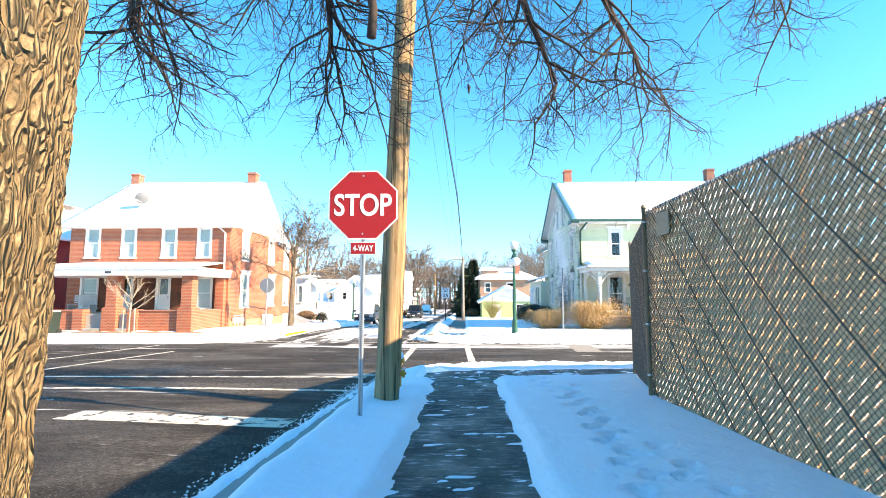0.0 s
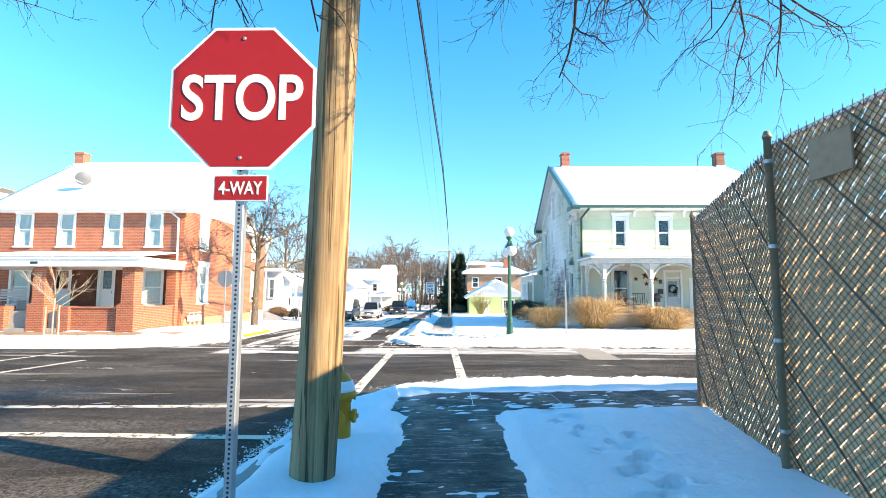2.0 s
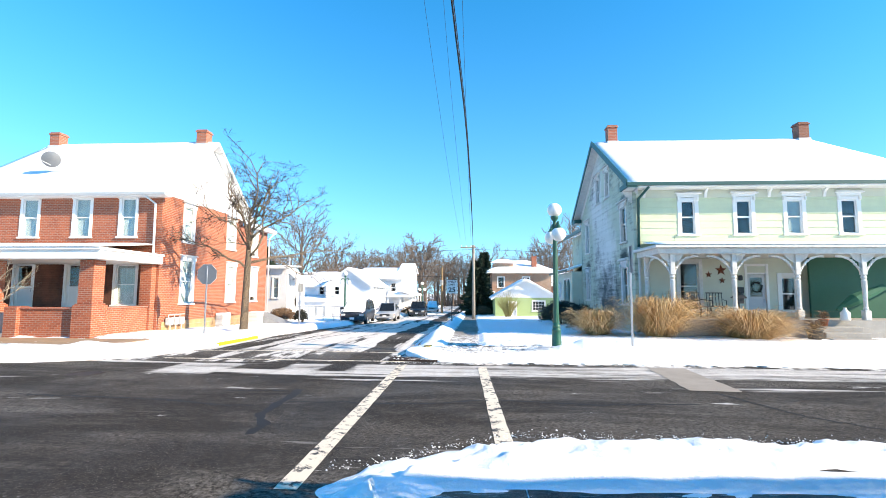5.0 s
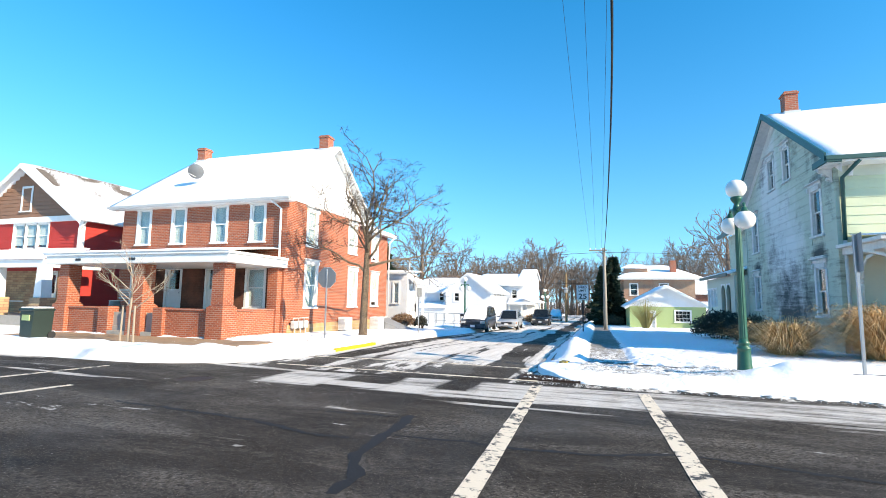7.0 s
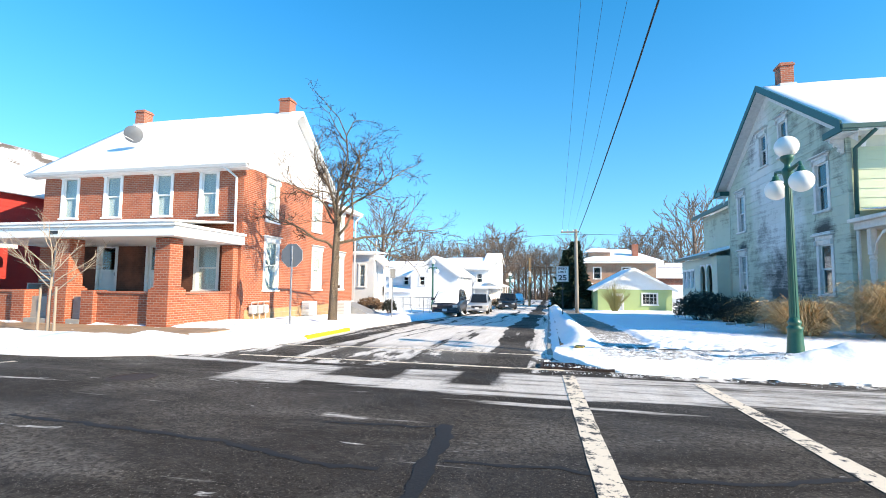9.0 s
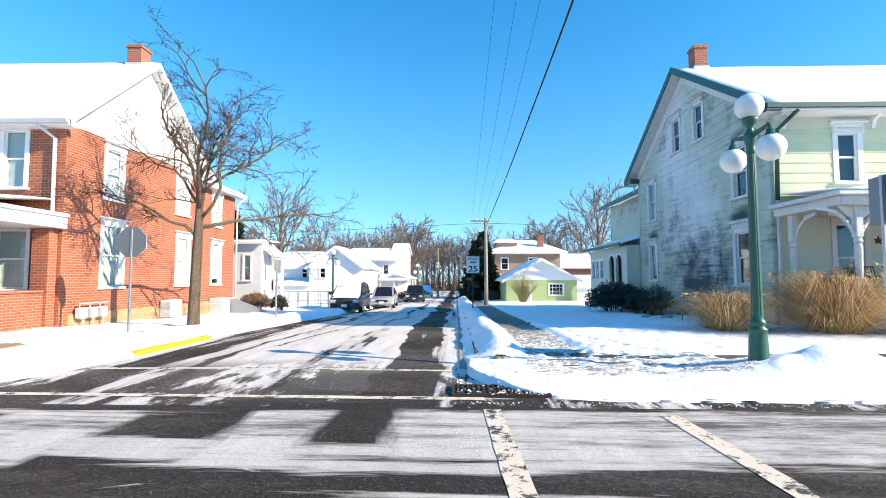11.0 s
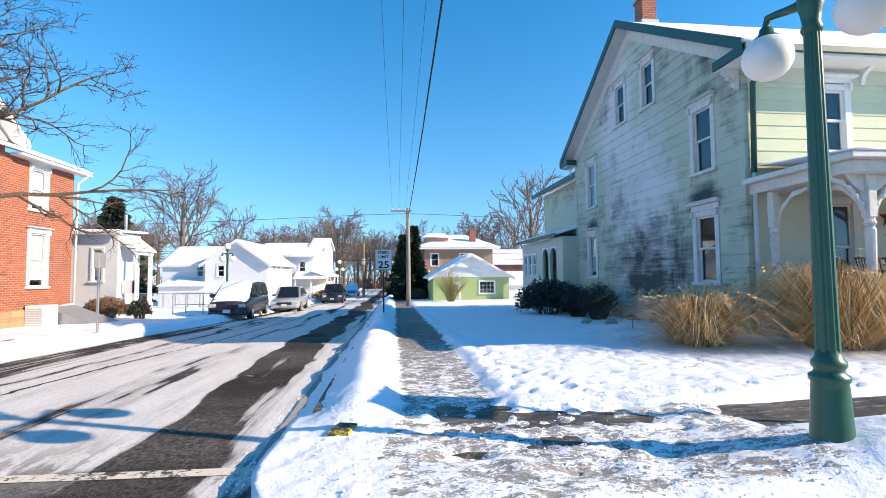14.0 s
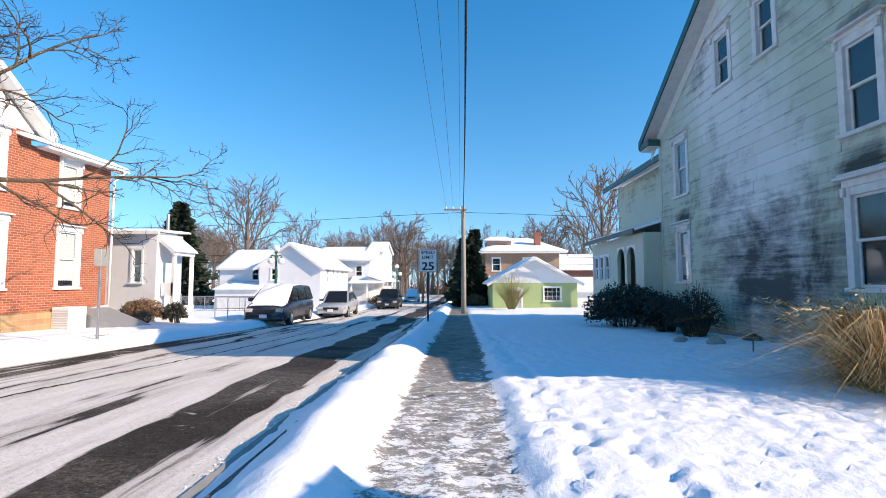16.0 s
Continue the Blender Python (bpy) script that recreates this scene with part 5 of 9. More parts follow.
def boards(parent_wall, fr, u0, u1, z0, z1, holes, material, course=0.3, gable=None, length=3.0, seed=1):
    """Courses of overlapping siding boards, each a piece of its own, cut round the openings."""
    rnd = random.Random(seed)
    z = z0
    while z < (gable[1] if gable else z1) - 0.05:
        zt = min(z + course, gable[1] if gable else z1)
        zm = (z + zt) / 2
        a, b = u0, u1
        if gable and zm > z1:
            f = (zm - z1) / (gable[1] - z1)
            a, b = u0 + (gable[0] - u0) * f, u1 + (gable[0] - u1) * f
        spans = [(a, b)]
        for h in holes:
            if h[2] - 0.14 < zm < h[3] + 0.14:
                nxt = []
                for s, e in spans:
                    if h[1] + 0.13 <= s or h[0] - 0.13 >= e:
                        nxt.append((s, e))
                        continue
                    if h[0] - 0.13 > s:
                        nxt.append((s, h[0] - 0.13))
                    if h[1] + 0.13 < e:
                        nxt.append((h[1] + 0.13, e))
                spans = nxt
        for s, e in spans:
            p = s
            first = True
            while p < e - 0.02:
                q = min(e, p + (rnd.uniform(0.4, 1.0) * length if first else length))
                first = False
                if e - q < 0.3:
                    q = e
                me = Mesh()
                t = 0.022 + rnd.uniform(-0.004, 0.004)
                i = len(me.v)
                g = 0.003
                for uu in (p + g, q - g):
                    me.v += [(uu, 0.001, z), (uu, t, z), (uu, 0.005, zt + 0.005), (uu, 0.001, zt + 0.005)]
                me.f += [(0, 1, 2, 3), (7, 6, 5, 4), (1, 5, 6, 2), (0, 4, 5, 1), (3, 2, 6, 7)]
                part("board", me.moved(fr), material, parent_wall)
                p = q
        z = zt


def sash_window(parent, fr, a, b, c, d, frame_mat=None, back=None, hood=0.0, sill=True, cas=0.11, split=True, muntin=(0, 0), label="", depth=0.10):
    """A sash window in the opening a..b, c..d: casing, sill, hood, two sashes, panes and what hangs behind them."""
    frame_mat = frame_mat or trim_white
    me = Mesh()
    me.box(a - cas, a + 0.02, -depth, 0.035, c - 0.02, d + cas, 0.006).box(b - 0.02, b + cas, -depth, 0.035, c - 0.02, d + cas, 0.006)
    me.box(a + 0.02, b - 0.02, -depth, 0.03, d - 0.02, d + cas, 0.006)
    w = part("window", me.moved(fr), frame_mat, parent, label)
    if sill:
        part("sill", Mesh().box(a - cas - 0.04, b + cas + 0.04, -depth, 0.085, c - 0.08, c - 0.005, 0.012).moved(fr), frame_mat, w)
    if hood:
        h = Mesh().box(a - cas - 0.02, b + cas + 0.02, -0.0, 0.05, d + cas, d + cas + hood * 0.55, 0.008)
        h.box(a - cas - 0.10, b + cas + 0.10, -0.0, 0.15, d + cas + hood * 0.55, d + cas + hood * 0.8, 0.012)
        h.box(a - cas - 0.06, b + cas + 0.06, -0.0, 0.11, d + cas + hood * 0.8, d + cas + hood, 0.02)
        for s in (a - cas + 0.0, b + cas - 0.07):
            h.box(s, s + 0.07, 0.036, 0.10, d + cas - 0.16, d + cas, 0.012)
        part("hood", h.moved(fr), frame_mat, w)
    mid = (c + d) / 2
    halves = ((c, mid + 0.02, -0.075), (mid - 0.02, d - 0.02, -0.045)) if split else ((c, d - 0.02, -0.05),)
    for z0, z1, y in halves:
        s = Mesh()
        f = 0.045
        s.box(a + 0.02, a + 0.02 + f, y - 0.015, y + 0.015, z0, z1).box(b - 0.02 - f, b - 0.02, y - 0.015, y + 0.015, z0, z1)
        s.box(a + 0.02 + f, b - 0.02 - f, y - 0.015, y + 0.015, z0, z0 + f).box(a + 0.02 + f, b - 0.02 - f, y - 0.015, y + 0.015, z1 - f, z1)
        nx, nzz = muntin
        for k in range(1, nx + 1):
            u = a + (b - a) * k / (nx + 1)
            s.box(u - 0.012, u + 0.012, y - 0.012, y + 0.012, z0 + f, z1 - f)
        for k in range(1, nzz + 1):
            zz = z0 + (z1 - z0) * k / (nzz + 1)
            s.box(a + 0.06, b - 0.06, y - 0.011, y + 0.011, zz - 0.012, zz + 0.012)
        part("sash", s.moved(fr), frame_mat, w)
        pane = part("pane", Mesh().box(a + 0.06, b - 0.06, y - 0.003, y + 0.003, z0 + 0.04, z1 - 0.04).moved(fr), glass, w)
        pane.visible_shadow = False
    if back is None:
        # no curtain: an added near-black sheet paints the unlit room behind
        part("blind", Mesh().box(a + 0.01, b - 0.01, -0.135, -0.125, c, d).moved(fr), inner_shade, w, "near-black sheet standing for the unlit room behind the glass")
    else:
        bk = Mesh()
        n = 14
        zb = c + (0.0 if back is not blind_white else (d - c) * 0.12)
        for k in range(n + 1):
            u = a + (b - a) * k / n
            yy = -0.0945 + 0.003 * math.sin(k * 2.4)
            bk.v += [(u, yy, zb), (u, yy, d)]
        for k in range(n):
            bk.f.append((2 * k, 2 * k + 1, 2 * k + 3, 2 * k + 2))
        part("curtain", bk.moved(fr), back, w, "drawn curtain" if back is curtain_grey else "pale blind")
    return w


def door_leaf(parent, fr, a, b, c, d, material, glazed=True, label="", transom=0.0, casing=None):
    casing = casing or trim_white
    me = Mesh()
    me.box(a - 0.1, a, -0.12, 0.03, c, d + transom + 0.1, 0.006).box(b, b + 0.1, -0.12, 0.03, c, d + transom + 0.1, 0.006).box(a, b, -0.12, 0.03, d + transom, d + transom + 0.1, 0.006)
    if transom:
        me.box(a, b, -0.1, 0.02, d, d + 0.06)
    case = part("door_frame", me.moved(fr), casing, parent)
    if transom:
        part("pane", Mesh().box(a, b, -0.06, -0.054, d + 0.06, d + transom).moved(fr), glass, case)
    leaf = Mesh()
    f = 0.12
    z_mid = c + (d - c) * 0.42
    leaf.box(a + 0.01, a + f, -0.09, -0.045, c + 0.01, d - 0.01, 0.004).box(b - f, b - 0.01, -0.09, -0.045, c + 0.01, d - 0.01, 0.004)
    for z0, z1 in ((c + 0.01, c + 0.2), (z_mid, z_mid + 0.12), (d - 0.13, d - 0.01)):
        leaf.box(a + f, b - f, -0.09, -0.045, z0, z1, 0.004)
    leaf.box(a + f, b - f, -0.08, -0.06, c + 0.2, z_mid)
    if not glazed:
        leaf.box(a + f, b - f, -0.08, -0.06, z_mid + 0.12, d - 0.13)
    lf = part("door", leaf.moved(fr), material, parent, label)
    if glazed:
        part("pane", Mesh().box(a + f, b - f, -0.07, -0.064, z_mid + 0.12, d - 0.13).moved(fr), glass, lf)
    part("handle", Mesh().tube([(b - 0.07, -0.045, z_mid - 0.05), (b - 0.07, 0.0, z_mid - 0.05)], 0.02, 8).box(b - 0.1, b - 0.04, -0.047, -0.04, z_mid - 0.12, z_mid + 0.03).moved(fr), galvanised, lf)
    return lf


def roof_slab(pts_low, pts_high, thick, material, parent, name="roof", label="", puff=0.0, nseg=24):
    """One slope of a roof, from its eave line to its ridge line, with a rounded, slightly uneven covering."""
    me = Mesh()
    a, b = Vector(pts_low[0]), Vector(pts_low[1])
    c, d = Vector(pts_high[0]), Vector(pts_high[1])
    nrm = (b - a).cross(c - a).normalized()
    if nrm.z < 0:
        nrm = -nrm
    m = 14 if puff else 1
    n = nseg if puff else 1
    for j in range(m + 1):
        for i in range(n + 1):
            p = (a + (b - a) * i / n) * (1 - j / m) + (c + (d - c) * i / n) * (j / m)
            r = 0.0
            if puff:
                e = min(i / n, 1 - i / n, j / m) * 14
                r = puff * min(1, e) ** 0.5 * (1 + 0.25 * nz(p.x * 0.8, p.y * 0.8, p.z)) + 0.004
            me.v.append(tuple(p + nrm * (thick + r)))
    w = n + 1
    for j in range(m):
        for i in range(n):
            k = j * w + i
            me.f.append((k, k + 1, k + w + 1, k + w))
    k0 = len(me.v)
    rim = list(range(w)) + [j * w + n for j in range(1, m + 1)] + [m * w + i for i in range(n - 1, -1, -1)] + [j * w for j in range(m - 1, 0, -1)]
    for i in rim:
        j, ii = i // w, i % w
        p = (a + (b - a) * ii / n) * (1 - j / m) + (c + (d - c) * ii / n) * (j / m)
        me.v.append(tuple(p))
    for k in range(len(rim)):
        q = (k + 1) % len(rim)
        me.f.append((rim[k], rim[q], k0 + q, k0 + k))
    me.f.append(tuple(k0 + k for k in range(len(rim))))
    return part(name, me, material, parent, label, smooth=bool(puff))


def chimney(parent, x, y, z0, z1, w=0.5, material=None):
    m = Mesh().box(x - w / 2, x + w / 2, y - w / 2, y + w / 2, z0, z1 - 0.14, 0.01)
    m.box(x - w / 2 - 0.04, x + w / 2 + 0.04, y - w / 2 - 0.04, y + w / 2 + 0.04, z1 - 0.14, z1 - 0.06, 0.01).box(x - w / 2, x + w / 2, y - w / 2, y + w / 2, z1 - 0.06, z1, 0.01)
    ch = part("chimney", m, material or chimney_brick, parent)
    part("flashing", Mesh().box(x - w / 2 - 0.05, x + w / 2 + 0.05, y - w / 2 - 0.05, y + w / 2 + 0.05, z0, z0 + 0.3, 0.01), trim_grey, ch)
    return ch


def pipe(name, pts, r, material, parent, label=""):
    return part(name, Mesh().tube(pts, r, 8), material, parent, label, True)


def brick_house():
    X0, X1, Y0, YR, Y1 = -22.9, -13.4, 26.5, 29.9, 33.6
    ZE, ZR, Z0 = 5.45, 8.75, -0.75
    h = thing("house", (-18, 30, -0.4), "red brick twin house with snowy roof and brick porch", "house")
    ups = [(-22.0, -21.05), (-19.85, -18.9), (-17.45, -16.5), (-15.35, -14.45)]
    front = [(a + 0.12, b - 0.12, 3.62, 5.28) for a, b in ups]
    low = [(-15.3, -14.4, 0.72, 2.42)]
    doors = [(-19.95, -18.95, 0.55, 2.85), (-17.6, -16.75, 0.55, 2.85)]
    lowl = [(-22.0, -21.1, 0.72, 2.42)]
    fs = wall_frame(0, Y0, "S")
    w = wall(h, fs, X0, X1, Z0, ZE, front + low + lowl + doors, brick, label="red brick front wall")
    for q in front:
        sash_window(h, fs, *q, back=pale_curtain, hood=0.13)
    for q in low + lowl:
        sash_window(h, fs, *q, back=pale_curtain)
    for a, b, c, d in doors:
        door_leaf(h, fs, a + 0.08, b - 0.08, c, c + 1.95, trim_white, True, "white storm door", 0.28)
    # thin lining over the front wall; its dark colour paints the porch's shade
    wall(h, wall_frame(0, Y0 - 0.02, "S"), X0 + 0.9, X1 - 0.6, 0.5, 2.42, [(a - 0.02, b + 0.02, c, d) for a, b, c, d in low + lowl + doors], porch_shade_brick, thick=0.018, label="brick lining under the porch, darkened with painted porch shade")
    fe = wall_frame(X1, 0, "E")
    side = [(28.08, 28.82, 3.58, 5.2), (28.05, 28.95, 0.75, 2.75), (31.95, 32.75, 3.6, 5.2), (32.05, 32.9, 0.75, 2.7)]
    wall(h, fe, Y0, Y1, Z0, ZE, side, brick, label="sunlit brick side wall")
    for q in side:
        sash_window(h, fe, *q, back=pale_curtain, hood=0.1)
    # stone footing
    part("foundation", Mesh().box(X1 - 0.1, X1 + 0.05, Y0 + 0.3, 36.9, -0.9, -0.02, 0.02), stone, h, "yellowish rubble stone footing")
    # white gable
    g = Mesh().prism([(Y0 - 0.05, ZE), (Y1 + 0.05, ZE), (YR, ZR - 0.06)], "x", X1 - 0.2, X1 + 0.04)
    part("gable", g, white_siding, h, "white clapboard gable")
    wall(h, wall_frame(X0, 0, "W"), Y0, Y1, Z0, ZE, [], brick)
    wall(h, wall_frame(0, Y1, "N"), X0, X1, Z0, ZE, [], brick)
    # roof, hipped at its far end
    ov = 0.42
    xr = -21.9
    roof_slab([(X0 - 0.5, Y0 - ov, ZE - 0.02), (X1 + 0.45, Y0 - ov, ZE - 0.02)], [(xr, YR, ZR), (X1 + 0.45, YR, ZR)], 0.04, roof_snow, h, label="roof slope under smooth snow", puff=0.05)
    roof_slab([(X0 - 0.5, Y1 + ov, ZE - 0.1), (X1 + 0.45, Y1 + ov, ZE - 0.1)], [(xr, YR, ZR), (X1 + 0.45, YR, ZR)], 0.06, roof_snow, h, puff=0.07)
    roof_slab([(X0 - 0.5, Y0 - ov, ZE - 0.02), (X0 - 0.5, Y1 + ov, ZE - 0.1)], [(xr, YR, ZR), (xr, YR + 0.01, ZR)], 0.06, roof_snow, h, puff=0.07)
    ev = Mesh().box(X0 - 0.5, X1 + 0.4, Y0 - ov - 0.02, Y0 + 0.0, ZE - 0.16, ZE - 0.03, 0.01)
    part("soffit", ev, trim_white, h)
    part("gutter", Mesh().prism([(Y0 - ov - 0.13, ZE - 0.02), (Y0 - ov - 0.10, ZE - 0.12), (Y0 - ov - 0.02, ZE - 0.12), (Y0 - ov - 0.02, ZE - 0.02)], "x", X0 - 0.5, X1 + 0.42), trim_grey, h, "white metal gutter")
    rake = Mesh()
    for ya, yb in ((Y0 - ov, YR), (Y1 + ov, YR)):
        rake.poly([(X1 + 0.46, ya, ZE - 0.16), (X1 + 0.46, yb, ZR - 0.12), (X1 + 0.46, yb, ZR + 0.05), (X1 + 0.46, ya, ZE + 0.04)])
        rake.poly([(X1 + 0.05, ya, ZE - 0.16), (X1 + 0.05, yb, ZR - 0.12), (X1 + 0.46, yb, ZR - 0.12), (X1 + 0.46, ya, ZE - 0.16)])
    part("rake_board", rake, trim_white, h)
    pipe("downpipe", [(X1 - 0.55, Y0 - ov - 0.05, ZE - 0.1), (X1 - 0.25, Y0 - 0.1, ZE - 0.45), (X1 - 0.22, Y0 - 0.08, 1.0), (X1 - 0.22, Y0 - 0.08, 0.3)], 0.05, trim_white, h, "white downpipe")
    pipe("downpipe", [(X1 - 0.22, Y0 - 0.08, 0.3), (X1 - 0.22, Y0 - 0.08, -0.35)], 0.06, black_metal, h, "black lower downpipe")
    chimney(h, -21.55, YR, 8.4, 9.4, 0.52)
    chimney(h, -13.75, YR, 8.4, 9.4, 0.52)
    # rear wing
    wing = [(34.78, 35.5, 3.42, 4.85), (34.8, 35.6, 0.75, 2.62)]
    fe2 = wall_frame(X1 - 0.02, 0, "E")
    wall(h, fe2, Y1, 36.95, Z0, 5.1, wing, brick, label="brick rear wing")
    for q in wing:
        sash_window(h, fe2, *q, back=blind_white, hood=0.09)
    wall(h, wall_frame(0, 36.95, "N"), -19.5, X1 - 0.02, Z0, 5.1, [], brick)
    roof_slab([(X1 + 0.4, Y1 - 0.5, 5.15), (X1 + 0.4, 37.4, 5.15)], [(-17.5, Y1 - 0.5, 6.6), (-17.5, 37.4, 6.6)], 0.06, roof_snow, h, puff=0.07)
    part("soffit", Mesh().box(X1, X1 + 0.4, Y1 + 0.2, 37.4, 5.04, 5.13, 0.01), trim_white, h)
    pipe("downpipe", [(X1 + 0.34, 37.2, 5.05), (X1 + 0.1, 37.0, 4.7), (X1 + 0.08, 36.98, -0.5)], 0.045, trim_white, h)
    # porch
    PY, PX0, PX1 = 23.4, -22.3, -13.55
    deck = Mesh().box(PX0 + 0.1, PX1 - 0.1, PY + 0.15, Y0, -0.6, 0.5)
    part("porch_floor", deck, concrete, h, "grey porch floor")
    for x in (-22.0, -17.85, -13.95):
        m = Mesh().box(x - 0.38, x + 0.38, PY - 0.12, PY + 0.62, -0.7, 0.78, 0.012).box(x - 0.33, x + 0.33, PY - 0.07, PY + 0.57, 0.78, 0.84, 0.01).box(x - 0.28, x + 0.28, PY - 0.02, PY + 0.52, 0.84, 2.4, 0.012)
        part("pier", m, brick, h, "square brick porch pier")
    part("pier", Mesh().box(-14.0, -13.5, Y0 - 0.3, Y0 - 0.01, -0.7, 2.4, 0.012), brick, h)
    for a, b in ((-21.6, -19.6), (-16.75, -14.35)):
        m = Mesh().box(a, b, PY + 0.05, PY + 0.3, -0.7, 0.62)
        pw = part("porch_wall", m, brick, h, "low brick porch wall")
        part("coping", Mesh().box(a, b, PY, PY + 0.35, 0.62, 0.70, 0.015), chimney_brick, pw)
    m = Mesh().box(-13.85, -13.6, PY + 0.6, Y0 - 0.3, -0.7, 0.62)
    pw = part("porch_wall", m, brick, h)
    part("coping", Mesh().box(-13.9, -13.55, PY + 0.6, Y0 - 0.3, 0.62, 0.70, 0.015), chimney_brick, pw)
    for x in (-19.45, -17.25):
        if x > -18:
            part("pier", Mesh().box(x + 0.35, x + 0.85, PY - 0.1, PY + 0.4, -0.7, 0.72, 0.012), brick, h)
        else:
            part("pier", Mesh().box(x - 0.3, x + 0.25, PY - 0.1, PY + 0.4, -0.7, 0.72, 0.012), brick, h)
    for x0, x1 in ((-19.2, -18.25), (-17.45, -16.9)):
        for k in range(4):
            part("step", Mesh().box(x0, x1, PY - 0.1 + 0.22 * k, PY + 0.12 + 0.22 * k, -0.7, -0.22 + 0.18 * k, 0.01), concrete, h)
    rf = Mesh().box(PX0 - 0.35, PX1 + 0.3, PY - 0.35, Y0, 2.42, 2.74, 0.01).box(PX0 - 0.42, PX1 + 0.37, PY - 0.42, Y0, 2.74, 2.84, 0.012)
    part("porch_roof", rf, trim_white, h, "white boxed porch roof")
    roof_slab([(PX0 - 0.45, PY - 0.45, 2.84), (PX1 + 0.4, PY - 0.45, 2.84)], [(PX0 + 0.2, Y0, 3.25), (PX1 - 0.1, Y0, 3.25)], 0.03, roof_snow, h, "snow_cover", puff=0.06)
    part("house_number", Mesh().box(-18.0, -17.68, PY - 0.37, PY - 0.352, 2.53, 2.63).box(-20.9, -20.62, PY - 0.37, PY - 0.352, 2.53, 2.63), black_metal, h)
    return h


brick_house()


def green_house():
    X0, X1, Y0, YR, Y1 = 6.2, 17.6, 26.3, 30.9, 35.4
    ZE, ZR, Z0 = 5.75, 8.58, -0.6
    h = thing("house", (11, 30, -0.3), "pale green wooden house with weathered side and white porch", "house")
    fs = wall_frame(0, Y0, "S")
    ups = [(8.0, 8.55, 3.62, 4.95), (10.1, 10.68, 3.62, 4.95), (11.98, 12.58, 3.62, 4.95), (14.0, 14.6, 3.62, 4.95)]
    lows = [(7.85, 8.6, 0.65, 2.5)]
    doors = [(10.3, 11.15, 0.35, 2.1), (11.62, 12.2, 0.6, 2.0)]
    w = wall(h, fs, X0, X1, Z0, ZE, ups + lows + doors, porch_wall, label="pale green front wall")
    boards(w, fs, X0 + 0.12, X1, 3.05, 5.05, ups, green_front, 0.27, None, 3.2, 3)
    part("frieze", Mesh().box(X0, X1, -0.0, 0.03, 5.05, ZE - 0.02, 0.005).moved(fs), porch_wall, h)
    for i, q in enumerate(ups):
        sash_window(h, fs, *q, frame_mat=trim_white, back=curtain_grey if i == 2 else None, hood=0.2, cas=0.13)
    sash_window(h, fs, *lows[0], frame_mat=trim_worn, cas=0.12)
    door_leaf(h, fs, 10.38, 11.07, 0.35, 2.05, trim_grey, True, "grey front door with a dark wreath", 0.3)
    sash_window(h, fs, 11.62, 12.2, 0.65, 1.95, cas=0.14)
    fw = wall_frame(X0, 0, "W")
    side = [(27.28, 27.95, 3.45, 4.95), (27.25, 27.95, 0.85, 2.4), (33.6, 34.3, 3.5, 5.1), (33.62, 34.3, 0.95, 2.45)]
    attic = [(29.65, 30.22, 5.85, 7.1), (31.3, 31.9, 5.85, 7.1)]
    w = wall(h, fw, Y0, Y1, Z0, ZE, side + attic, green_side, gable=(YR, ZR), label="weathered green-grey gable wall with black mildew")
    boards(w, fw, Y0 + 0.12, Y1 - 0.12, Z0 + 0.35, ZE, side + attic, green_side, 0.285, (YR, ZR), 2.4, 5)
    for q in side[:2] + attic + side[2:]:
        low = q[2] < 1
        sash_window(h, fw, *q, frame_mat=trim_worn, back=blind_white if q[0] > 33 and low else (curtain_grey if q[0] > 33 else None), hood=0.24 if low and q[0] < 30 else 0.15, cas=0.12)
    cb = Mesh().box(X0 - 0.035, X0 + 0.1, Y0 - 0.035, Y0 + 0.12, Z0, ZE, 0.008)
    part("corner_board", cb, green_side, h)
    part("corner_board", Mesh().box(X0 - 0.035, X0 + 0.1, Y1 - 0.12, Y1 + 0.03, Z0, ZE, 0.008), green_side, h)
    part("foundation", Mesh().box(X0 - 0.02, X0 + 0.2, Y0, Y1, Z0 - 0.6, Z0 + 0.35), concrete, h)
    wall(h, wall_frame(X1, 0, "E"), Y0, Y1, Z0, ZE, [], green_side)
    roof_slab([(X1 + 0.4, Y0 - 0.62, 5.5), (X1 + 0.4, Y1 + 0.62, 5.5)], [(16.2, YR, ZR + 0.12), (16.2, YR + 0.02, ZR + 0.12)], 0.08, roof_snow, h, puff=0.06)
    wall(h, wall_frame(0, Y1, "N"), X0, X1, Z0, ZE, [], green_side)
    ov = 0.62
    sl = (ZR - ZE) / (YR - Y0)
    ze = ZE - sl * ov + 0.12
    for ya in (Y0 - ov, Y1 + ov):
        roof_slab([(X0 - 0.42, ya, ze), (X1 + 0.4, ya, ze)], [(X0 - 0.42, YR, ZR + 0.12), (16.2, YR, ZR + 0.12)], 0.08, roof_snow, h, label="roof slope under smooth snow", puff=0.06)
    part("soffit", Mesh().box(X0 - 0.42, X1, Y0 - ov, Y0, ze - 0.12, ze - 0.03, 0.01), trim_white, h, "white boxed eave")
    part("eave_board", Mesh().box(X0 - 0.44, X1, Y0 - ov - 0.07, Y0 - ov, ze - 0.07, ze + 0.06, 0.01), trim_green, h, "dark green eave board and gutter")
    rk = Mesh()
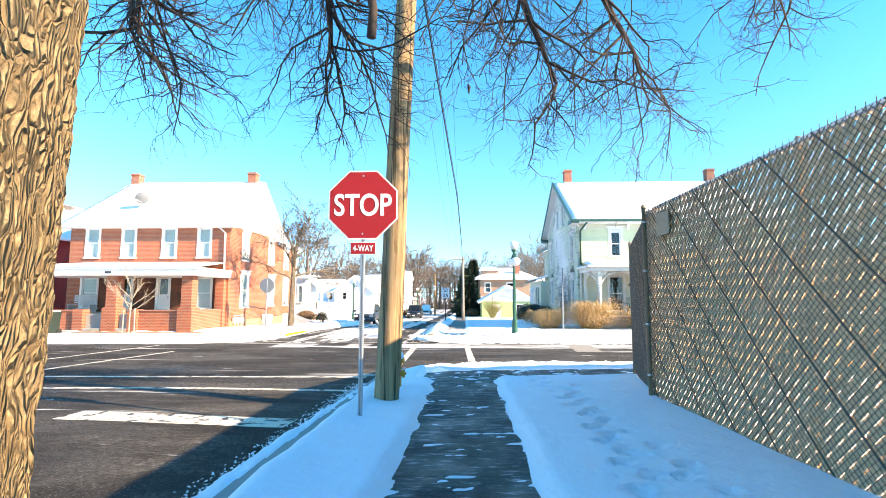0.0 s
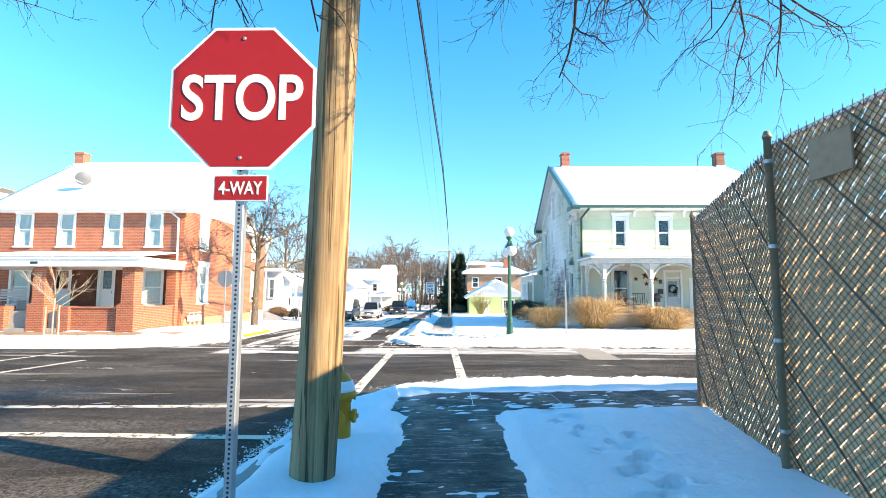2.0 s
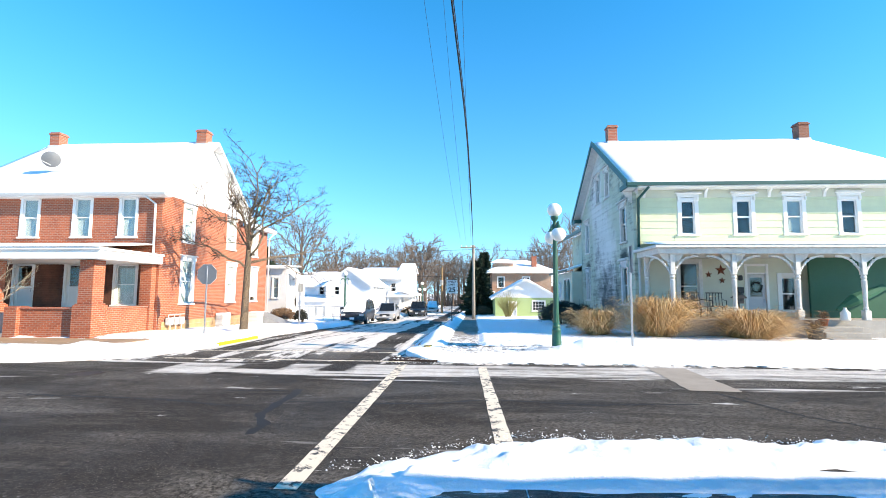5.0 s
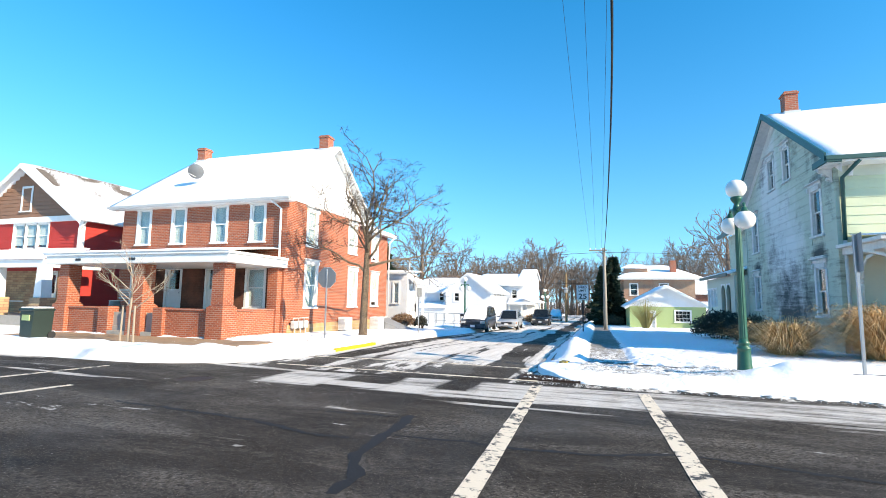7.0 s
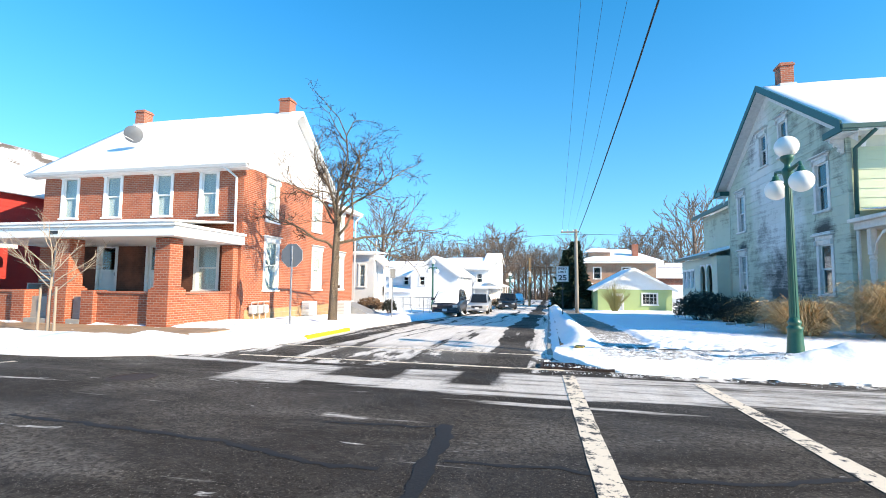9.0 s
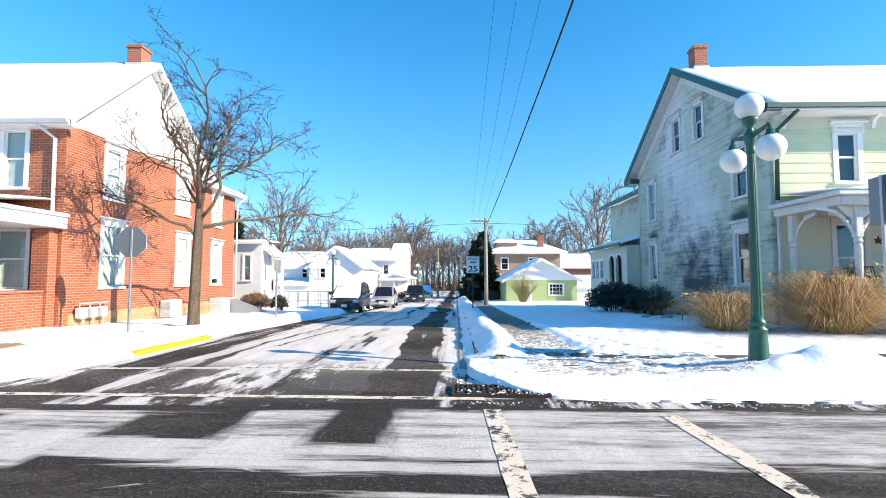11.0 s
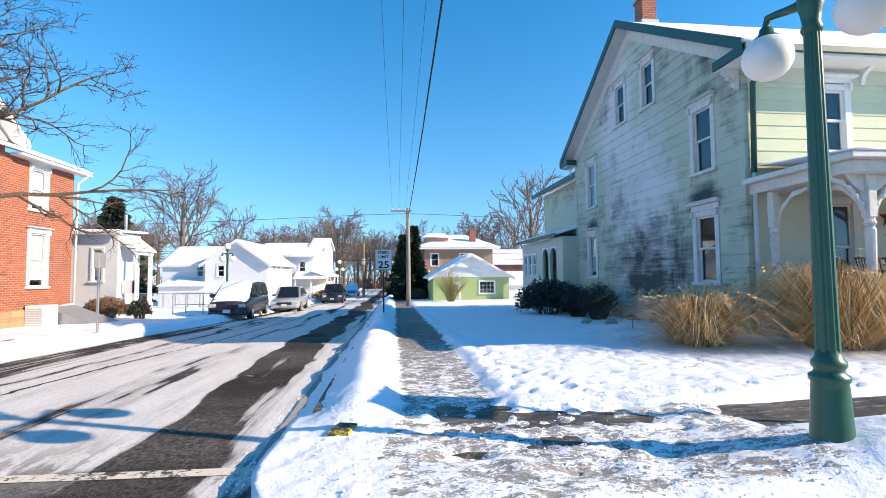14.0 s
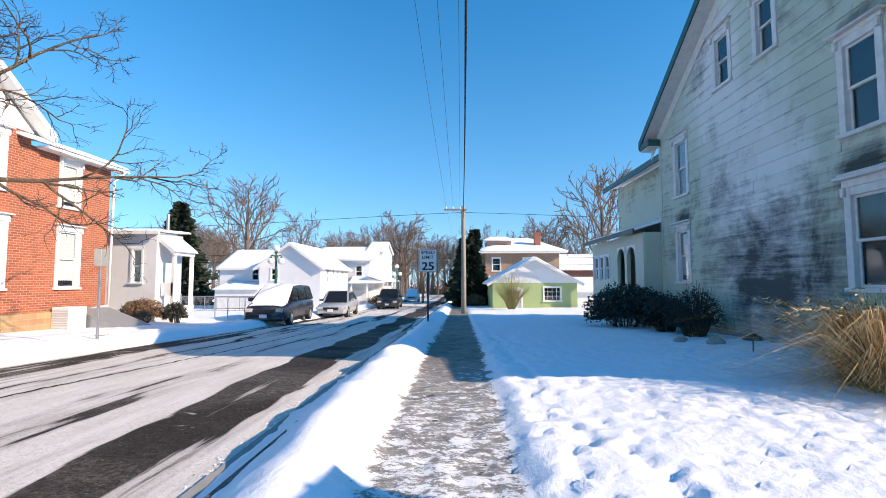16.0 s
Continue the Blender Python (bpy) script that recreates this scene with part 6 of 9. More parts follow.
    for ya in (Y0 - ov, Y1 + ov):
        a, b = Vector((0, ya, ze)), Vector((0, YR, ZR + 0.12))
        for xo, z0, z1 in ((X0 - 0.46, -0.08, 0.17),):
            i = len(rk.v)
            for x in (xo, xo + 0.05):
                rk.v += [(x, a.y, a.z + z0), (x, b.y, b.z + z0), (x, b.y, b.z + z1), (x, a.y, a.z + z1)]
            rk.f += [(i, i + 1, i + 2, i + 3), (i + 4, i + 5, i + 6, i + 7), (i, i + 1, i + 5, i + 4), (i + 3, i + 2, i + 6, i + 7), (i, i + 3, i + 7, i + 4), (i + 1, i + 2, i + 6, i + 5)]
    part("rake_board", rk, trim_green, h, "dark green barge board")
    sf = Mesh()
    for ya in (Y0 - ov, Y1 + ov):
        sf.poly([(X0 - 0.42, ya, ze - 0.09), (X0 - 0.42, YR, ZR + 0.03), (X0, YR, ZR + 0.03), (X0, ya, ze - 0.09)])
        sf.poly([(X0 - 0.04, ya, ze - 0.45), (X0 - 0.04, YR, ZR - 0.33), (X0 - 0.04, YR, ZR + 0.02), (X0 - 0.04, ya, ze - 0.09)])
    part("gable_soffit", sf, trim_worn, h)
    # boxed eave return at the gable's foot
    for ya, yb in ((Y0 - ov, Y0 + 0.3), (Y1 - 0.1, Y1 + ov)):
        part("eave_return", Mesh().box(X0 - 0.44, X0 - 0.04, ya - 0.05, yb, ze - 0.13, ze + 0.07, 0.01), trim_green, h)
        part("soffit", Mesh().box(X0 - 0.40, X0 - 0.04, ya, yb - 0.02, ze - 0.17, ze - 0.132, 0.006), trim_worn, h)
    bk = Mesh().prism([(0.0, 0.0), (0.05, 0.02), (0.09, 0.16), (0.2, 0.26), (0.34, 0.34), (0.34, 0.42), (0.0, 0.42)], "y", Y0 + 0.02, Y0 + 0.13)
    bk.ball((0.1, Y0 + 0.075, 0.1), 0.06, 10).ball((0.22, Y0 + 0.075, 0.24), 0.05, 10)
    bk.v = [(X0 - 0.04 - a, b, ze - 0.59 + c) for a, b, c in bk.v]
    part("bracket", bk, trim_worn, h, "carved worn white corner bracket")
    for x in (6.6, 8.95, 11.35, 13.4):
        bk = Mesh().prism([(-0.0, 5.1), (0.05, 5.1), (0.12, 5.3), (0.3, 5.42), (0.42, 5.45), (0.42, 5.6), (0.0, 5.6)], "x", x - 0.05, x + 0.05)
        bk.v = [(a, Y0 - b, c - 0.05) for a, b, c in bk.v]
        part("bracket", bk, trim_white, h, "carved white eave bracket")
    pipe("downpipe", [(X0 + 0.4, Y0 - ov, ze - 0.1), (X0 + 0.15, Y0 - 0.12, ze - 0.5), (X0 + 0.12, Y0 - 0.1, 3.1)], 0.055, trim_green, h, "dark green downpipe")
    pipe("downpipe", [(X0 + 0.12, Y0 - 0.1, 3.1), (X0 + 0.12, Y0 - 0.1, -0.3)], 0.05, trim_worn, h)
    chimney(h, 6.75, YR, 8.5, 9.62, 0.46)
    chimney(h, 15.8, YR, 8.5, 9.6, 0.48, dark_brick)
    # porch
    PY = 24.3
    part("porch_floor", Mesh().box(X0 + 0.1, X1, PY - 0.15, Y0, -0.5, 0.42, 0.01), concrete, h, "pale porch floor")
    part("porch_roof", Mesh().box(X0 + 0.05, X1, PY - 0.25, Y0 - 0.01, 2.66, 2.86, 0.012).box(X0 - 0.1, X1, PY - 0.4, Y0 - 0.01, 2.86, 2.97, 0.015), trim_worn, h, "white porch cornice")
    roof_slab([(X0 - 0.12, PY - 0.42, 2.97), (X1, PY - 0.42, 2.97)], [(X0 + 0.25, Y0 - 0.05, 3.25), (X1, Y0 - 0.05, 3.25)], 0.02, roof_snow, h, "snow_cover", puff=0.05)
    posts = [(6.78, PY), (6.5, Y0 - 0.35), (8.85, PY), (10.95, PY), (13.1, PY)]
    for x, y in posts:
        m = Mesh().box(x - 0.1, x + 0.1, y - 0.1, y + 0.1, 0.42, 0.75, 0.015)
        m.lathe([(0.07, 0.75), (0.085, 0.8), (0.06, 0.86), (0.075, 1.4), (0.085, 1.75), (0.06, 1.8), (0.095, 1.86), (0.07, 1.92), (0.08, 1.95)], 12, (x, y, 0))
        m.box(x - 0.08, x + 0.08, y - 0.08, y + 0.08, 1.95, 2.66, 0.012)
        p = part("porch_post", m, trim_worn, h, "turned white porch post")
        for s in (-1, 1):
            if y > PY:
                continue
            br = Mesh()
            arc = [(0.08, 1.95), (0.14, 2.1), (0.26, 2.3), (0.44, 2.46), (0.66, 2.54), (0.9, 2.57), (0.9, 2.66), (0.08, 2.66)]
            n = 8
            for i in range(5):
                (ua, za), (ub, zb) = arc[i], arc[i + 1]
                br.prism([(x + s * ua, za), (x + s * ub, zb), (x + s * ub, zb + 0.06), (x + s * ua, za + 0.1)], "y", y - 0.025, y + 0.025)
            br.prism([(x + s * 0.08, 2.35), (x + s * 0.3, 2.5), (x + s * 0.42, 2.66), (x + s * 0.08, 2.66)], "y", y - 0.02, y + 0.02)
            for k in range(3):
                br.ball((x + s * (0.14 + 0.11 * k), y, 2.18 + 0.13 * k), 0.05, 8)
            part("bracket", br, trim_worn, p, "scrolled white porch bracket")
        br = Mesh()
        if x < 7:
            for i, (ua, za, ub, zb) in enumerate(((0.08, 1.95, 0.2, 2.25), (0.2, 2.25, 0.45, 2.48), (0.45, 2.48, 0.8, 2.56))):
                yy = y + (ua if y == PY else -ua)
                y2 = y + (ub if y == PY else -ub)
                br.prism([(yy, za), (y2, zb), (y2, zb + 0.07), (yy, za + 0.1)], "x", x - 0.02, x + 0.02)
            part("bracket", br, trim_worn, p)
    # the green partition beside the neighbour's half
    part("partition", Mesh().box(12.42, 17.5, Y0 - 0.4, Y0 - 0.3, 0.4, 2.66), plain("deep_green_paint", (0.012, 0.10, 0.05), 0.5), h, "deep green porch partition")
    # rear wing with an arched porch
    wl = [(36.2, 36.8, 3.3, 4.7)]
    fw2 = wall_frame(7.0, 0, "W")
    wall(h, fw2, Y1, 42.0, Z0 - 0.4, 5.2, wl, green_side)
    sash_window(h, fw2, *wl[0], frame_mat=trim_worn, hood=0.12)
    roof_slab([(6.5, Y1, 5.2), (6.5, 42.4, 5.2)], [(11, Y1, 6.4), (11, 42.4, 6.4)], 0.08, roof_snow, h, puff=0.07)
    part("eave_board", Mesh().box(6.42, 6.5, Y1, 42.4, 5.08, 5.3, 0.01), trim_green, h)
    holes = [(36.2, 37.0, 0.6, 2.15), (37.25, 38.05, 0.6, 2.15), (39.0, 39.6, 1.0, 2.0), (39.75, 40.35, 1.0, 2.0), (40.5, 41.1, 1.0, 2.0)]
    fp = wall_frame(5.6, 0, "W")
    wall(h, fp, Y1 + 0.05, 41.4, Z0 - 0.4, 2.55, holes, porch_wall, thick=0.12)
    for q in holes[2:]:
        sash_window(h, fp, *q, frame_mat=trim_white, cas=0.05, sill=False)
    for q in holes[:2]:
        m = Mesh()
        c = (q[0] + q[1]) / 2
        for k in range(8):
            a0, a1 = math.pi * k / 8, math.pi * (k + 1) / 8
            r = 0.4
            m.poly([(c - r * math.cos(a0), 0.005, 1.75 + r * math.sin(a0)), (c - r * math.cos(a1), 0.005, 1.75 + r * math.sin(a1)), (c - r * math.cos(a1), 0.005, 2.2), (c - r * math.cos(a0), 0.005, 2.2)])
        part("arch", m.moved(fp), trim_white, h)
        part("dark_recess", Mesh().box(q[0], q[1], -0.9, -0.85, 0.0, 2.2).moved(fp), curtain_grey, h)
    wall(h, wall_frame(0, 41.4, "N"), 5.6, 7.0, Z0 - 0.4, 2.55, [], porch_wall, thick=0.12)
    wall(h, wall_frame(0, Y1 + 0.06, "S"), 5.6, 6.2, Z0 - 0.4, 2.55, [], porch_wall, thick=0.12)
    roof_slab([(5.3, Y1, 2.6), (5.3, 41.7, 2.6)], [(7.0, Y1, 3.1), (7.0, 41.7, 3.1)], 0.06, roof_snow, h, puff=0.05)
    part("eave_board", Mesh().box(5.24, 5.3, Y1, 41.7, 2.52, 2.68, 0.01), trim_green, h)
    return h


green_house()


# ---- trees ----
class Tree:
    """Grows branches into a mesh of limbs and one of twigs."""

    def __init__(self, seed):
        self.r = random.Random(seed)
        self.limbs, self.twigs = Mesh(), Mesh()

    def grow(self, p, d, ln, r, level, droop=0.0, kids=6, spread=0.9, wiggle=0.16, shrink=0.62, kink=5, min_r=0.003, start=0.25):
        rnd = self.r
        p, d = Vector(p), Vector(d).normalized()
        pts, rr, dirs = [p.copy()], [r], [d.copy()]
        n = kink if level > 0 else max(3, kink - 2)
        for i in range(n):
            d = (d + Vector((rnd.gauss(0, wiggle), rnd.gauss(0, wiggle), rnd.gauss(0, wiggle) + droop / n))).normalized()
            p = p + d * (ln / n)
            pts.append(p.copy())
            dirs.append(d.copy())
            rr.append(max(r * (1 - 0.75 * (i + 1) / n), min_r * 0.6))
        big = r > 0.014
        (self.limbs if big else self.twigs).tube(pts, rr, 8 if r > 0.05 else 5 if big else 3, big)
        if level <= 0:
            return
        for k in range(kids):
            t = start + (1 - start) * (k + rnd.random()) / kids
            i = min(int(t * n), n - 1)
            f = t * n - i
            q = pts[i].lerp(pts[i + 1], f)
            dd = dirs[i]
            side = dd.orthogonal().normalized()
            side.rotate(Matrix.Rotation(rnd.uniform(0, 6.283), 3, dd))
            nd = (dd * (1.05 - 0.35 * rnd.random()) + side * spread * rnd.uniform(0.6, 1.1)).normalized()
            rad = max(min(rr[i] * 0.75, r * 0.55 * (1.1 - 0.45 * t)), min_r)
            self.grow(q, nd, ln * shrink * rnd.uniform(0.6, 1.1) * (1.15 - 0.45 * t), rad, level - 1, droop, max(3, kids - 1), spread, wiggle * 1.1, shrink, kink, min_r, 0.15)


def make_tree(name, at, seed, trunk, limbs, label, mat_limb, mat_twig, grow_args, category="tree", group=""):
    """trunk: points and radii; limbs: (start, direction, length, radius, level)."""
    T = Tree(seed)
    th = thing(name, at, label, category, group)
    o = Vector(at)
    part("trunk", Mesh().tube([o + Vector(p) for p, r in trunk], [r for p, r in trunk], 20), mat_limb, th, "", True)
    for s, d, ln, r, lv in limbs:
        T.grow(o + Vector(s), d, ln, r, lv, **grow_args)
    part("branchwork", T.limbs, mat_limb, th, "", True)
    tw = part("crown", T.twigs, mat_twig, th, "bare fine twigs")
    return th


# the big maple beside the start, whose boughs hang over the pavement
big = thing("tree", (-1.42, 1.0, -0.2), "big old maple with furrowed sunlit bark and bare drooping boughs", "tree")
m = Mesh()
n, rows = 160, 210
for j in range(rows):
    z = -0.3 + j * 0.0246
    flare = 0.20 * math.exp(-(z + 0.3) / 0.35)
    cx, cy = -1.44 + 0.035 * (z - 0.5), 1.0 + 0.02 * z
    for k in range(n):
        a = 2 * math.pi * k / n
        fu = noise.ridged_multi_fractal(Vector((math.cos(a) * 7 + 0.5 * nz(z * 4, 1, a), math.sin(a) * 7, z * 3.2)), 0.7, 2.2, 5, 1.0, 2.0)
        r = 0.355 + flare * (1 + 0.35 * math.sin(a * 5 + 1)) - 0.02 * (z / 5) + 0.014 * (fu - 1.0) + 0.008 * nz(math.cos(a) * 14, math.sin(a) * 14, z * 6) + 0.02 * nz(math.cos(a) * 1.5, math.sin(a) * 1.5, z)
        m.v.append((cx + r * math.cos(a), cy + r * math.sin(a), z))
for j in range(rows - 1):
    for k in range(n):
        a, b = j * n + k, j * n + (k + 1) % n
        m.f.append((a, b, b + n, a + n))
part("trunk", m, bark_big, big, "deeply furrowed yellowish bark", True)
T = Tree(21)
fork = Vector((-1.30, 1.1, 4.6))
bough = [((0.4, 3.6, 6.6), (1.6, 6.0, 6.0), (2.9, 7.6, 5.1)), ((-0.4, 3.4, 6.4), (0.4, 5.2, 5.6), (1.4, 7.0, 4.6)), ((-1.2, 3.2, 6.2), (-1.5, 4.6, 5.5), (-1.7, 5.8, 4.6)), ((-2.4, 2.8, 6.1), (-3.4, 4.4, 5.6), (-4.4, 5.8, 4.9)), ((1.0, 2.4, 6.8), (3.0, 4.4, 6.7), (4.6, 6.4, 6.0)), ((-2.8, 1.6, 6.0), (-5.0, 2.4, 6.4), (-7.0, 3.6, 6.0)), ((-1.4, 0.2, 7.0), (-1.0, -2.0, 9.0), (-0.8, -4.0, 9.5)), ((-1.0, 1.4, 7.5), (-0.8, 2.2, 9.5), (-0.4, 3.0, 11.0))]
for bi, tri in enumerate(bough):
    line = [fork] + [Vector(q) for q in tri]
    v = [line[0] * 2 - line[1]] + line + [line[-1] * 2 - line[-2]]
    pts = []
    for i in range(1, len(v) - 2):
        for k in range(6):
            t = k / 6
            p0, p1, p2, p3 = v[i - 1], v[i], v[i + 1], v[i + 2]
            pts.append(0.5 * (2 * p1 + (p2 - p0) * t + (2 * p0 - 5 * p1 + 4 * p2 - p3) * t * t + (3 * p1 - p0 - 3 * p2 + p3) * t ** 3))
    pts.append(v[-2])
    pts = [p + Vector((0.05 * nz(p.y * 2, bi), 0, 0.06 * nz(p.x * 2 + bi, p.y * 2))) for p in pts]
    T.limbs.tube(pts, [0.15 - 0.125 * i / (len(pts) - 1) for i in range(len(pts))], 10)
    if bi >= 6:
        continue
    for i in range(5, len(pts)):
        for rep in range(3 if i > 8 else 2):
            d = Vector((T.r.gauss(0, 0.75), T.r.uniform(0.0, 0.9), T.r.uniform(-0.9, 0.05)))
            T.grow(pts[i], d, T.r.uniform(1.1, 2.1), 0.017 * T.r.uniform(0.6, 1.6), 2, -0.25, 7, 1.15, 0.26, 0.55, 6, 0.003, 0.1)
# a sawn-off stub
T.limbs.tube([(-0.95, 4.5, 5.4), (-1.0, 4.55, 4.7), (-0.93, 4.6, 4.35), (-0.95, 4.62, 4.05)], [0.06, 0.055, 0.045, 0.05], 10)
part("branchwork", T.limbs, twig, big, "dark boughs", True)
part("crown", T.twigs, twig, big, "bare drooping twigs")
leaf = Mesh().tube([(0.05, 5.5, 4.2), (0.05, 5.5, 3.95), (0.06, 5.5, 3.9), (0.06, 5.51, 3.82)], [0.002, 0.002, 0.022, 0.006], 6)
part("dead_leaf", leaf, twig, big, "curled dead leaf")

# the street tree by the brick house
ARGS = dict(droop=0.15, kids=8, spread=0.9, wiggle=0.2, shrink=0.5, kink=7, min_r=0.0068)
trunk = [((0, 0, -0.3), 0.24), ((0, 0, 0.1), 0.17), ((0.02, 0, 1.2), 0.15), ((0.06, 0.0, 2.6), 0.135), ((0.08, 0, 3.4), 0.11), ((0.0, 0.05, 4.6), 0.07)]
limbs = [((0.06, 0, 2.6), (-0.7, -0.2, 0.95), 3.3, 0.06, 3), ((0.08, 0, 2.9), (1.0, 0.1, 0.95), 4.6, 0.065, 3), ((0.08, 0, 3.3), (0.3, 0.5, 1), 3.7, 0.065, 3), ((0.05, 0.02, 3.9), (-0.3, -0.3, 1), 3.4, 0.065, 3), ((0.08, 0, 3.4), (0.62, -0.3, 1), 4.9, 0.065, 3), ((0.07, 0, 2.9), (-0.5, 0.6, 0.8), 3.4, 0.055, 3), ((0.07, 0, 3.1), (0.95, -0.2, 0.95), 4.4, 0.055, 3), ((0.05, 0, 3.9), (0.7, 0.3, 1), 3.8, 0.055, 3), ((0.0, 0.05, 4.5), (0.15, 0.1, 1), 2.7, 0.06, 3), ((0.05, 0, 3.6), (-0.7, 0.1, 0.9), 3.4, 0.05, 3)]
street_tree = make_tree("tree", (-10.1, 27.5, -0.35), 5, trunk, limbs, "bare street tree with forking limbs before the brick wall", bark_grey, twig, ARGS)
# its crown is broad and rather low
for ob in street_tree.children:
    if not ob.name.startswith("trunk"):
        for v in ob.data.vertices:
            up = v.co.z - 3.0
            if up > 0:
                v.co.z = 3.0 + up * 0.93 if up < 3.6 else 3.0 + 3.35 + (up - 3.6) * 0.6
# the young staked tree
ARGS2 = dict(droop=0.05, kids=5, spread=0.6, wiggle=0.1, shrink=0.55, kink=4, min_r=0.004)
pale_bark = plain("pale_bark", (0.36, 0.29, 0.22), 0.85, vary=0.3)
trunk = [((0, 0, -0.2), 0.045), ((0, 0, 0.7), 0.035), ((0.02, 0, 1.4), 0.03)]
limbs = [((0.01, 0, 0.9 + 0.1 * k), (math.cos(k * 2.4), math.sin(k * 2.4), 0.9), 1.5 - 0.06 * k, 0.02, 2) for k in range(8)] + [((0.02, 0, 1.4), (0, 0, 1), 1.6, 0.025, 2)]
yt = make_tree("young_tree", (-14.95, 20.8, -0.3), 8, trunk, limbs, "slim young street tree tied between two stakes", pale_bark, pale_bark, ARGS2)
for dx in (-0.28, 0.28):
    solo("tree_stake", Mesh().tube([(-14.95 + dx, 20.75, -0.5), (-14.95 + dx * 0.9, 20.75, 0.85)], [0.035, 0.03], 8), pale_bark, "pale round wooden tree stake", "stake", "tree stakes")

# far bare woods: three grown trees, repeated
far_trees = []
for i in range(3):
    rnd = random.Random(40 + i)
    hgt = 9.0
    trunk = [((0, 0, -1.5), 0.22), ((0.05, 0, 2.0), 0.18), ((0.1, 0.05, 4.0), 0.14), ((0.1, 0.1, 6.0), 0.08)]
    limbs = []
    for k in range(11):
        a = k * 2.4 + i
        z = 2.0 + k * 0.38
        limbs.append(((0.08, 0.05, z), (math.cos(a) * 0.75, math.sin(a) * 0.75, 0.95), 4.2 - 0.18 * k, 0.075 - 0.004 * k, 2 if i else 2))
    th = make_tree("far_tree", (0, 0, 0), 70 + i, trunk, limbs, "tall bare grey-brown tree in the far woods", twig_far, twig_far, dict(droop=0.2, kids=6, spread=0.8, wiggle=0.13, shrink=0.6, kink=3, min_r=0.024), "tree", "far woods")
    far_trees.append(th)
rnd = random.Random(9)
spots = []
for i in range(84):
    x = rnd.uniform(-75, 75)
    y = rnd.uniform(92, 150)
    if -9 < x < 0 and y < 122:
        continue
    spots.append((x, y, rnd.uniform(1.15, 1.65)))
spots += [(-5.2, 124, 1.2), (-2.6, 127, 1.3), (-7.4, 126, 1.25), (-4.0, 133, 1.5), (-9.5, 131, 1.3), (0.6, 130, 1.35), (-24.0, 72, 1.5), (-33, 74, 1.05), (-22, 84, 0.8), (-38, 80, 1.1), (9.3, 52, 1.05), (14, 54, 0.9), (10, 84, 0.9), (16, 88, 0.8), (-13, 88, 0.8), (9.5, 90, 0.75), (-17, 96, 0.8), (20, 70, 0.9), (-44, 70, 1.0), (-46, 55, 1.0), (-40, 45, 0.8), (-36, 62, 0.7), (26, 60, 0.9), (-10, 100, 0.8), (1.5, 98, 0.8)]
for k, (x, y, s) in enumerate(spots):
    z = lerp_table(ROAD_Z, y) - 0.1
    m = pose(x, y, z, 0, 0, rnd.uniform(0, 360)) @ Matrix.Scale(s, 4)
    if k < 3:
        far_trees[k].matrix_basis = m
    else:
        copy_thing(far_trees[k % 3], m)
# a hazy thicket under the woods
thicket = Mesh()
for i in range(3400):
    x, y = (rnd.uniform(-80, 80), rnd.uniform(88, 140)) if i < 3000 else (rnd.uniform(-12, 3), rnd.uniform(123, 136))
    if -9 < x < 0 and y < 122:
        continue
    z = lerp_table(ROAD_Z, y) - 0.2
    h = rnd.uniform(2, 6.0)
    thicket.tube([(x, y, z), (x + rnd.gauss(0, 0.4), y, z + h * 0.5), (x + rnd.gauss(0, 0.9), y, z + h)], [0.06, 0.04, 0.015], 3, False)
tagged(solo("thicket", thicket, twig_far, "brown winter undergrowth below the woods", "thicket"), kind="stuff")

# ---- conifers ----
needle = plain("conifer_needles", (0.028, 0.05, 0.026), 0.85, vary=0.5, scale=3)


def conifer(x, y, z, h, r, seed, label):
    rnd = random.Random(seed)
    th = thing("conifer", (x, y, z), label, "conifer")
    part("trunk", Mesh().tube([(x, y, z - 0.3), (x, y, z + h * 0.95)], [0.16, 0.02], 8), bark_grey, th)
    me = Mesh()
    for i in range(5200):
        t = rnd.random() ** 1.25
        zz = z + h * (0.05 + 0.95 * t)
        rad = r * (1 - t) * (0.55 + 0.45 * math.sin(t * 40) * 0.4 + 0.3 * rnd.random()) + 0.05
        a = rnd.uniform(0, 6.283)
        q = rad * rnd.random() ** 0.4
        c = Vector((x + q * math.cos(a), y + q * math.sin(a), zz - q * 0.25))
        d = Vector((math.cos(a), math.sin(a), rnd.uniform(-0.4, 0.25))).normalized() * rnd.uniform(0.3, 0.75)
        s = d.orthogonal().normalized() * 0.13
        s.rotate(Matrix.Rotation(rnd.uniform(0, 3), 3, d.normalized()))
        me.poly([c - s, c + d * 0.6 + s * 1.3, c + d, c + d * 0.5 - s * 1.3])
    part("crown", me, needle, th, "dark green needles")
    return th


conifer(-24.6, 60, -1.5, 9.2, 4.2, 1, "dark green spruce behind the white cottage")
conifer(0.2, 70, -1.6, 7.0, 2.7, 2, "dark green spruce beside the tan house")
conifer(1.4, 78, -1.6, 8.8, 3.2, 3, "dark green spruce beside the tan house")
conifer(0.6, 60, -1.3, 5.2, 1.9, 4, "ragged dark evergreen behind the pole")

# ---- shrubs and grasses ----
holly = plain("dark_leaf", (0.022, 0.026, 0.018), 0.6, vary=0.5, scale=5)
brown_leaf = plain("russet_twigs", (0.20, 0.12, 0.07), 0.9, vary=0.4, scale=5)
olive = plain("olive_twigs", (0.30, 0.27, 0.10), 0.9, vary=0.35)
snowy_twig = plain("frosted_twigs", (0.62, 0.60, 0.60), 0.9, vary=0.3)


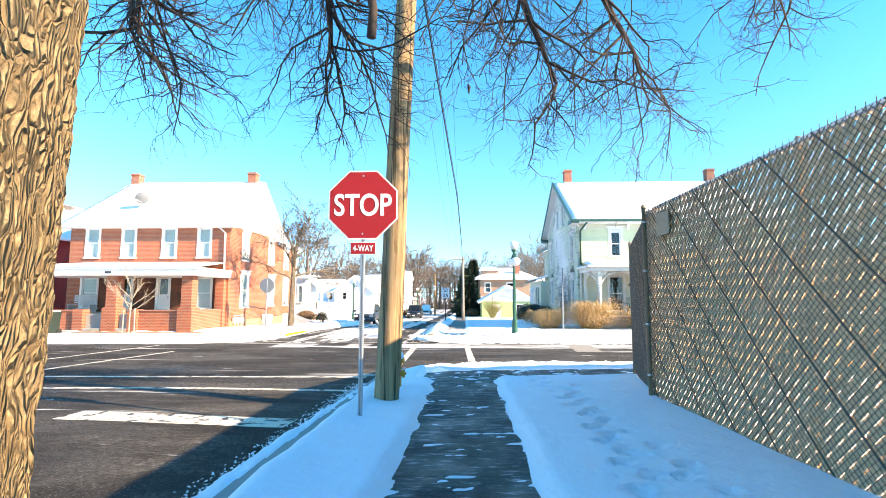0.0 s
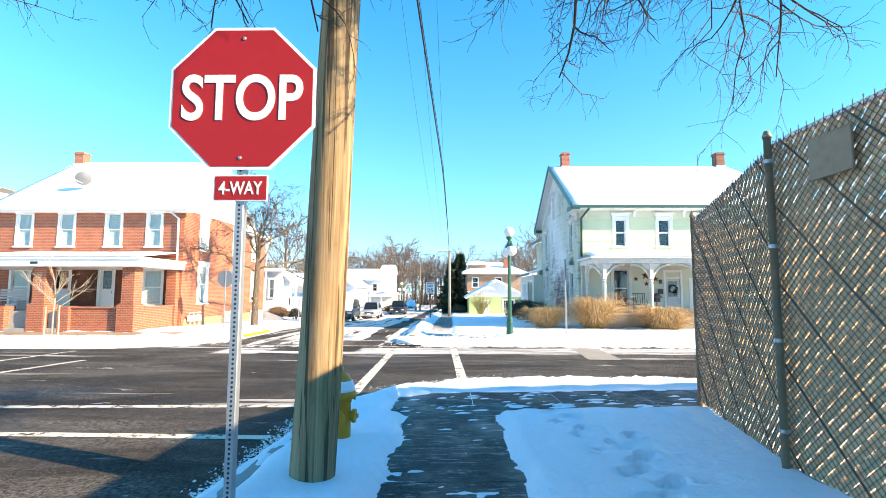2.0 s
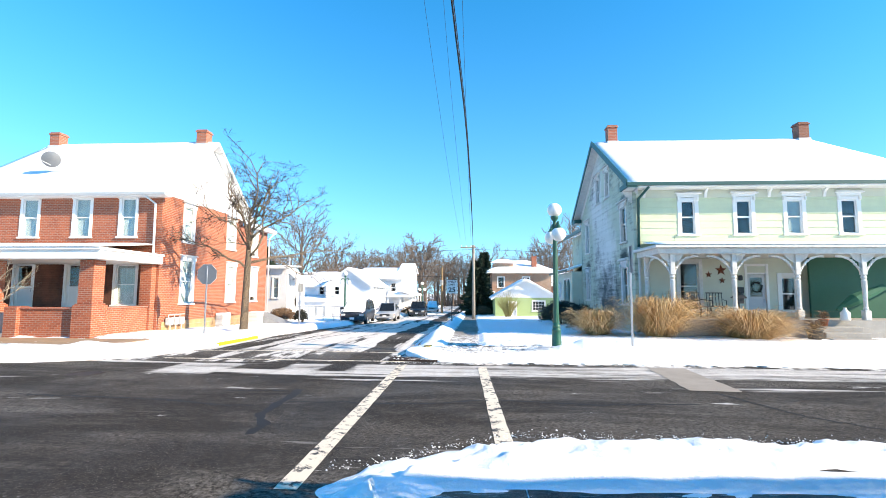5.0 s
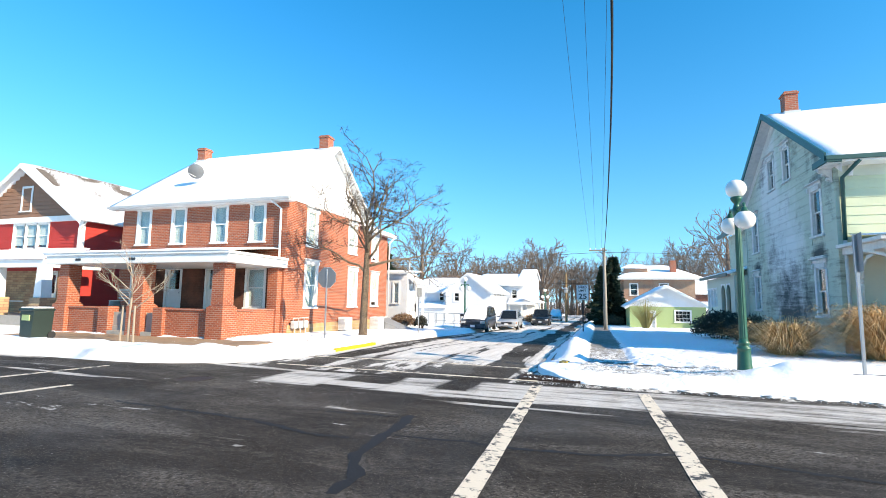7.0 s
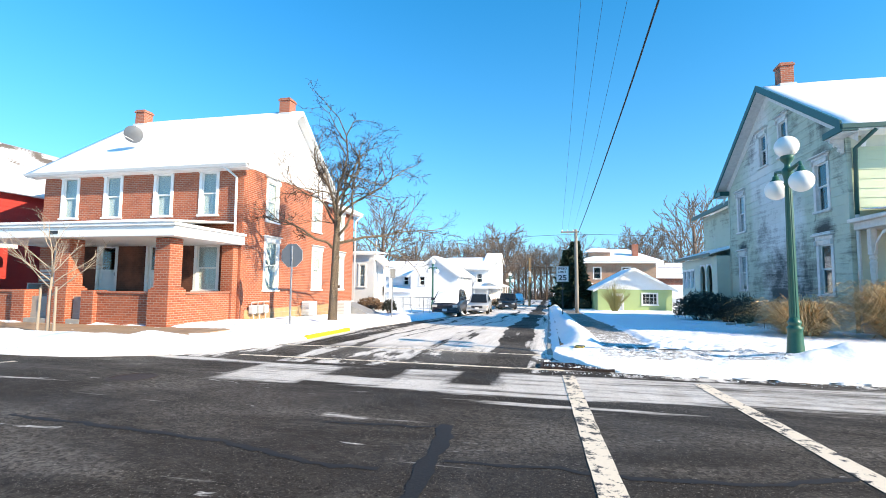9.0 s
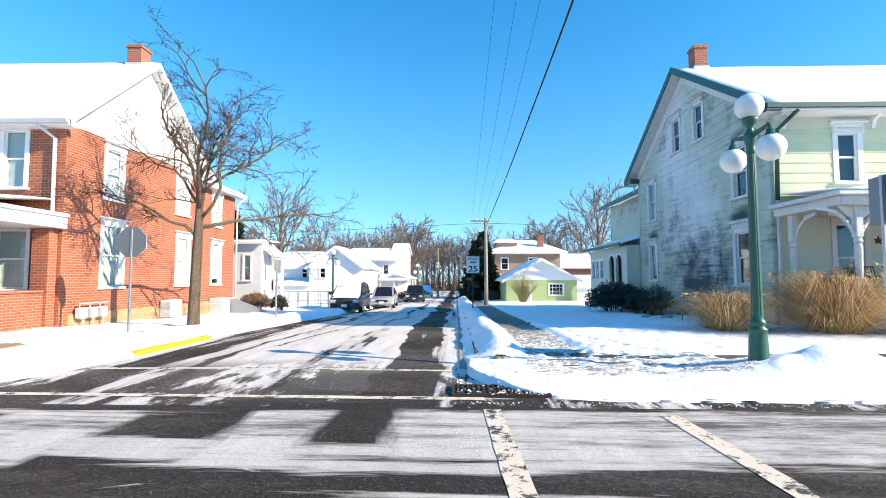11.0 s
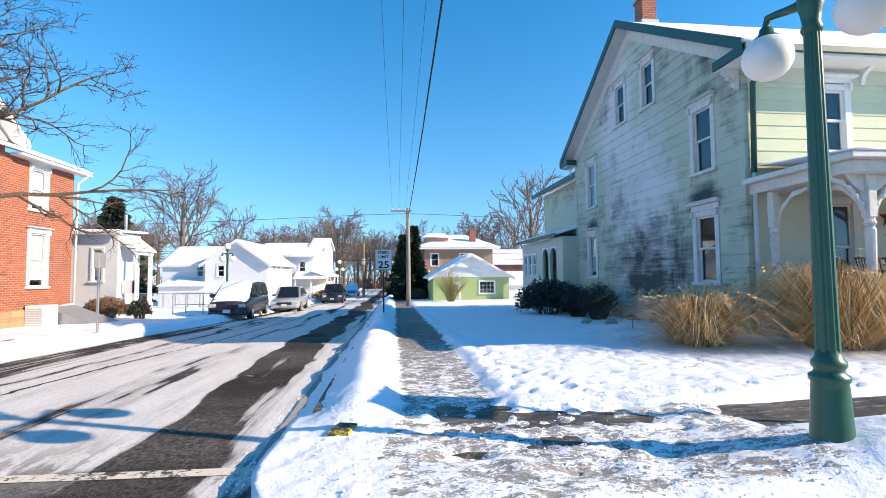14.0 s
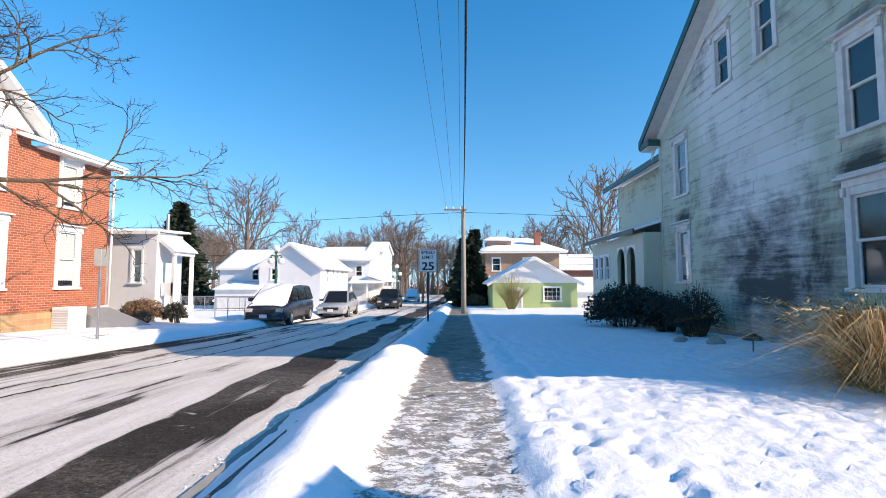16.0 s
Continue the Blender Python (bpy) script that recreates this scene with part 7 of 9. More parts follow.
def shrub(x, y, z, rx, ry, h, seed, leaf_mat, label, leaves=2600, size=0.05, stems=40):
    rnd = random.Random(seed)
    th = thing("shrub", (x, y, z), label, "shrub")
    st = Mesh()
    for i in range(stems):
        a, q = rnd.uniform(0, 6.283), rnd.random() ** 0.5
        top = (x + rx * q * math.cos(a), y + ry * q * math.sin(a), z + h * (1 - 0.45 * q * q) * rnd.uniform(0.8, 1.08))
        st.tube([(x + 0.12 * math.cos(a), y + 0.12 * math.sin(a), z - 0.1), (x + rx * q * 0.6 * math.cos(a), y + ry * q * 0.6 * math.sin(a), z + h * 0.5), top], [0.015, 0.009, 0.003], 4, False)
    part("stemwork", st, twig, th)
    me = Mesh()
    for i in range(leaves):
        a, ph = rnd.uniform(0, 6.283), math.acos(rnd.uniform(-0.25, 1))
        q = rnd.random() ** 0.35 * (0.88 + 0.16 * nz(math.cos(a) * 2 + seed, math.sin(a) * 2, ph * 2))
        c = Vector((x + rx * q * math.sin(ph) * math.cos(a), y + ry * q * math.sin(ph) * math.sin(a), z + h * (0.38 + 0.62 * q * math.cos(ph))))
        if c.z < z + 0.03:
            continue
        d = Vector((rnd.gauss(0, 1), rnd.gauss(0, 1), rnd.gauss(0, 1))).normalized() * size * rnd.uniform(0.7, 1.5)
        s = d.orthogonal().normalized() * size * 0.45
        me.poly([c - d, c + s, c + d, c - s])
    part("leaves", me, leaf_mat, th)
    return th


shrub(4.9, 35.2, -0.75, 1.5, 1.5, 1.75, 1, holly, "dark clipped evergreen shrub beside the house wall", 5200, 0.06)
shrub(5.3, 31.6, -0.55, 0.75, 0.8, 1.45, 2, holly, "dark twiggy shrub beside the house wall", 1700, 0.04, 120)
shrub(5.2, 33.0, -0.6, 0.7, 0.7, 1.3, 7, holly, "dark twiggy shrub beside the house wall", 2200, 0.05, 60)
shrub(-12.7, 38.0, -0.75, 1.0, 0.7, 1.1, 3, brown_leaf, "russet leafless shrub by the white cottage", 2600, 0.05)
shrub(-11.5, 38.2, -0.75, 0.5, 0.45, 0.95, 4, holly, "small dark green shrub by the white cottage", 1500, 0.05)
shrub(-10.4, 48.5, -1.05, 0.9, 0.7, 1.3, 5, snowy_twig, "snow-dusted shrub by the railing", 1800, 0.05)
shrub(-7.4, 62, -1.4, 1.4, 1.2, 1.2, 6, brown_leaf, "brown leafless shrubs along the far kerb", 1500, 0.07)
shrub(0.9, 58.5, -1.2, 1.0, 1.0, 1.2, 8, brown_leaf, "reddish leafless shrub before the tan house", 1500, 0.07)
# the fan-shaped bare shrub before the lime-green garage
rnd = random.Random(3)
fan = thing("shrub", (2.9, 50.5, -1.0), "pale olive vase-shaped bare shrub", "shrub")
me = Mesh()
for i in range(150):
    a, q = rnd.uniform(0, 6.283), rnd.random() ** 0.6
    ex, ey = 1.45 * q * math.cos(a), 1.2 * q * math.sin(a)
    h = 2.6 * (1 - 0.28 * q * q) * rnd.uniform(0.7, 1.0)
    me.tube([(2.9 + 0.1 * math.cos(a), 50.5, -1.05), (2.9 + ex * 0.4, 50.5 + ey * 0.4, -1.0 + h * 0.5), (2.9 + ex, 50.5 + ey, -1.0 + h)], [0.025, 0.016, 0.006], 4, False)
part("stemwork", me, olive, fan)

straw = Nodes("straw_grass")
_isl = straw.n("NewGeometry").outputs["Random Per Island"]
straw = straw.set(straw.ramp(_isl, [(0.0, (0.10, 0.045, 0.016)), (0.32, (0.46, 0.25, 0.09)), (0.68, (0.78, 0.52, 0.25)), (1.0, (0.88, 0.68, 0.42))]), 0.8, 0, None, 0.2)


def tall_grass(x, y, z, r, h, n, seed, label, lean=0.5):
    rnd = random.Random(seed)
    th = thing("ornamental_grass", (x, y, z), label, "ornamental grass", "ornamental grasses")
    me, pl = Mesh(), Mesh()
    for i in range(n):
        a, q = rnd.uniform(0, 6.283), rnd.random() ** 0.5 * r * 0.36
        b = Vector((x + q * math.cos(a), y + q * math.sin(a), z - 0.05))
        out = Vector((math.cos(a) + rnd.gauss(0, 0.5), math.sin(a) + rnd.gauss(0, 0.5), 0)) * lean * r * rnd.uniform(0.05, 1.15)
        hh = h * rnd.uniform(0.3, 1.1) * (0.85 + 0.35 * nz(a * 2.2, seed))
        p1, p2, p3 = b + out * 0.25 + Vector((0, 0, hh * 0.5)), b + out * 0.7 + Vector((0, 0, hh * 0.88)), b + out * 1.3 + Vector((rnd.gauss(0, 0.08), rnd.gauss(0, 0.08), hh * rnd.uniform(0.25, 0.95)))
        s = Vector((-math.sin(a), math.cos(a), 0)) * rnd.uniform(0.003, 0.0065)
        me.v += [tuple(b - s), tuple(b + s), tuple(p1 - s), tuple(p1 + s), tuple(p2 - s * 0.7), tuple(p2 + s * 0.7), tuple(p3)]
        k = len(me.v) - 7
        me.f += [(k, k + 1, k + 3, k + 2), (k + 2, k + 3, k + 5, k + 4), (k + 4, k + 5, k + 6)]
        if i % 6 == 0 and hh > h * 0.8:
            d = (p3 - p2).normalized()
            for j in range(9):
                c = p2 + d * 0.035 * j
                e = Vector((rnd.gauss(0, 1), rnd.gauss(0, 1), rnd.uniform(-0.6, 0.8))).normalized() * 0.085 * (1 - j / 12)
                w = e.orthogonal().normalized() * 0.012
                pl.poly([c - w, c + e, c + w])
    part("blades", me, straw, th, "dry straw-coloured blades")
    part("plumes", pl, straw, th, "feathery seed plumes")
    return th


tall_grass(4.38, 25.3, -0.27, 0.9, 1.25, 3200, 1, "dry tawny clump of ornamental grass", 1.1)
tall_grass(6.45, 24.6, -0.25, 1.25, 1.75, 5000, 2, "tall dry plumed ornamental grass before the porch", 0.85)
tall_grass(9.0, 23.7, -0.22, 1.35, 1.25, 4200, 3, "low dry tan ornamental grass before the porch", 0.95)


# ---- houses farther along the streets ----
def simple_gable(h, x0, x1, y0, y1, z0, ze, zr, axis, mat, over=0.3, holes_s=(), holes_e=(), puff=0.07, wall_mat_gable=None):
    """A plain house body under a snowy gable roof; axis: the way that the ridge runs."""
    fs, fe, fn, fw = wall_frame(0, y0, "S"), wall_frame(x1, 0, "E"), wall_frame(0, y1, "N"), wall_frame(x0, 0, "W")
    xm, ym = (x0 + x1) / 2, (y0 + y1) / 2
    wall(h, fs, x0, x1, z0, ze, list(holes_s), mat, gable=(xm, zr) if axis == "y" else None)
    wall(h, fn, x0, x1, z0, ze, [], mat, gable=(xm, zr) if axis == "y" else None)
    wall(h, fe, y0, y1, z0, ze, list(holes_e), mat, gable=(ym, zr) if axis == "x" else None)
    wall(h, fw, y0, y1, z0, ze, [], mat, gable=(ym, zr) if axis == "x" else None)
    o = over
    if axis == "y":
        sl = (zr - ze) / (xm - x0)
        for xe in (x0 - o, x1 + o):
            roof_slab([(xe, y0 - o, ze - sl * o), (xe, y1 + o, ze - sl * o)], [(xm, y0 - o, zr), (xm, y1 + o, zr)], 0.1, roof_snow, h, puff=puff)
            rk = Mesh().poly([(xe, y0 - o - 0.01, ze - sl * o - 0.12), (xm, y0 - o - 0.01, zr - 0.12), (xm, y0 - o - 0.01, zr + 0.1), (xe, y0 - o - 0.01, ze - sl * o + 0.1)])
            part("rake_board", rk, trim_white, h)
    else:
        sl = (zr - ze) / (ym - y0)
        for ye in (y0 - o, y1 + o):
            roof_slab([(x0 - o, ye, ze - sl * o), (x1 + o, ye, ze - sl * o)], [(x0 - o, ym, zr), (x1 + o, ym, zr)], 0.1, roof_snow, h, puff=puff)
        part("eave_board", Mesh().box(x0 - o, x1 + o, y0 - o - 0.04, y0 - o, ze - sl * o - 0.08, ze - sl * o + 0.08), trim_white, h)
        for ye in (y0 - o, y1 + o):
            part("rake_board", Mesh().poly([(x1 + o + 0.01, ye, ze - sl * o - 0.12), (x1 + o + 0.01, ym, zr - 0.12), (x1 + o + 0.01, ym, zr + 0.1), (x1 + o + 0.01, ye, ze - sl * o + 0.1)]), trim_white, h)
    for q in holes_s:
        sash_window(h, fs, *q, cas=0.07)
    for q in holes_e:
        sash_window(h, fe, *q, cas=0.07)


# white cottage behind the brick house
h = thing("house", (-13.2, 40, -0.8), "small white cottage with a side porch", "house")
fs = wall_frame(0, 38.8, "S")
win = [(-13.75, -13.35, 0.9, 2.25)]
wall(h, fs, -15.5, -12.75, -1.2, 2.95, win, white_siding)
sash_window(h, fs, *win[0], back=blind_white, cas=0.07)
fe = wall_frame(-12.75, 0, "E")
wall(h, fe, 38.8, 40.6, -1.2, 2.95, [], white_siding)
wall(h, wall_frame(0, 40.6, "N"), -15.5, -12.75, -1.2, 2.95, [], white_siding)
roof_slab([(-15.6, 38.55, 2.97), (-12.5, 38.55, 2.97)], [(-15.6, 40.8, 3.06), (-12.5, 40.8, 3.06)], 0.05, roof_snow, h, puff=0.06)
part("eave_board", Mesh().box(-15.6, -12.5, 38.5, 38.6, 2.85, 3.0, 0.01), trim_white, h)
roof_slab([(-12.05, 38.9, 2.15), (-12.05, 40.6, 2.15)], [(-12.8, 38.9, 2.75), (-12.8, 40.6, 2.75)], 0.06, roof_snow, h, "porch_roof", puff=0.05)
for y in (39.1, 40.4):
    part("porch_post", Mesh().box(-12.3, -12.16, y, y + 0.14, -0.9, 2.05, 0.01), trim_white, h)
part("beam", Mesh().box(-12.33, -12.13, 39.0, 40.55, 2.03, 2.16, 0.01), trim_white, h)
part("rake_board", Mesh().poly([(-12.75, 38.88, 2.6), (-12.05, 38.88, 2.03), (-12.05, 38.88, 2.18), (-12.75, 38.88, 2.76)]), trim_white, h)
part("porch_rail", Mesh().box(-12.7, -12.2, 39.1, 39.16, 0.35, 0.9, 0.005), white_siding, h, "boarded white porch rail")
part("porch_floor", Mesh().box(-12.75, -12.12, 39.0, 40.55, -1.2, -0.1, 0.01), white_siding, h)
part("stovepipe", Mesh().tube([(-13.2, 40.2, 2.9), (-13.2, 40.2, 3.9)], 0.07, 10), galvanised, h)

# the white double house farther down
h = thing("house", (-13, 56, -1.2), "long white clapboard house with snowy roofs", "house")
simple_gable(h, -14.55, -10.15, 53, 61, -2.2, 2.0, 3.6, "y", white_siding, 0.3, [(-13.7, -13.2, 1.05, 1.85)], [(54.5, 55.1, 0.9, 1.9), (56, 56.6, 0.9, 1.9), (57.4, 58.0, 0.9, 1.9), (58.8, 59.4, 0.9, 1.9)])
simple_gable(h, -18.0, -14.58, 54.2, 60, -2.2, 1.95, 3.3, "x", white_siding, 0.2, [(-15.6, -15.1, 1.05, 1.9)])
roof_slab([(-17.5, 52.2, 0.35), (-14.2, 52.2, 0.35)], [(-17.5, 54.2, 0.85), (-14.2, 54.2, 0.85)], 0.06, roof_snow, h, "porch_roof", puff=0.05)
part("lean_to", Mesh().box(-17.4, -14.3, 52.4, 54.2, -2, 0.33), white_siding, h, "low white lean-to")
h = thing("house", (-10, 68, -1.4), "white house with a long snowy porch roof", "house")
simple_gable(h, -14.0, -8.6, 63, 73, -2.4, 3.0, 4.3, "x", white_siding, 0.4, [(-9.9, -9.3, 1.3, 2.4)], [(64.5, 65.2, 1.3, 2.4), (67, 67.7, 1.3, 2.4)])
simple_gable(h, -9.4, -7.9, 66, 72, -2.4, 3.9, 4.9, "x", white_siding, 0.2)
roof_slab([(-7.0, 61.5, 0.9), (-7.0, 73, 0.9)], [(-8.6, 61.5, 1.45), (-8.6, 73, 1.45)], 0.06, roof_snow, h, "porch_roof", puff=0.05)
roof_slab([(-10.2, 61.2, 0.75), (-6.9, 61.2, 0.75)], [(-10.2, 63, 1.35), (-8.4, 63, 1.35)], 0.06, roof_snow, h, "porch_roof", puff=0.05)
for y in (61.6, 64, 67, 70, 73):
    part("porch_post", Mesh().box(-7.2, -7.08, y, y + 0.12, -1.5, 0.9, 0.01), trim_white, h)
for x in (-10.0, -8.6):
    part("porch_post", Mesh().box(x, x + 0.12, 61.4, 61.52, -1.5, 0.8, 0.01), trim_white, h)

# lime-green garage and the tan house behind it
h = thing("garage", (4.7, 55, -1.0), "lime-green garage with white gable and snowy roof", "garage")
x0, x1, y0, y1, ze, zr = 1.9, 7.7, 53, 60, 0.85, 2.55
fs = wall_frame(0, y0, "S")
gw = [(5.4, 6.58, -0.38, 0.55)]
wall(h, fs, x0, x1, -1.4, ze, gw + [(3.1, 3.9, -1.1, 0.45)], lime_siding)
sash_window(h, fs, *gw[0], cas=0.06, split=False, muntin=(3, 2))
door_leaf(h, fs, 3.15, 3.85, -1.05, 0.42, trim_white, True, "white half-glazed side door")
part("gable", Mesh().prism([(x0 - 0.05, ze), (x1 + 0.05, ze), ((x0 + x1) / 2, zr - 0.05)], "y", y0 - 0.02, y0 + 0.2), white_siding, h, "white boarded gable")
for xx, f in ((x0, "W"), (x1, "E")):
    wall(h, wall_frame(xx, 0, f), y0, y1, -1.4, ze, [], lime_siding)
xm = (x0 + x1) / 2
for xe in (x0 - 0.4, x1 + 0.4):
    roof_slab([(xe, y0 - 0.3, 0.72), (xe, y1, 0.72)], [(xm, y0 - 0.3, zr), (xm, y1, zr)], 0.08, roof_snow, h, puff=0.07)
    part("rake_board", Mesh().poly([(xe, y0 - 0.31, 0.6), (xm, y0 - 0.31, zr - 0.12), (xm, y0 - 0.31, zr + 0.08), (xe, y0 - 0.31, 0.8)]), trim_white, h)

h = thing("house", (5.5, 72, -1.4), "tan brick house with a snowy hipped roof", "house")
fs = wall_frame(0, 68, "S")
wins = [(2.9, 3.7, 2.0, 3.3), (6.0, 6.9, 2.0, 3.3)]
wall(h, fs, 2.2, 9.6, -2, 3.95, wins, tan_brick)
for q in wins:
    sash_window(h, fs, *q, cas=0.08)
wall(h, wall_frame(2.2, 0, "W"), 68, 77, -2, 3.95, [(69.5, 70.4, 2.0, 3.3)], tan_brick)
wall(h, wall_frame(9.6, 0, "E"), 68, 77, -2, 3.95, [], tan_brick)
ex, ey, zt = 0.7, 0.7, 5.5
roof_slab([(2.2 - ex, 68 - ey, 3.9), (9.6 + ex, 68 - ey, 3.9)], [(4.6, 72, zt), (7.2, 72, zt)], 0.1, roof_snow, h, puff=0.08)
roof_slab([(2.2 - ex, 68 - ey, 3.9), (2.2 - ex, 77 + ey, 3.9)], [(4.6, 72, zt), (4.6, 72.6, zt)], 0.1, roof_snow, h, puff=0.08)
roof_slab([(9.6 + ex, 68 - ey, 3.9), (9.6 + ex, 77 + ey, 3.9)], [(7.2, 72, zt), (7.2, 72.6, zt)], 0.1, roof_snow, h, puff=0.08)
roof_slab([(2.2 - ex, 77 + ey, 3.9), (9.6 + ex, 77 + ey, 3.9)], [(4.6, 72.6, zt), (7.2, 72.6, zt)], 0.1, roof_snow, h, puff=0.08)
part("soffit", Mesh().box(2.2 - ex, 9.6 + ex, 68 - ey, 68, 3.76, 3.9, 0.01), trim_white, h)
part("dormer", Mesh().box(2.4, 4.9, 69.0, 73, 4.2, 5.1), tan_brick, h)
roof_slab([(2.0, 68.6, 5.1), (5.3, 68.6, 5.1)], [(2.8, 71, 5.6), (4.6, 71, 5.6)], 0.08, roof_snow, h, puff=0.06)
chimney(h, 7.6, 69.2, 4.0, 6.0, 0.62)
roof_slab([(0.9, 61.5, 0.75), (0.9, 68, 0.75)], [(2.3, 61.5, 1.35), (2.3, 68, 1.35)], 0.06, roof_snow, h, "porch_roof", puff=0.05)
for y in (61.7, 64.5, 67.5):
    part("porch_post", Mesh().box(1.0, 1.2, y, y + 0.2, -1.4, 0.75, 0.01), trim_white, h)
part("porch_wall", Mesh().box(1.0, 1.2, 61.7, 67.7, -1.5, -0.5), dark_brick, h)
h = thing("house", (14, 84, -1.4), "red brick house glimpsed behind the garage", "house")
simple_gable(h, 10.5, 19, 82, 92, -2.5, 2.6, 4.6, "x", dark_brick, 0.4)
simple_gable(thing("shed", (11, 64, -1.3), "low shed with a snow-covered roof", "shed"), 9.6, 13, 62, 68, -2, 0.2, 1.2, "x", white_siding, 0.3)

# the red house beyond the brick one
h = thing("house", (-31, 31, -0.5), "red clapboard house with a brown gable and stone porch", "house")
X0, X1, Y0, Y1, ZE, ZR, XM = -35.4, -26.35, 27.0, 37.5, 5.15, 8.15, -30.9
fs = wall_frame(0, Y0, "S")
tri = [(-31.75, -30.85, 3.65, 5.0), (-30.8, -29.9, 3.65, 5.0), (-29.85, -28.95, 3.65, 5.0)]
low = [(-29.0, -28.0, 0.2, 2.3), (-31.6, -30.4, 0.8, 2.2)]
w = wall(h, fs, X0, X1, -1, ZE, tri + low, red_siding)
boards(w, fs, X0, X1 - 0.3, 2.9, ZE, tri, red_siding, 0.16, None, 4.0, 8)
for q in tri:
    sash_window(h, fs, *q, back=blind_white, cas=0.06)
sash_window(h, fs, *low[1], back=curtain_grey)
door_leaf(h, fs, *low[0], trim_white, True, "white front door")
att = Mesh().prism([(X0, ZE), (X1, ZE), (XM, ZR)], "y", Y0 + 0.0, Y0 + 0.2)
g = part("gable", att, brown_siding, h, "brown boarded gable")
for k in range(12):
    z = ZE + 0.2 + k * 0.22
    f = (z - ZE) / (ZR - ZE)
    if f < 0.92:
        part("board", Mesh().box(X0 + (XM - X0) * f + 0.1, X1 + (XM - X1) * f - 0.1, Y0 - 0.025, Y0 - 0.003, z, z + 0.2, 0.004), brown_siding, g)
sash_window(h, wall_frame(0, Y0 - 0.03, "S"), -31.25, -30.55, 5.75, 7.05, cas=0.1, back=curtain_grey, depth=0.0)
part("corner_board", Mesh().box(X1 - 0.3, X1 + 0.03, Y0 - 0.04, Y0 + 0.1, -0.5, ZE, 0.01), trim_white, h)
part("frieze", Mesh().box(X0, X1, Y0 - 0.12, Y0 - 0.0, ZE - 0.1, ZE + 0.2, 0.01), trim_white, h, "white cornice band")
fe = wall_frame(X1, 0, "E")
w = wall(h, fe, Y0, Y1, -1, ZE, [], red_siding)
boards(w, fe, Y0, Y1, 0.4, ZE, [], red_siding, 0.2, None, 6.0, 9)
wall(h, wall_frame(X0, 0, "W"), Y0, Y1, -1, ZE, [], red_siding)
wall(h, wall_frame(0, Y1, "N"), X0, X1, -1, ZE, [], red_siding)
sl = (ZR - ZE) / (XM - X0)
for xe in (X0 - 0.45, X1 + 0.45):
    z = ZE - sl * 0.45 + 0.1
    roof_slab([(xe, Y0 - 0.5, z), (xe, Y1 + 0.4, z)], [(XM, Y0 - 0.5, ZR + 0.1), (XM, Y1 + 0.4, ZR + 0.1)], 0.12, roof_snow, h, puff=0.07)
    part("rake_board", Mesh().prism([(xe, z - 0.16), (XM, ZR - 0.06), (XM, ZR + 0.2), (xe, z + 0.1)], "y", Y0 - 0.55, Y0 - 0.5), trim_white, h, "broad white barge board")
shingle = plain("grey_shingle", (0.16, 0.13, 0.11), 0.9, vary=0.5)
bare = Mesh()
for i in range(22):
    for j in range(46):
        xa, ya = -30.7 + i * 0.14, 26.9 + j * 0.22
        xa2 = xa + 0.14
        keep = 0.42 * math.exp(-((xa + 29.6) / 0.95) ** 2) + 0.5 * fbm(xa * 1.6, ya * 0.55, 1.0) - 0.06 + 0.12 * nz(xa * 6, ya * 2)
        if keep > 0:
            za, zb = ZR + 0.345 - sl * (xa - XM), ZR + 0.33 - sl * (xa2 - XM)
            bare.quad((xa, ya, za), (xa, ya + 0.22, za), (xa2, ya + 0.22, zb), (xa2, ya, zb))
tagged(part("bare_shingles", bare, shingle, h, "ragged band of bare brown shingles"), kind="stuff")
pipe("downpipe", [(X1 + 0.3, Y0 - 0.1, ZE - 0.2), (X1 - 0.1, Y0 - 0.12, ZE - 0.5), (X1 - 0.1, Y0 - 0.12, 2.6)], 0.06, trim_white, h)
roof_slab([(X0, 24.2, 2.75), (-24.7, 24.2, 2.75)], [(X0, Y0, 3.5), (-25.7, Y0, 3.5)], 0.05, roof_snow, h, "porch_roof", puff=0.06)
part("porch_beam", Mesh().box(X0, -24.8, 24.3, 24.6, 2.4, 2.75, 0.01).box(-25.1, -24.8, 24.6, Y0, 2.4, 2.75, 0.01), trim_white, h)
ledge = mat_brick("ledge_stone", (0.50, 0.38, 0.22), (0.30, 0.21, 0.13), (0.2, 0.16, 0.12), scale=1.7)
for x in (-25.0, -28.2, -32):
    part("porch_pier", Mesh().box(x - 0.35, x + 0.35, 24.2, 24.9, -0.8, 1.0, 0.02), ledge, h, "tan ledge-stone pier")
    part("porch_post", Mesh().prism([(x - 0.25, 1.0), (x + 0.25, 1.0), (x + 0.17, 2.4), (x - 0.17, 2.4)], "y", 24.3, 24.75), trim_white, h, "tapered white post")
part("porch_floor", Mesh().box(X0, -24.8, 24.4, Y0, -0.9, 0.15), concrete, h)
part("stone_front", Mesh().box(X0, -29.2, Y0 - 0.08, Y0 - 0.01, 0.15, 2.4).box(-27.8, X1, Y0 - 0.08, Y0 - 0.01, 0.15, 2.4), ledge, h, "stone-faced lower wall")
h = thing("house", (-42, 32, -0.5), "grey house with a brick chimney at the street's end", "house")
simple_gable(h, -46, -37.5, 27, 38, -1, 5.2, 8.0, "y", brown_siding, 0.4)
chimney(h, -40.5, 31, 6.0, 8.9, 0.6)


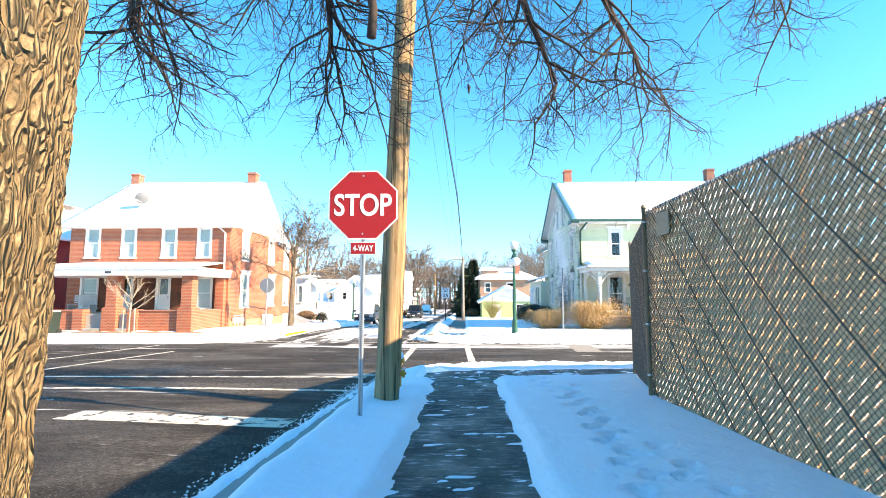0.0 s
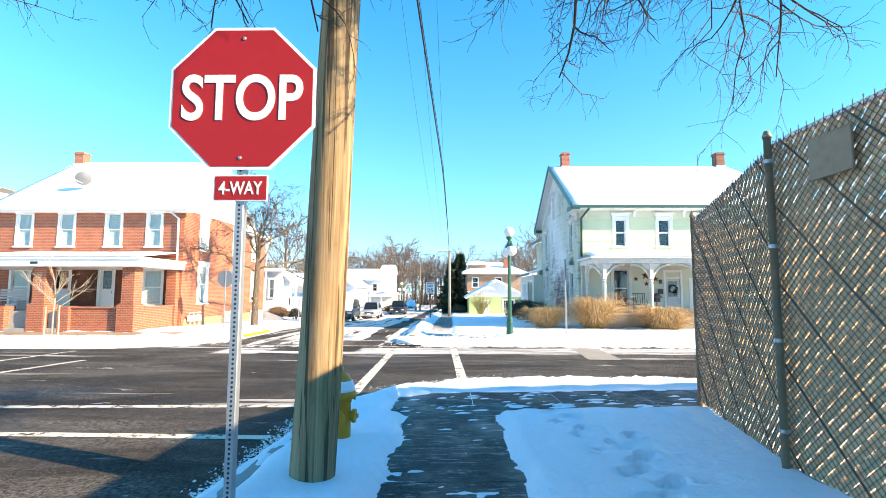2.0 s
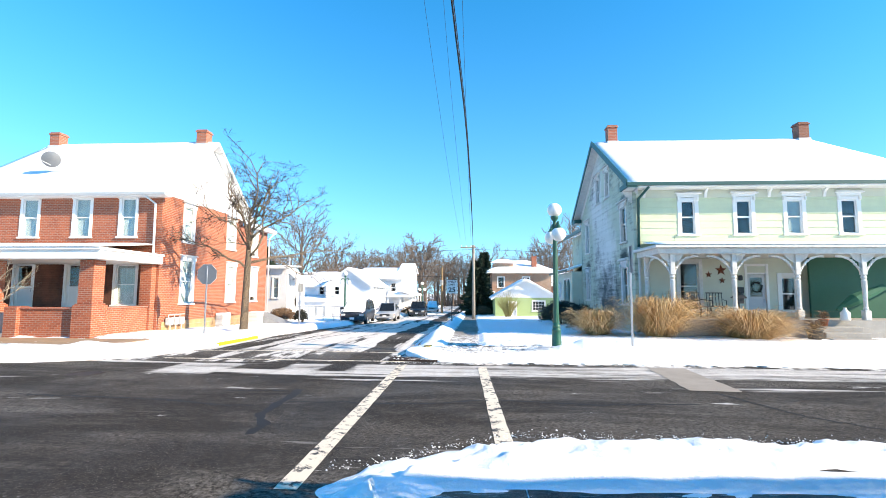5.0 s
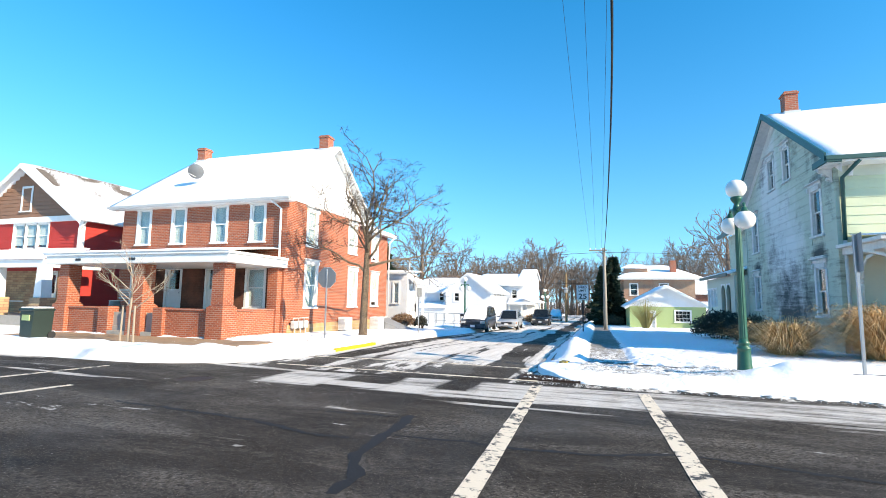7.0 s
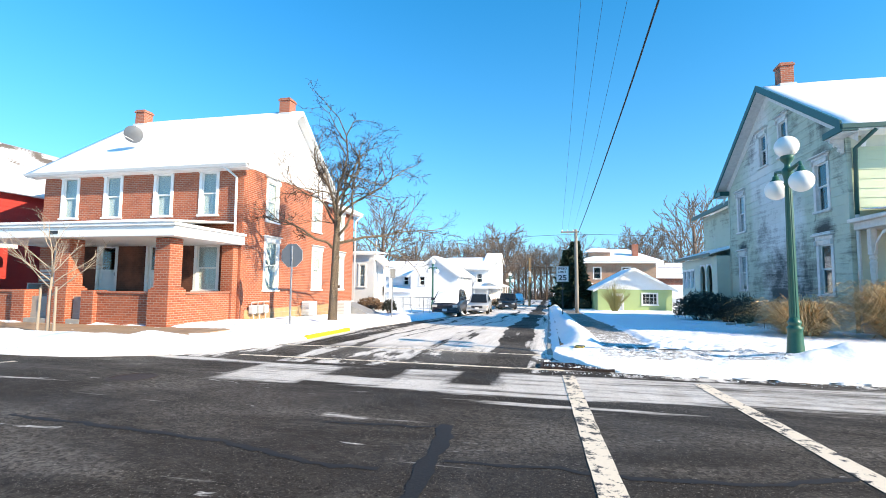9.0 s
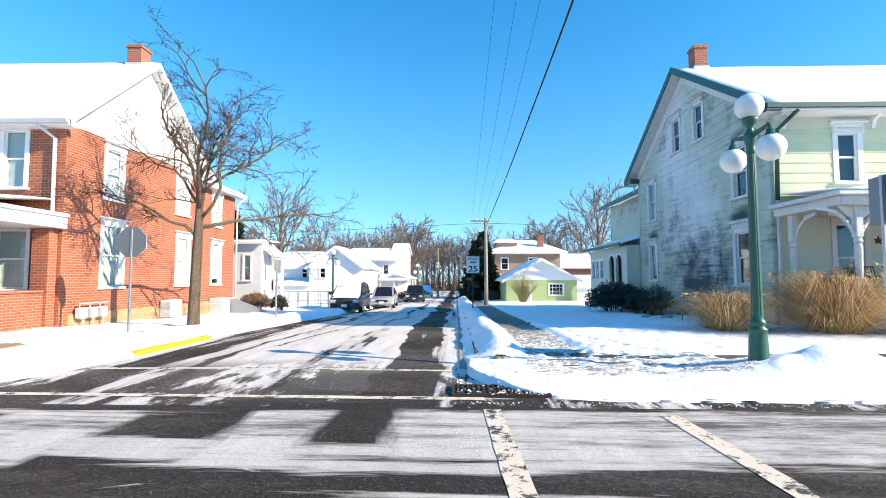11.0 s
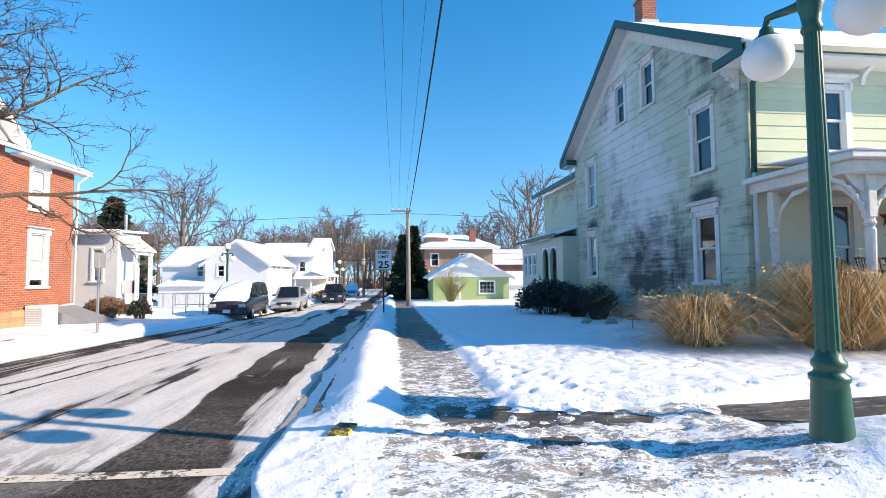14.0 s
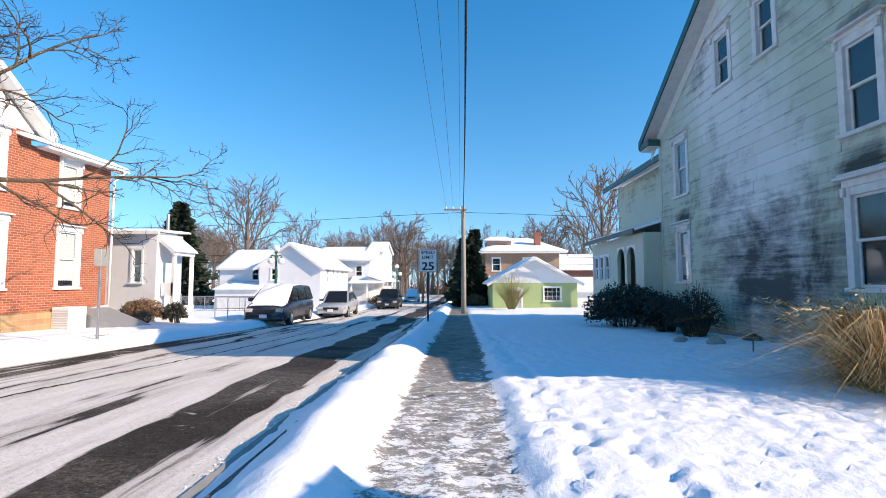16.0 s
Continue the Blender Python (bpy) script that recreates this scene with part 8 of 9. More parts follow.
# ---- parked vehicles ----
def car_paint(name, color, rough=0.25):
    k = Nodes(name)
    p = k.pos()
    c = k.mix(k.ramp(k.noise(p, 3, 5), [(0.45, 0.0), (0.75, 0.35)]), color, (0.22, 0.22, 0.22))
    k.b.inputs["Coat Weight"].default_value = 0.4
    return k.set(c, k.math("ADD", k.math("MULTIPLY", k.noise(p, 5, 4), 0.25), rough), 0.2, None, 0.5)


car_glass = plain("car_glass", (0.015, 0.018, 0.02), 0.08, vary=0.2, bump=0.0)
lens = plain("headlamp_lens", (0.55, 0.55, 0.52), 0.15, vary=0.1)
amber = plain("amber_lens", (0.55, 0.16, 0.02), 0.2)


def vehicle(name, at, turn, ln, w, belt, roof, hood, shape, paint, label, category, snowy=0.0):
    """A parked car, nose at -y: stations of body and cabin lofted across its width."""
    th = thing(name, at, label, category, "parked cars")
    m = pose(*at, 0, 0, turn)
    WORLD[th] = Matrix.Translation(at)
    hw = w / 2
    # body: (y, bottom, top, half width)
    body = [(-ln / 2, 0.32, hood * 0.72, hw * 0.80), (-ln / 2 + 0.12, 0.24, hood * 0.86, hw * 0.93), (-ln / 2 + 0.5, 0.22, hood * 0.95, hw), (-ln / 2 + ln * shape[0], 0.22, hood * 1.02, hw), (0, 0.22, belt, hw), (ln / 2 - 0.5, 0.22, belt, hw), (ln / 2 - 0.1, 0.26, belt * 0.96, hw * 0.94), (ln / 2, 0.34, belt * 0.86, hw * 0.86)]
    me = Mesh()
    n = 10
    for y, zb, zt, ww in body:
        mid = (zb + zt) / 2
        ring = [(-ww * 0.88, zb), (-ww * 0.98, zb + 0.12), (-ww, mid), (-ww * 0.97, zt - 0.08), (-ww * 0.86, zt), (ww * 0.86, zt), (ww * 0.97, zt - 0.08), (ww, mid), (ww * 0.98, zb + 0.12), (ww * 0.88, zb)]
        me.v += [(x, y, z) for x, z in ring]
    for j in range(len(body) - 1):
        for k in range(n):
            a, b = j * n + k, j * n + (k + 1) % n
            me.f.append((a, b, b + n, a + n))
    me.f += [tuple(range(n)), tuple(range((len(body) - 1) * n, len(body) * n))]
    bd = part("body", me.moved(m), paint, th, "", True)
    # cabin
    ya, yb, yc, yd = (-ln / 2 + ln * s for s in shape)
    cab = Mesh()
    rw = hw * 0.74
    cab.v += [(-hw * 0.9, ya, hood * 0.99), (hw * 0.9, ya, hood * 0.99), (-rw, yb, roof), (rw, yb, roof), (-rw, yc, roof - 0.02), (rw, yc, roof - 0.02), (-hw * 0.9, yd, belt * 0.98), (hw * 0.9, yd, belt * 0.98), (-rw * 0.98, (yb + yc) / 2, roof + 0.04), (rw * 0.98, (yb + yc) / 2, roof + 0.04)]
    cab.f += [(0, 1, 3, 2), (2, 3, 9, 8), (8, 9, 5, 4), (4, 5, 7, 6), (0, 2, 8, 4, 6), (1, 7, 5, 9, 3)]
    part("cabin", cab.moved(m), paint, th)

    def pane(name, pts, lift):
        c = sum((Vector(p) for p in pts), Vector()) / len(pts)
        nn = (Vector(pts[1]) - Vector(pts[0])).cross(Vector(pts[2]) - Vector(pts[0])).normalized()
        if nn.dot(c - Vector((0, (ya + yd) / 2, belt * 0.8))) < 0:
            nn = -nn
        q = [Vector(p) + nn * lift for p in pts]
        part(name, Mesh().poly(q).moved(m), car_glass, th, "dark car glass")
    f = lambda a, b, t: tuple(Vector(a).lerp(Vector(b), t))
    wl, wr, tl, tr = cab.v[0], cab.v[1], cab.v[2], cab.v[3]
    V = [(-hw * 0.9, ya, hood * 0.99), (hw * 0.9, ya, hood * 0.99), (-rw, yb, roof), (rw, yb, roof), (-rw, yc, roof), (rw, yc, roof), (-hw * 0.9, yd, belt), (hw * 0.9, yd, belt)]
    pane("windscreen", [f(V[0], V[1], 0.08), f(V[0], V[1], 0.92), f(V[3], V[2], 0.08), f(V[3], V[2], 0.92)], 0.012)
    pane("rear_window", [f(V[6], V[7], 0.08), f(V[6], V[7], 0.92), f(V[5], V[4], 0.08), f(V[5], V[4], 0.92)], 0.012)
    for s in (-1, 1):
        cuts = [0.03, 0.33, 0.37, 0.66, 0.70, 0.96]
        for a, b in zip(cuts[::2], cuts[1::2]):
            lo0, lo1 = (s * hw * 0.905, ya + (yd - ya) * a, belt * 1.01), (s * hw * 0.905, ya + (yd - ya) * b, belt * 1.01)
            def up(y):
                t = 0.86
                yy = min(max(y, ya + (yb - ya) * t + 0.02), yd + (yc - yd) * t - 0.02)
                return (s * (hw * 0.9 + (rw - hw * 0.9) * t), yy, belt + (roof - belt) * t)
            pane("side_window", [lo0, lo1, up(lo1[1]), up(lo0[1])], 0.02)
        for yy in (-ln / 2 + 0.17 * ln, ln / 2 - 0.19 * ln):
            c = Vector((s * (hw - 0.10), yy, 0.31))
            e = Vector((s * 0.11, 0, 0))
            ty = part("wheel", Mesh().tube([c - e, c - e * 0.8, c + e * 0.8, c + e], [0.27, 0.31, 0.31, 0.27], 20).moved(m), black_rubber, th, "", False)
            part("rim", Mesh().tube([c + e * 0.95, c + e * 1.05], [0.19, 0.17], 14).moved(m), galvanised, ty)
        part("headlight", Mesh().box(s * hw * 0.52, s * hw * 0.88, -ln / 2 - 0.01, -ln / 2 + 0.16, hood * 0.62, hood * 0.8, 0.03).moved(m), lens, th)
        part("turn_signal", Mesh().box(s * hw * 0.84, s * hw * 0.92, -ln / 2 + 0.02, -ln / 2 + 0.2, hood * 0.64, hood * 0.78, 0.02).moved(m), amber, th)
        part("mirror", Mesh().box(s * hw * 0.95, s * (hw + 0.17), ya + 0.35, ya + 0.47, belt * 0.98, belt * 1.14, 0.03).moved(m), paint, th)
    part("bumper", Mesh().box(-hw * 0.88, hw * 0.88, -ln / 2 - 0.08, -ln / 2 + 0.1, 0.26, hood * 0.5, 0.05).moved(m), paint, th)
    part("grille", Mesh().box(-hw * 0.48, hw * 0.48, -ln / 2 - 0.02, -ln / 2 + 0.06, hood * 0.58, hood * 0.76, 0.01).moved(m), black_metal, th)
    part("licence_plate", Mesh().box(-0.15, 0.15, -ln / 2 - 0.092, -ln / 2 - 0.08, 0.36, 0.5).moved(m), sign_white, th)
    if snowy:
        sn = Mesh()
        cols = 9
        path = [(-ln / 2 + 0.18, hood * 0.9), (-ln / 2 + 0.6, hood * 0.985), (ya - 0.02, hood * 1.04), (ya + (yb - ya) * 0.5, (hood + roof) / 2 + 0.03), (yb, roof + 0.03), ((yb + yc) / 2, roof + 0.07), (yc, roof + 0.02)]
        path = path[: int(len(path) * snowy + 0.5)]
        for i, (y, z) in enumerate(path):
            wi = (hw * 0.86 if i < 3 else hw * 0.8 if i == 3 else rw) * (0.9 if i in (0, len(path) - 1) else 1)
            for c in range(cols):
                u = c / (cols - 1) * 2 - 1
                sn.v.append((u * wi, y, z + 0.09 * (1 - u ** 4) * (0.35 if i in (0, len(path) - 1) else 1) + 0.02 * nz(u * 2, y * 2) - 0.015))
        for i in range(len(path) - 1):
            for c in range(cols - 1):
                k = i * cols + c
                sn.f.append((k, k + 1, k + cols + 1, k + cols))
        part("snow_cover", sn.moved(m), roof_snow, th, "thick snow on hood and windscreen", True)
    return th


van_paint = car_paint("dark_blue_van_paint", (0.014, 0.018, 0.03))
silver = car_paint("silver_car_paint", (0.42, 0.43, 0.45))
black_paint = car_paint("black_car_paint", (0.015, 0.016, 0.018))
white_paint = car_paint("white_car_paint", (0.7, 0.7, 0.7))
vehicle("minivan", (-8.35, 41.1, -0.88), 3, 4.7, 1.75, 1.0, 1.62, 0.92, (0.14, 0.36, 0.92, 0.99), van_paint, "dark blue minivan with its front under snow", "minivan", 0.8)
vehicle("car", (-7.3, 47.0, -1.02), 3, 4.3, 1.65, 0.88, 1.4, 0.78, (0.28, 0.44, 0.74, 0.92), silver, "silver hatchback car parked at the kerb", "car")
vehicle("car", (-6.2, 59.5, -1.3), 2, 4.4, 1.75, 0.98, 1.6, 0.9, (0.24, 0.38, 0.86, 0.97), black_paint, "black sport utility car parked at the kerb", "car")
vehicle("car", (-6.5, 81, -1.65), 2, 4.4, 1.75, 0.95, 1.5, 0.85, (0.26, 0.4, 0.8, 0.95), white_paint, "white car parked far down the street", "car", 1.0)


# ---- small things ----
rust = plain("rusted_iron", (0.032, 0.017, 0.013), 0.8, vary=0.5, scale=12, bump=0.4)
# storm drain at the far corner
dr = thing("storm_drain", (-1.7, 19.75, -0.45), "rusted iron storm drain grate with snow in it", "storm drain")
z = road_z(-1.7, 19.7) + 0.045
rim = Mesh().box(-2.3, -1.05, 19.48, 19.52, z - 0.08, z).box(-2.3, -1.05, 19.99, 20.03, z - 0.08, z).box(-2.3, -2.26, 19.52, 19.99, z - 0.08, z).box(-1.09, -1.05, 19.52, 19.99, z - 0.08, z)
part("rim", rim, rust, dr)
for i in range(17):
    x = -2.24 + i * 0.068
    part("bar", Mesh().box(x, x + 0.03, 19.52, 19.99, z - 0.06, z - 0.003, 0.004), rust, dr)
for y in (19.66, 19.84):
    part("cross_bar", Mesh().box(-2.26, -1.09, y, y + 0.025, z - 0.05, z - 0.001, 0.004), rust, dr)
# near-black plate just below the bars paints the dark of the shaft
part("well", Mesh().box(-2.28, -1.07, 19.5, 20.01, z - 0.09, z - 0.075), inner_shade, dr)
# tar-sealed cracks and a manhole in the crossing
tar = plain("tar_seal", (0.006, 0.0065, 0.009), 0.85, vary=0.3)


def tar_line(pts, w, seed):
    rnd = random.Random(seed)
    fine = []
    for (xa, ya), (xb, yb) in zip(pts, pts[1:]):
        n = max(2, int(math.hypot(xb - xa, yb - ya) / 0.12))
        fine += [(xa + (xb - xa) * k / n + rnd.gauss(0, 0.018), ya + (yb - ya) * k / n + rnd.gauss(0, 0.018)) for k in range(n)]
    me = Mesh()
    for i, (x, y) in enumerate(fine):
        a, b = fine[max(0, i - 1)], fine[min(len(fine) - 1, i + 1)]
        d = Vector((b[0] - a[0], b[1] - a[1], 0))
        d = d.normalized() if d.length else Vector((1, 0, 0))
        q = w * (0.6 + 0.7 * rnd.random()) / 2
        for s in (-1, 1):
            px, py = x - d.y * q * s, y + d.x * q * s
            me.v.append((px, py, road_z(px, py) + 0.004))
    me.f = [(2 * i, 2 * i + 1, 2 * i + 3, 2 * i + 2) for i in range(len(fine) - 1)]
    structure("road_marking", me, tar, "black tar-sealed crack")


tar_line([(-7.6, 14.7), (-6.2, 14.6), (-4.9, 14.5), (-3.85, 14.2), (-3.25, 14.23)], 0.07, 1)
tar_line([(-4.4, 15.3), (-3.7, 15.38), (-3.1, 15.45)], 0.06, 2)
tar_line([(-3.14, 15.5), (-3.05, 14.5), (-3.03, 13.75), (-2.76, 13.2), (-2.7, 12.6)], 0.13, 3)
tar_line([(-2.95, 14.5), (-2.2, 14.56), (-1.45, 14.53), (-0.75, 14.6), (0.15, 14.95), (1.6, 14.7), (3.4, 14.9)], 0.07, 4)
tar_line([(4.0, 15.9), (4.4, 14.2), (5.2, 13.3)], 0.06, 5)
tar_line([(-6.2, 24.0), (-5.6, 30), (-5.2, 40)], 0.06, 6)
mh = Mesh().lathe([(0.34, 0), (0.34, 0.006), (0.30, 0.008), (0.30, 0.003), (0.0005, 0.005)], 28, (-8.2, 16.8, road_z(-8.2, 16.8)))
solo("manhole_cover", mh, rust, "dark iron manhole cover in the asphalt", "manhole cover")

# crumbs of broken snow
rnd = random.Random(77)


def crumbs(n, pick, size, label):
    me = Mesh()
    for i in range(n):
        x, y, z = pick()
        r = size * rnd.uniform(0.4, 1.6)
        pts = [Vector((rnd.gauss(0, 1), rnd.gauss(0, 1), abs(rnd.gauss(0, 0.8)))).normalized() * r for k in range(5)]
        k = len(me.v)
        me.v += [(x + p.x, y + p.y, z + p.z) for p in pts] + [(x, y, z + r * 0.9)]
        me.f += [(k, k + 1, k + 5), (k + 1, k + 2, k + 5), (k + 2, k + 3, k + 5), (k + 3, k + 4, k + 5), (k + 4, k, k + 5)]
    tagged(solo("snow_crumbs", me, snow, label, "snow"), kind="stuff")


def near_kerb():
    y = rnd.uniform(1.5, 9.5)
    x = -1.92 - abs(rnd.gauss(0, 0.11))
    return x, y, road_z(x, y) + 0.002


def far_kerb():
    y = rnd.uniform(19.6, 34)
    x = -2.12 - abs(rnd.gauss(0, 0.08))
    return x, y, road_z(x, y) + 0.002


def gutter():
    x = rnd.uniform(-1.5, 7)
    y = 12.85 + abs(rnd.gauss(0, 0.16)) + (-1.2 * smooth(0.5, -1.5, x))
    return x, y, road_z(x, y) + 0.002


def corner():
    x, y = rnd.uniform(-2.4, 5.5), 19.25 - abs(rnd.gauss(0, 0.10))
    return x, y, road_z(x, y) + 0.002


def corner_top():
    x, y = rnd.uniform(-1.7, 2.2), rnd.uniform(19.6, 22.4)
    return x, y, far_snow(x, y) - 0.004


crumbs(2400, near_kerb, 0.015, "crumbs of broken snow along the near kerb")
crumbs(1800, far_kerb, 0.014, "crumbs of broken snow along the far kerb")


def grate():
    x, y = rnd.choice((-2.1, -1.75, -1.35, -1.2)) + rnd.gauss(0, 0.12), rnd.choice((19.55, 19.75, 19.98)) + rnd.gauss(0, 0.06)
    return x, y, road_z(x, y) + 0.035


crumbs(90, grate, 0.02, "lumps of snow lying in the drain grate")
crumbs(900, gutter, 0.011, "crumbs of snow in the gutter")
crumbs(500, corner, 0.011, "crumbs of snow at the corner")
crumbs(2500, corner_top, 0.012, "trodden crumbs of snow on the corner")
yk = Mesh().prism([(-1.62, 21.5), (-1.44, 21.46), (-1.38, 21.72), (-1.55, 21.77)], "z", far_walk(-1.5, 21.7) - 0.1, far_walk(-1.5, 21.7) + 0.06)
solo("kerb_stone", yk, mat_paint_line("flaked_yellow_paint", (0.62, 0.44, 0.06), 0.47), "yellow-painted end of a kerb in the snow", "kerb")

# things by the green house
star = plain("rusty_star", (0.22, 0.06, 0.025), 0.6, 0.3, vary=0.4, scale=15)


def wall_star(x, z, r):
    me = Mesh()
    y = 26.27
    ring = [(x + (r if k % 2 == 0 else r * 0.42) * math.sin(k * math.pi / 5), z + (r if k % 2 == 0 else r * 0.42) * math.cos(k * math.pi / 5)) for k in range(10)]
    me.v = [(u, y + 0.02, v) for u, v in ring] + [(x, y - 0.05, z), (x, y + 0.02, z)]
    me.f = [(k, (k + 1) % 10, 10) for k in range(10)] + [(k, (k + 1) % 10, 11) for k in range(10)]
    solo("wall_star", me, star, "rusty metal star hung on the porch wall", "wall decoration", "metal stars")


for x, z, r in ((9.42, 2.2, 0.23), (8.95, 2.03, 0.14), (9.45, 1.8, 0.14), (9.9, 2.03, 0.14)):
    wall_star(x, z, r)
wr = Mesh()
rnd = random.Random(5)
for k in range(160):
    a = rnd.uniform(0, 6.283)
    c = Vector((10.72 + 0.19 * math.cos(a), 26.30, 1.55 + 0.19 * math.sin(a)))
    d = Vector((rnd.gauss(0, 1), -abs(rnd.gauss(0, 0.5)), rnd.gauss(0, 1))).normalized() * 0.07
    s = d.orthogonal().normalized() * 0.02
    wr.poly([c - s, c + d, c + s])
solo("wreath", wr, holly, "dark twig wreath hung on the door", "wreath")
solo("mailbox", Mesh().box(9.98, 10.2, 26.2, 26.29, 1.3, 1.55, 0.015), black_metal, "black metal mailbox on the porch wall", "mailbox")
solo("wall_lamp", Mesh().box(10.02, 10.16, 26.15, 26.27, 1.8, 2.0, 0.03), black_metal, "small black porch wall lamp", "wall lamp")


def porch_chair(x, y, turn):
    th = thing("porch_chair", (x, y, 0.42), "dark metal porch chair", "chair", "porch chairs")
    m = pose(x, y, 0.42, 0, 0, turn)
    part("seat", Mesh().box(-0.26, 0.26, -0.25, 0.25, 0.38, 0.42, 0.015).moved(m), black_metal, th)
    b = Mesh()
    for k in range(6):
        b.tube([(-0.25 + 0.1 * k, 0.25, 0.42), (-0.25 + 0.1 * k, 0.34, 0.9)], 0.012, 6)
    b.tube([(-0.28, 0.34, 0.9), (0.28, 0.34, 0.9)], 0.018, 6)
    part("backrest", b.moved(m), black_metal, th)
    for sx in (-1, 1):
        part("armrest", Mesh().tube([(sx * 0.28, -0.25, 0.38), (sx * 0.28, -0.25, 0.62), (sx * 0.28, 0.3, 0.66)], 0.016, 6).moved(m), black_metal, th)
        for yy in (-0.22, 0.22):
            part("leg", Mesh().tube([(sx * 0.24, yy, 0.39), (sx * 0.27, yy * 1.15, 0.0)], 0.014, 6).moved(m), black_metal, th)


porch_chair(8.15, 25.3, 20)
porch_chair(8.75, 25.4, -15)
bhx = thing("birdhouse", (9.45, 25.2, 0.42), "small dark wooden birdhouse on a stand", "birdhouse")
part("stand", Mesh().tube([(9.45, 25.2, 0.42), (9.45, 25.2, 0.95)], 0.025, 8), black_metal, bhx)
part("box", Mesh().box(9.33, 9.57, 25.08, 25.32, 0.95, 1.15, 0.01), black_metal, bhx)
part("roof", Mesh().prism([(9.25, 1.13), (9.65, 1.13), (9.45, 1.34)], "y", 25.0, 25.4), black_metal, bhx)
# near-black disc on the closed front paints the shade inside the entrance
part("hole", Mesh().tube([(9.45, 25.082, 1.06), (9.45, 25.072, 1.06)], 0.03, 12), inner_shade, bhx)
for k in range(3):
    solo("step", Mesh().box(11.2, 12.6, 23.2 + 0.3 * k, 23.5 + 0.3 * k, -0.5, -0.12 + 0.17 * k, 0.015), concrete, "snow-dusted concrete porch step", "step", "porch steps")
terracotta = plain("terracotta", (0.34, 0.10, 0.05), 0.8, vary=0.25)
dark_pot = plain("dark_pot", (0.04, 0.04, 0.04), 0.6)
for x, y, r, h, mm in ((10.75, 23.35, 0.24, 0.36, dark_pot), (11.5, 24.0, 0.14, 0.24, terracotta)):
    z = -0.18 if y < 23.4 else 0.23
    pt = thing("flower_pot", (x, y, z), "dark planter with withered plants" if mm is dark_pot else "terracotta planter with withered plants", "flower pot", "flower pots")
    part("pot", Mesh().lathe([(r * 0.68, 0), (r * 0.95, h * 0.85), (r * 1.08, h * 0.86), (r * 1.08, h), (r * 0.9, h), (r * 0.88, h * 0.9), (0.001, h * 0.88)], 18, (x, y, z)), mm, pt, "", True)
    pl = Mesh()
    for k in range(70):
        a = rnd.uniform(0, 6.283)
        e = Vector((math.cos(a) * r * rnd.uniform(0.5, 1.6), math.sin(a) * r * rnd.uniform(0.5, 1.6), h + rnd.uniform(0.05, 0.3)))
        pl.tube([(x, y, z + h * 0.88), (x + e.x * 0.5, y + e.y * 0.5, z + e.z), (x + e.x, y + e.y, z + e.z - 0.03)], [0.006, 0.006, 0.012], 3, False)
    part("plant", pl, brown_leaf, pt)
jug = Mesh().lathe([(0.12, 0), (0.14, 0.03), (0.14, 0.26), (0.05, 0.36), (0.045, 0.42), (0.055, 0.43)], 16, (12.2, 24.0, 0.42))
solo("stoneware_jug", jug, blind_white, "white stoneware jug on the porch", "jug", smooth=True)
shade_cloth = plain("green_canvas", (0.02, 0.13, 0.075), 0.8, vary=0.2)
solo("garden_umbrella", Mesh().tube([(12.6, 24.9, 0.75), (13.2, 24.9, 1.1), (14.2, 24.9, 1.55)], [0.05, 0.22, 0.12], 8), shade_cloth, "folded green canvas umbrella leaning on the porch", "umbrella")

# things by the brick house
dish = thing("satellite_dish", (-20.0, 28.0, 6.9), "grey satellite dish on the snowy roof", "satellite dish")
me = Mesh()
for j in range(7):
    r = 0.36 * j / 6
    for k in range(20):
        a = 2 * math.pi * k / 20
        me.v.append((r * math.cos(a), -0.10 + 0.5 * r * r, r * math.sin(a)))
for j in range(6):
    for k in range(20):
        a, b = j * 20 + k, j * 20 + (k + 1) % 20
        me.f.append((a, b, b + 20, a + 20))
part("reflector", me.moved(pose(-19.2, 27.1, 7.22, 20, 0, 35)), sign_back, dish, "", True)
part("mast", Mesh().tube([(-19.15, 27.2, 7.15), (-19.0, 27.4, 6.8), (-18.98, 27.42, 6.35)], 0.025, 8), trim_grey, dish)
part("feed_arm", Mesh().tube([(-19.2, 27.1, 6.95), (-19.35, 26.75, 7.08)], 0.015, 6), trim_grey, dish)

bin_dark = plain("dark_green_plastic", (0.02, 0.035, 0.028), 0.45, vary=0.2)
bn = thing("wheeled_bin", (-18.1, 20.1, -0.3), "dark green wheeled rubbish bin with a snowy lid", "bin")
z = left_snow(-18.1, 20.1) - 0.02
part("body", Mesh().prism([(-0.26, 0.06), (0.26, 0.06), (0.32, 0.9), (-0.32, 0.9)], "y", -0.3, 0.3).moved(pose(-18.1, 20.1, z)), bin_dark, bn)
part("lid", Mesh().box(-0.35, 0.35, -0.36, 0.34, 0.9, 0.98, 0.03).moved(pose(-18.1, 20.1, z)), bin_dark, bn)
part("label_plate", Mesh().box(-0.18, 0.16, -0.335, -0.303, 0.6, 0.78).moved(pose(-18.1, 20.1, z)), lime_siding, bn)
part("snow_cover", Mesh().box(-0.31, 0.31, -0.32, 0.3, 0.98, 1.03, 0.03).moved(pose(-18.1, 20.1, z)), roof_snow, bn)
for s in (-1, 1):
    part("wheel", Mesh().tube([(s * 0.22, 0.3, 0.12), (s * 0.3, 0.3, 0.12)], 0.12, 14).moved(pose(-18.1, 20.1, z)), black_rubber, bn)
bench = thing("porch_bench", (-21.0, 25.3, 0.5), "grey slatted porch bench", "bench")
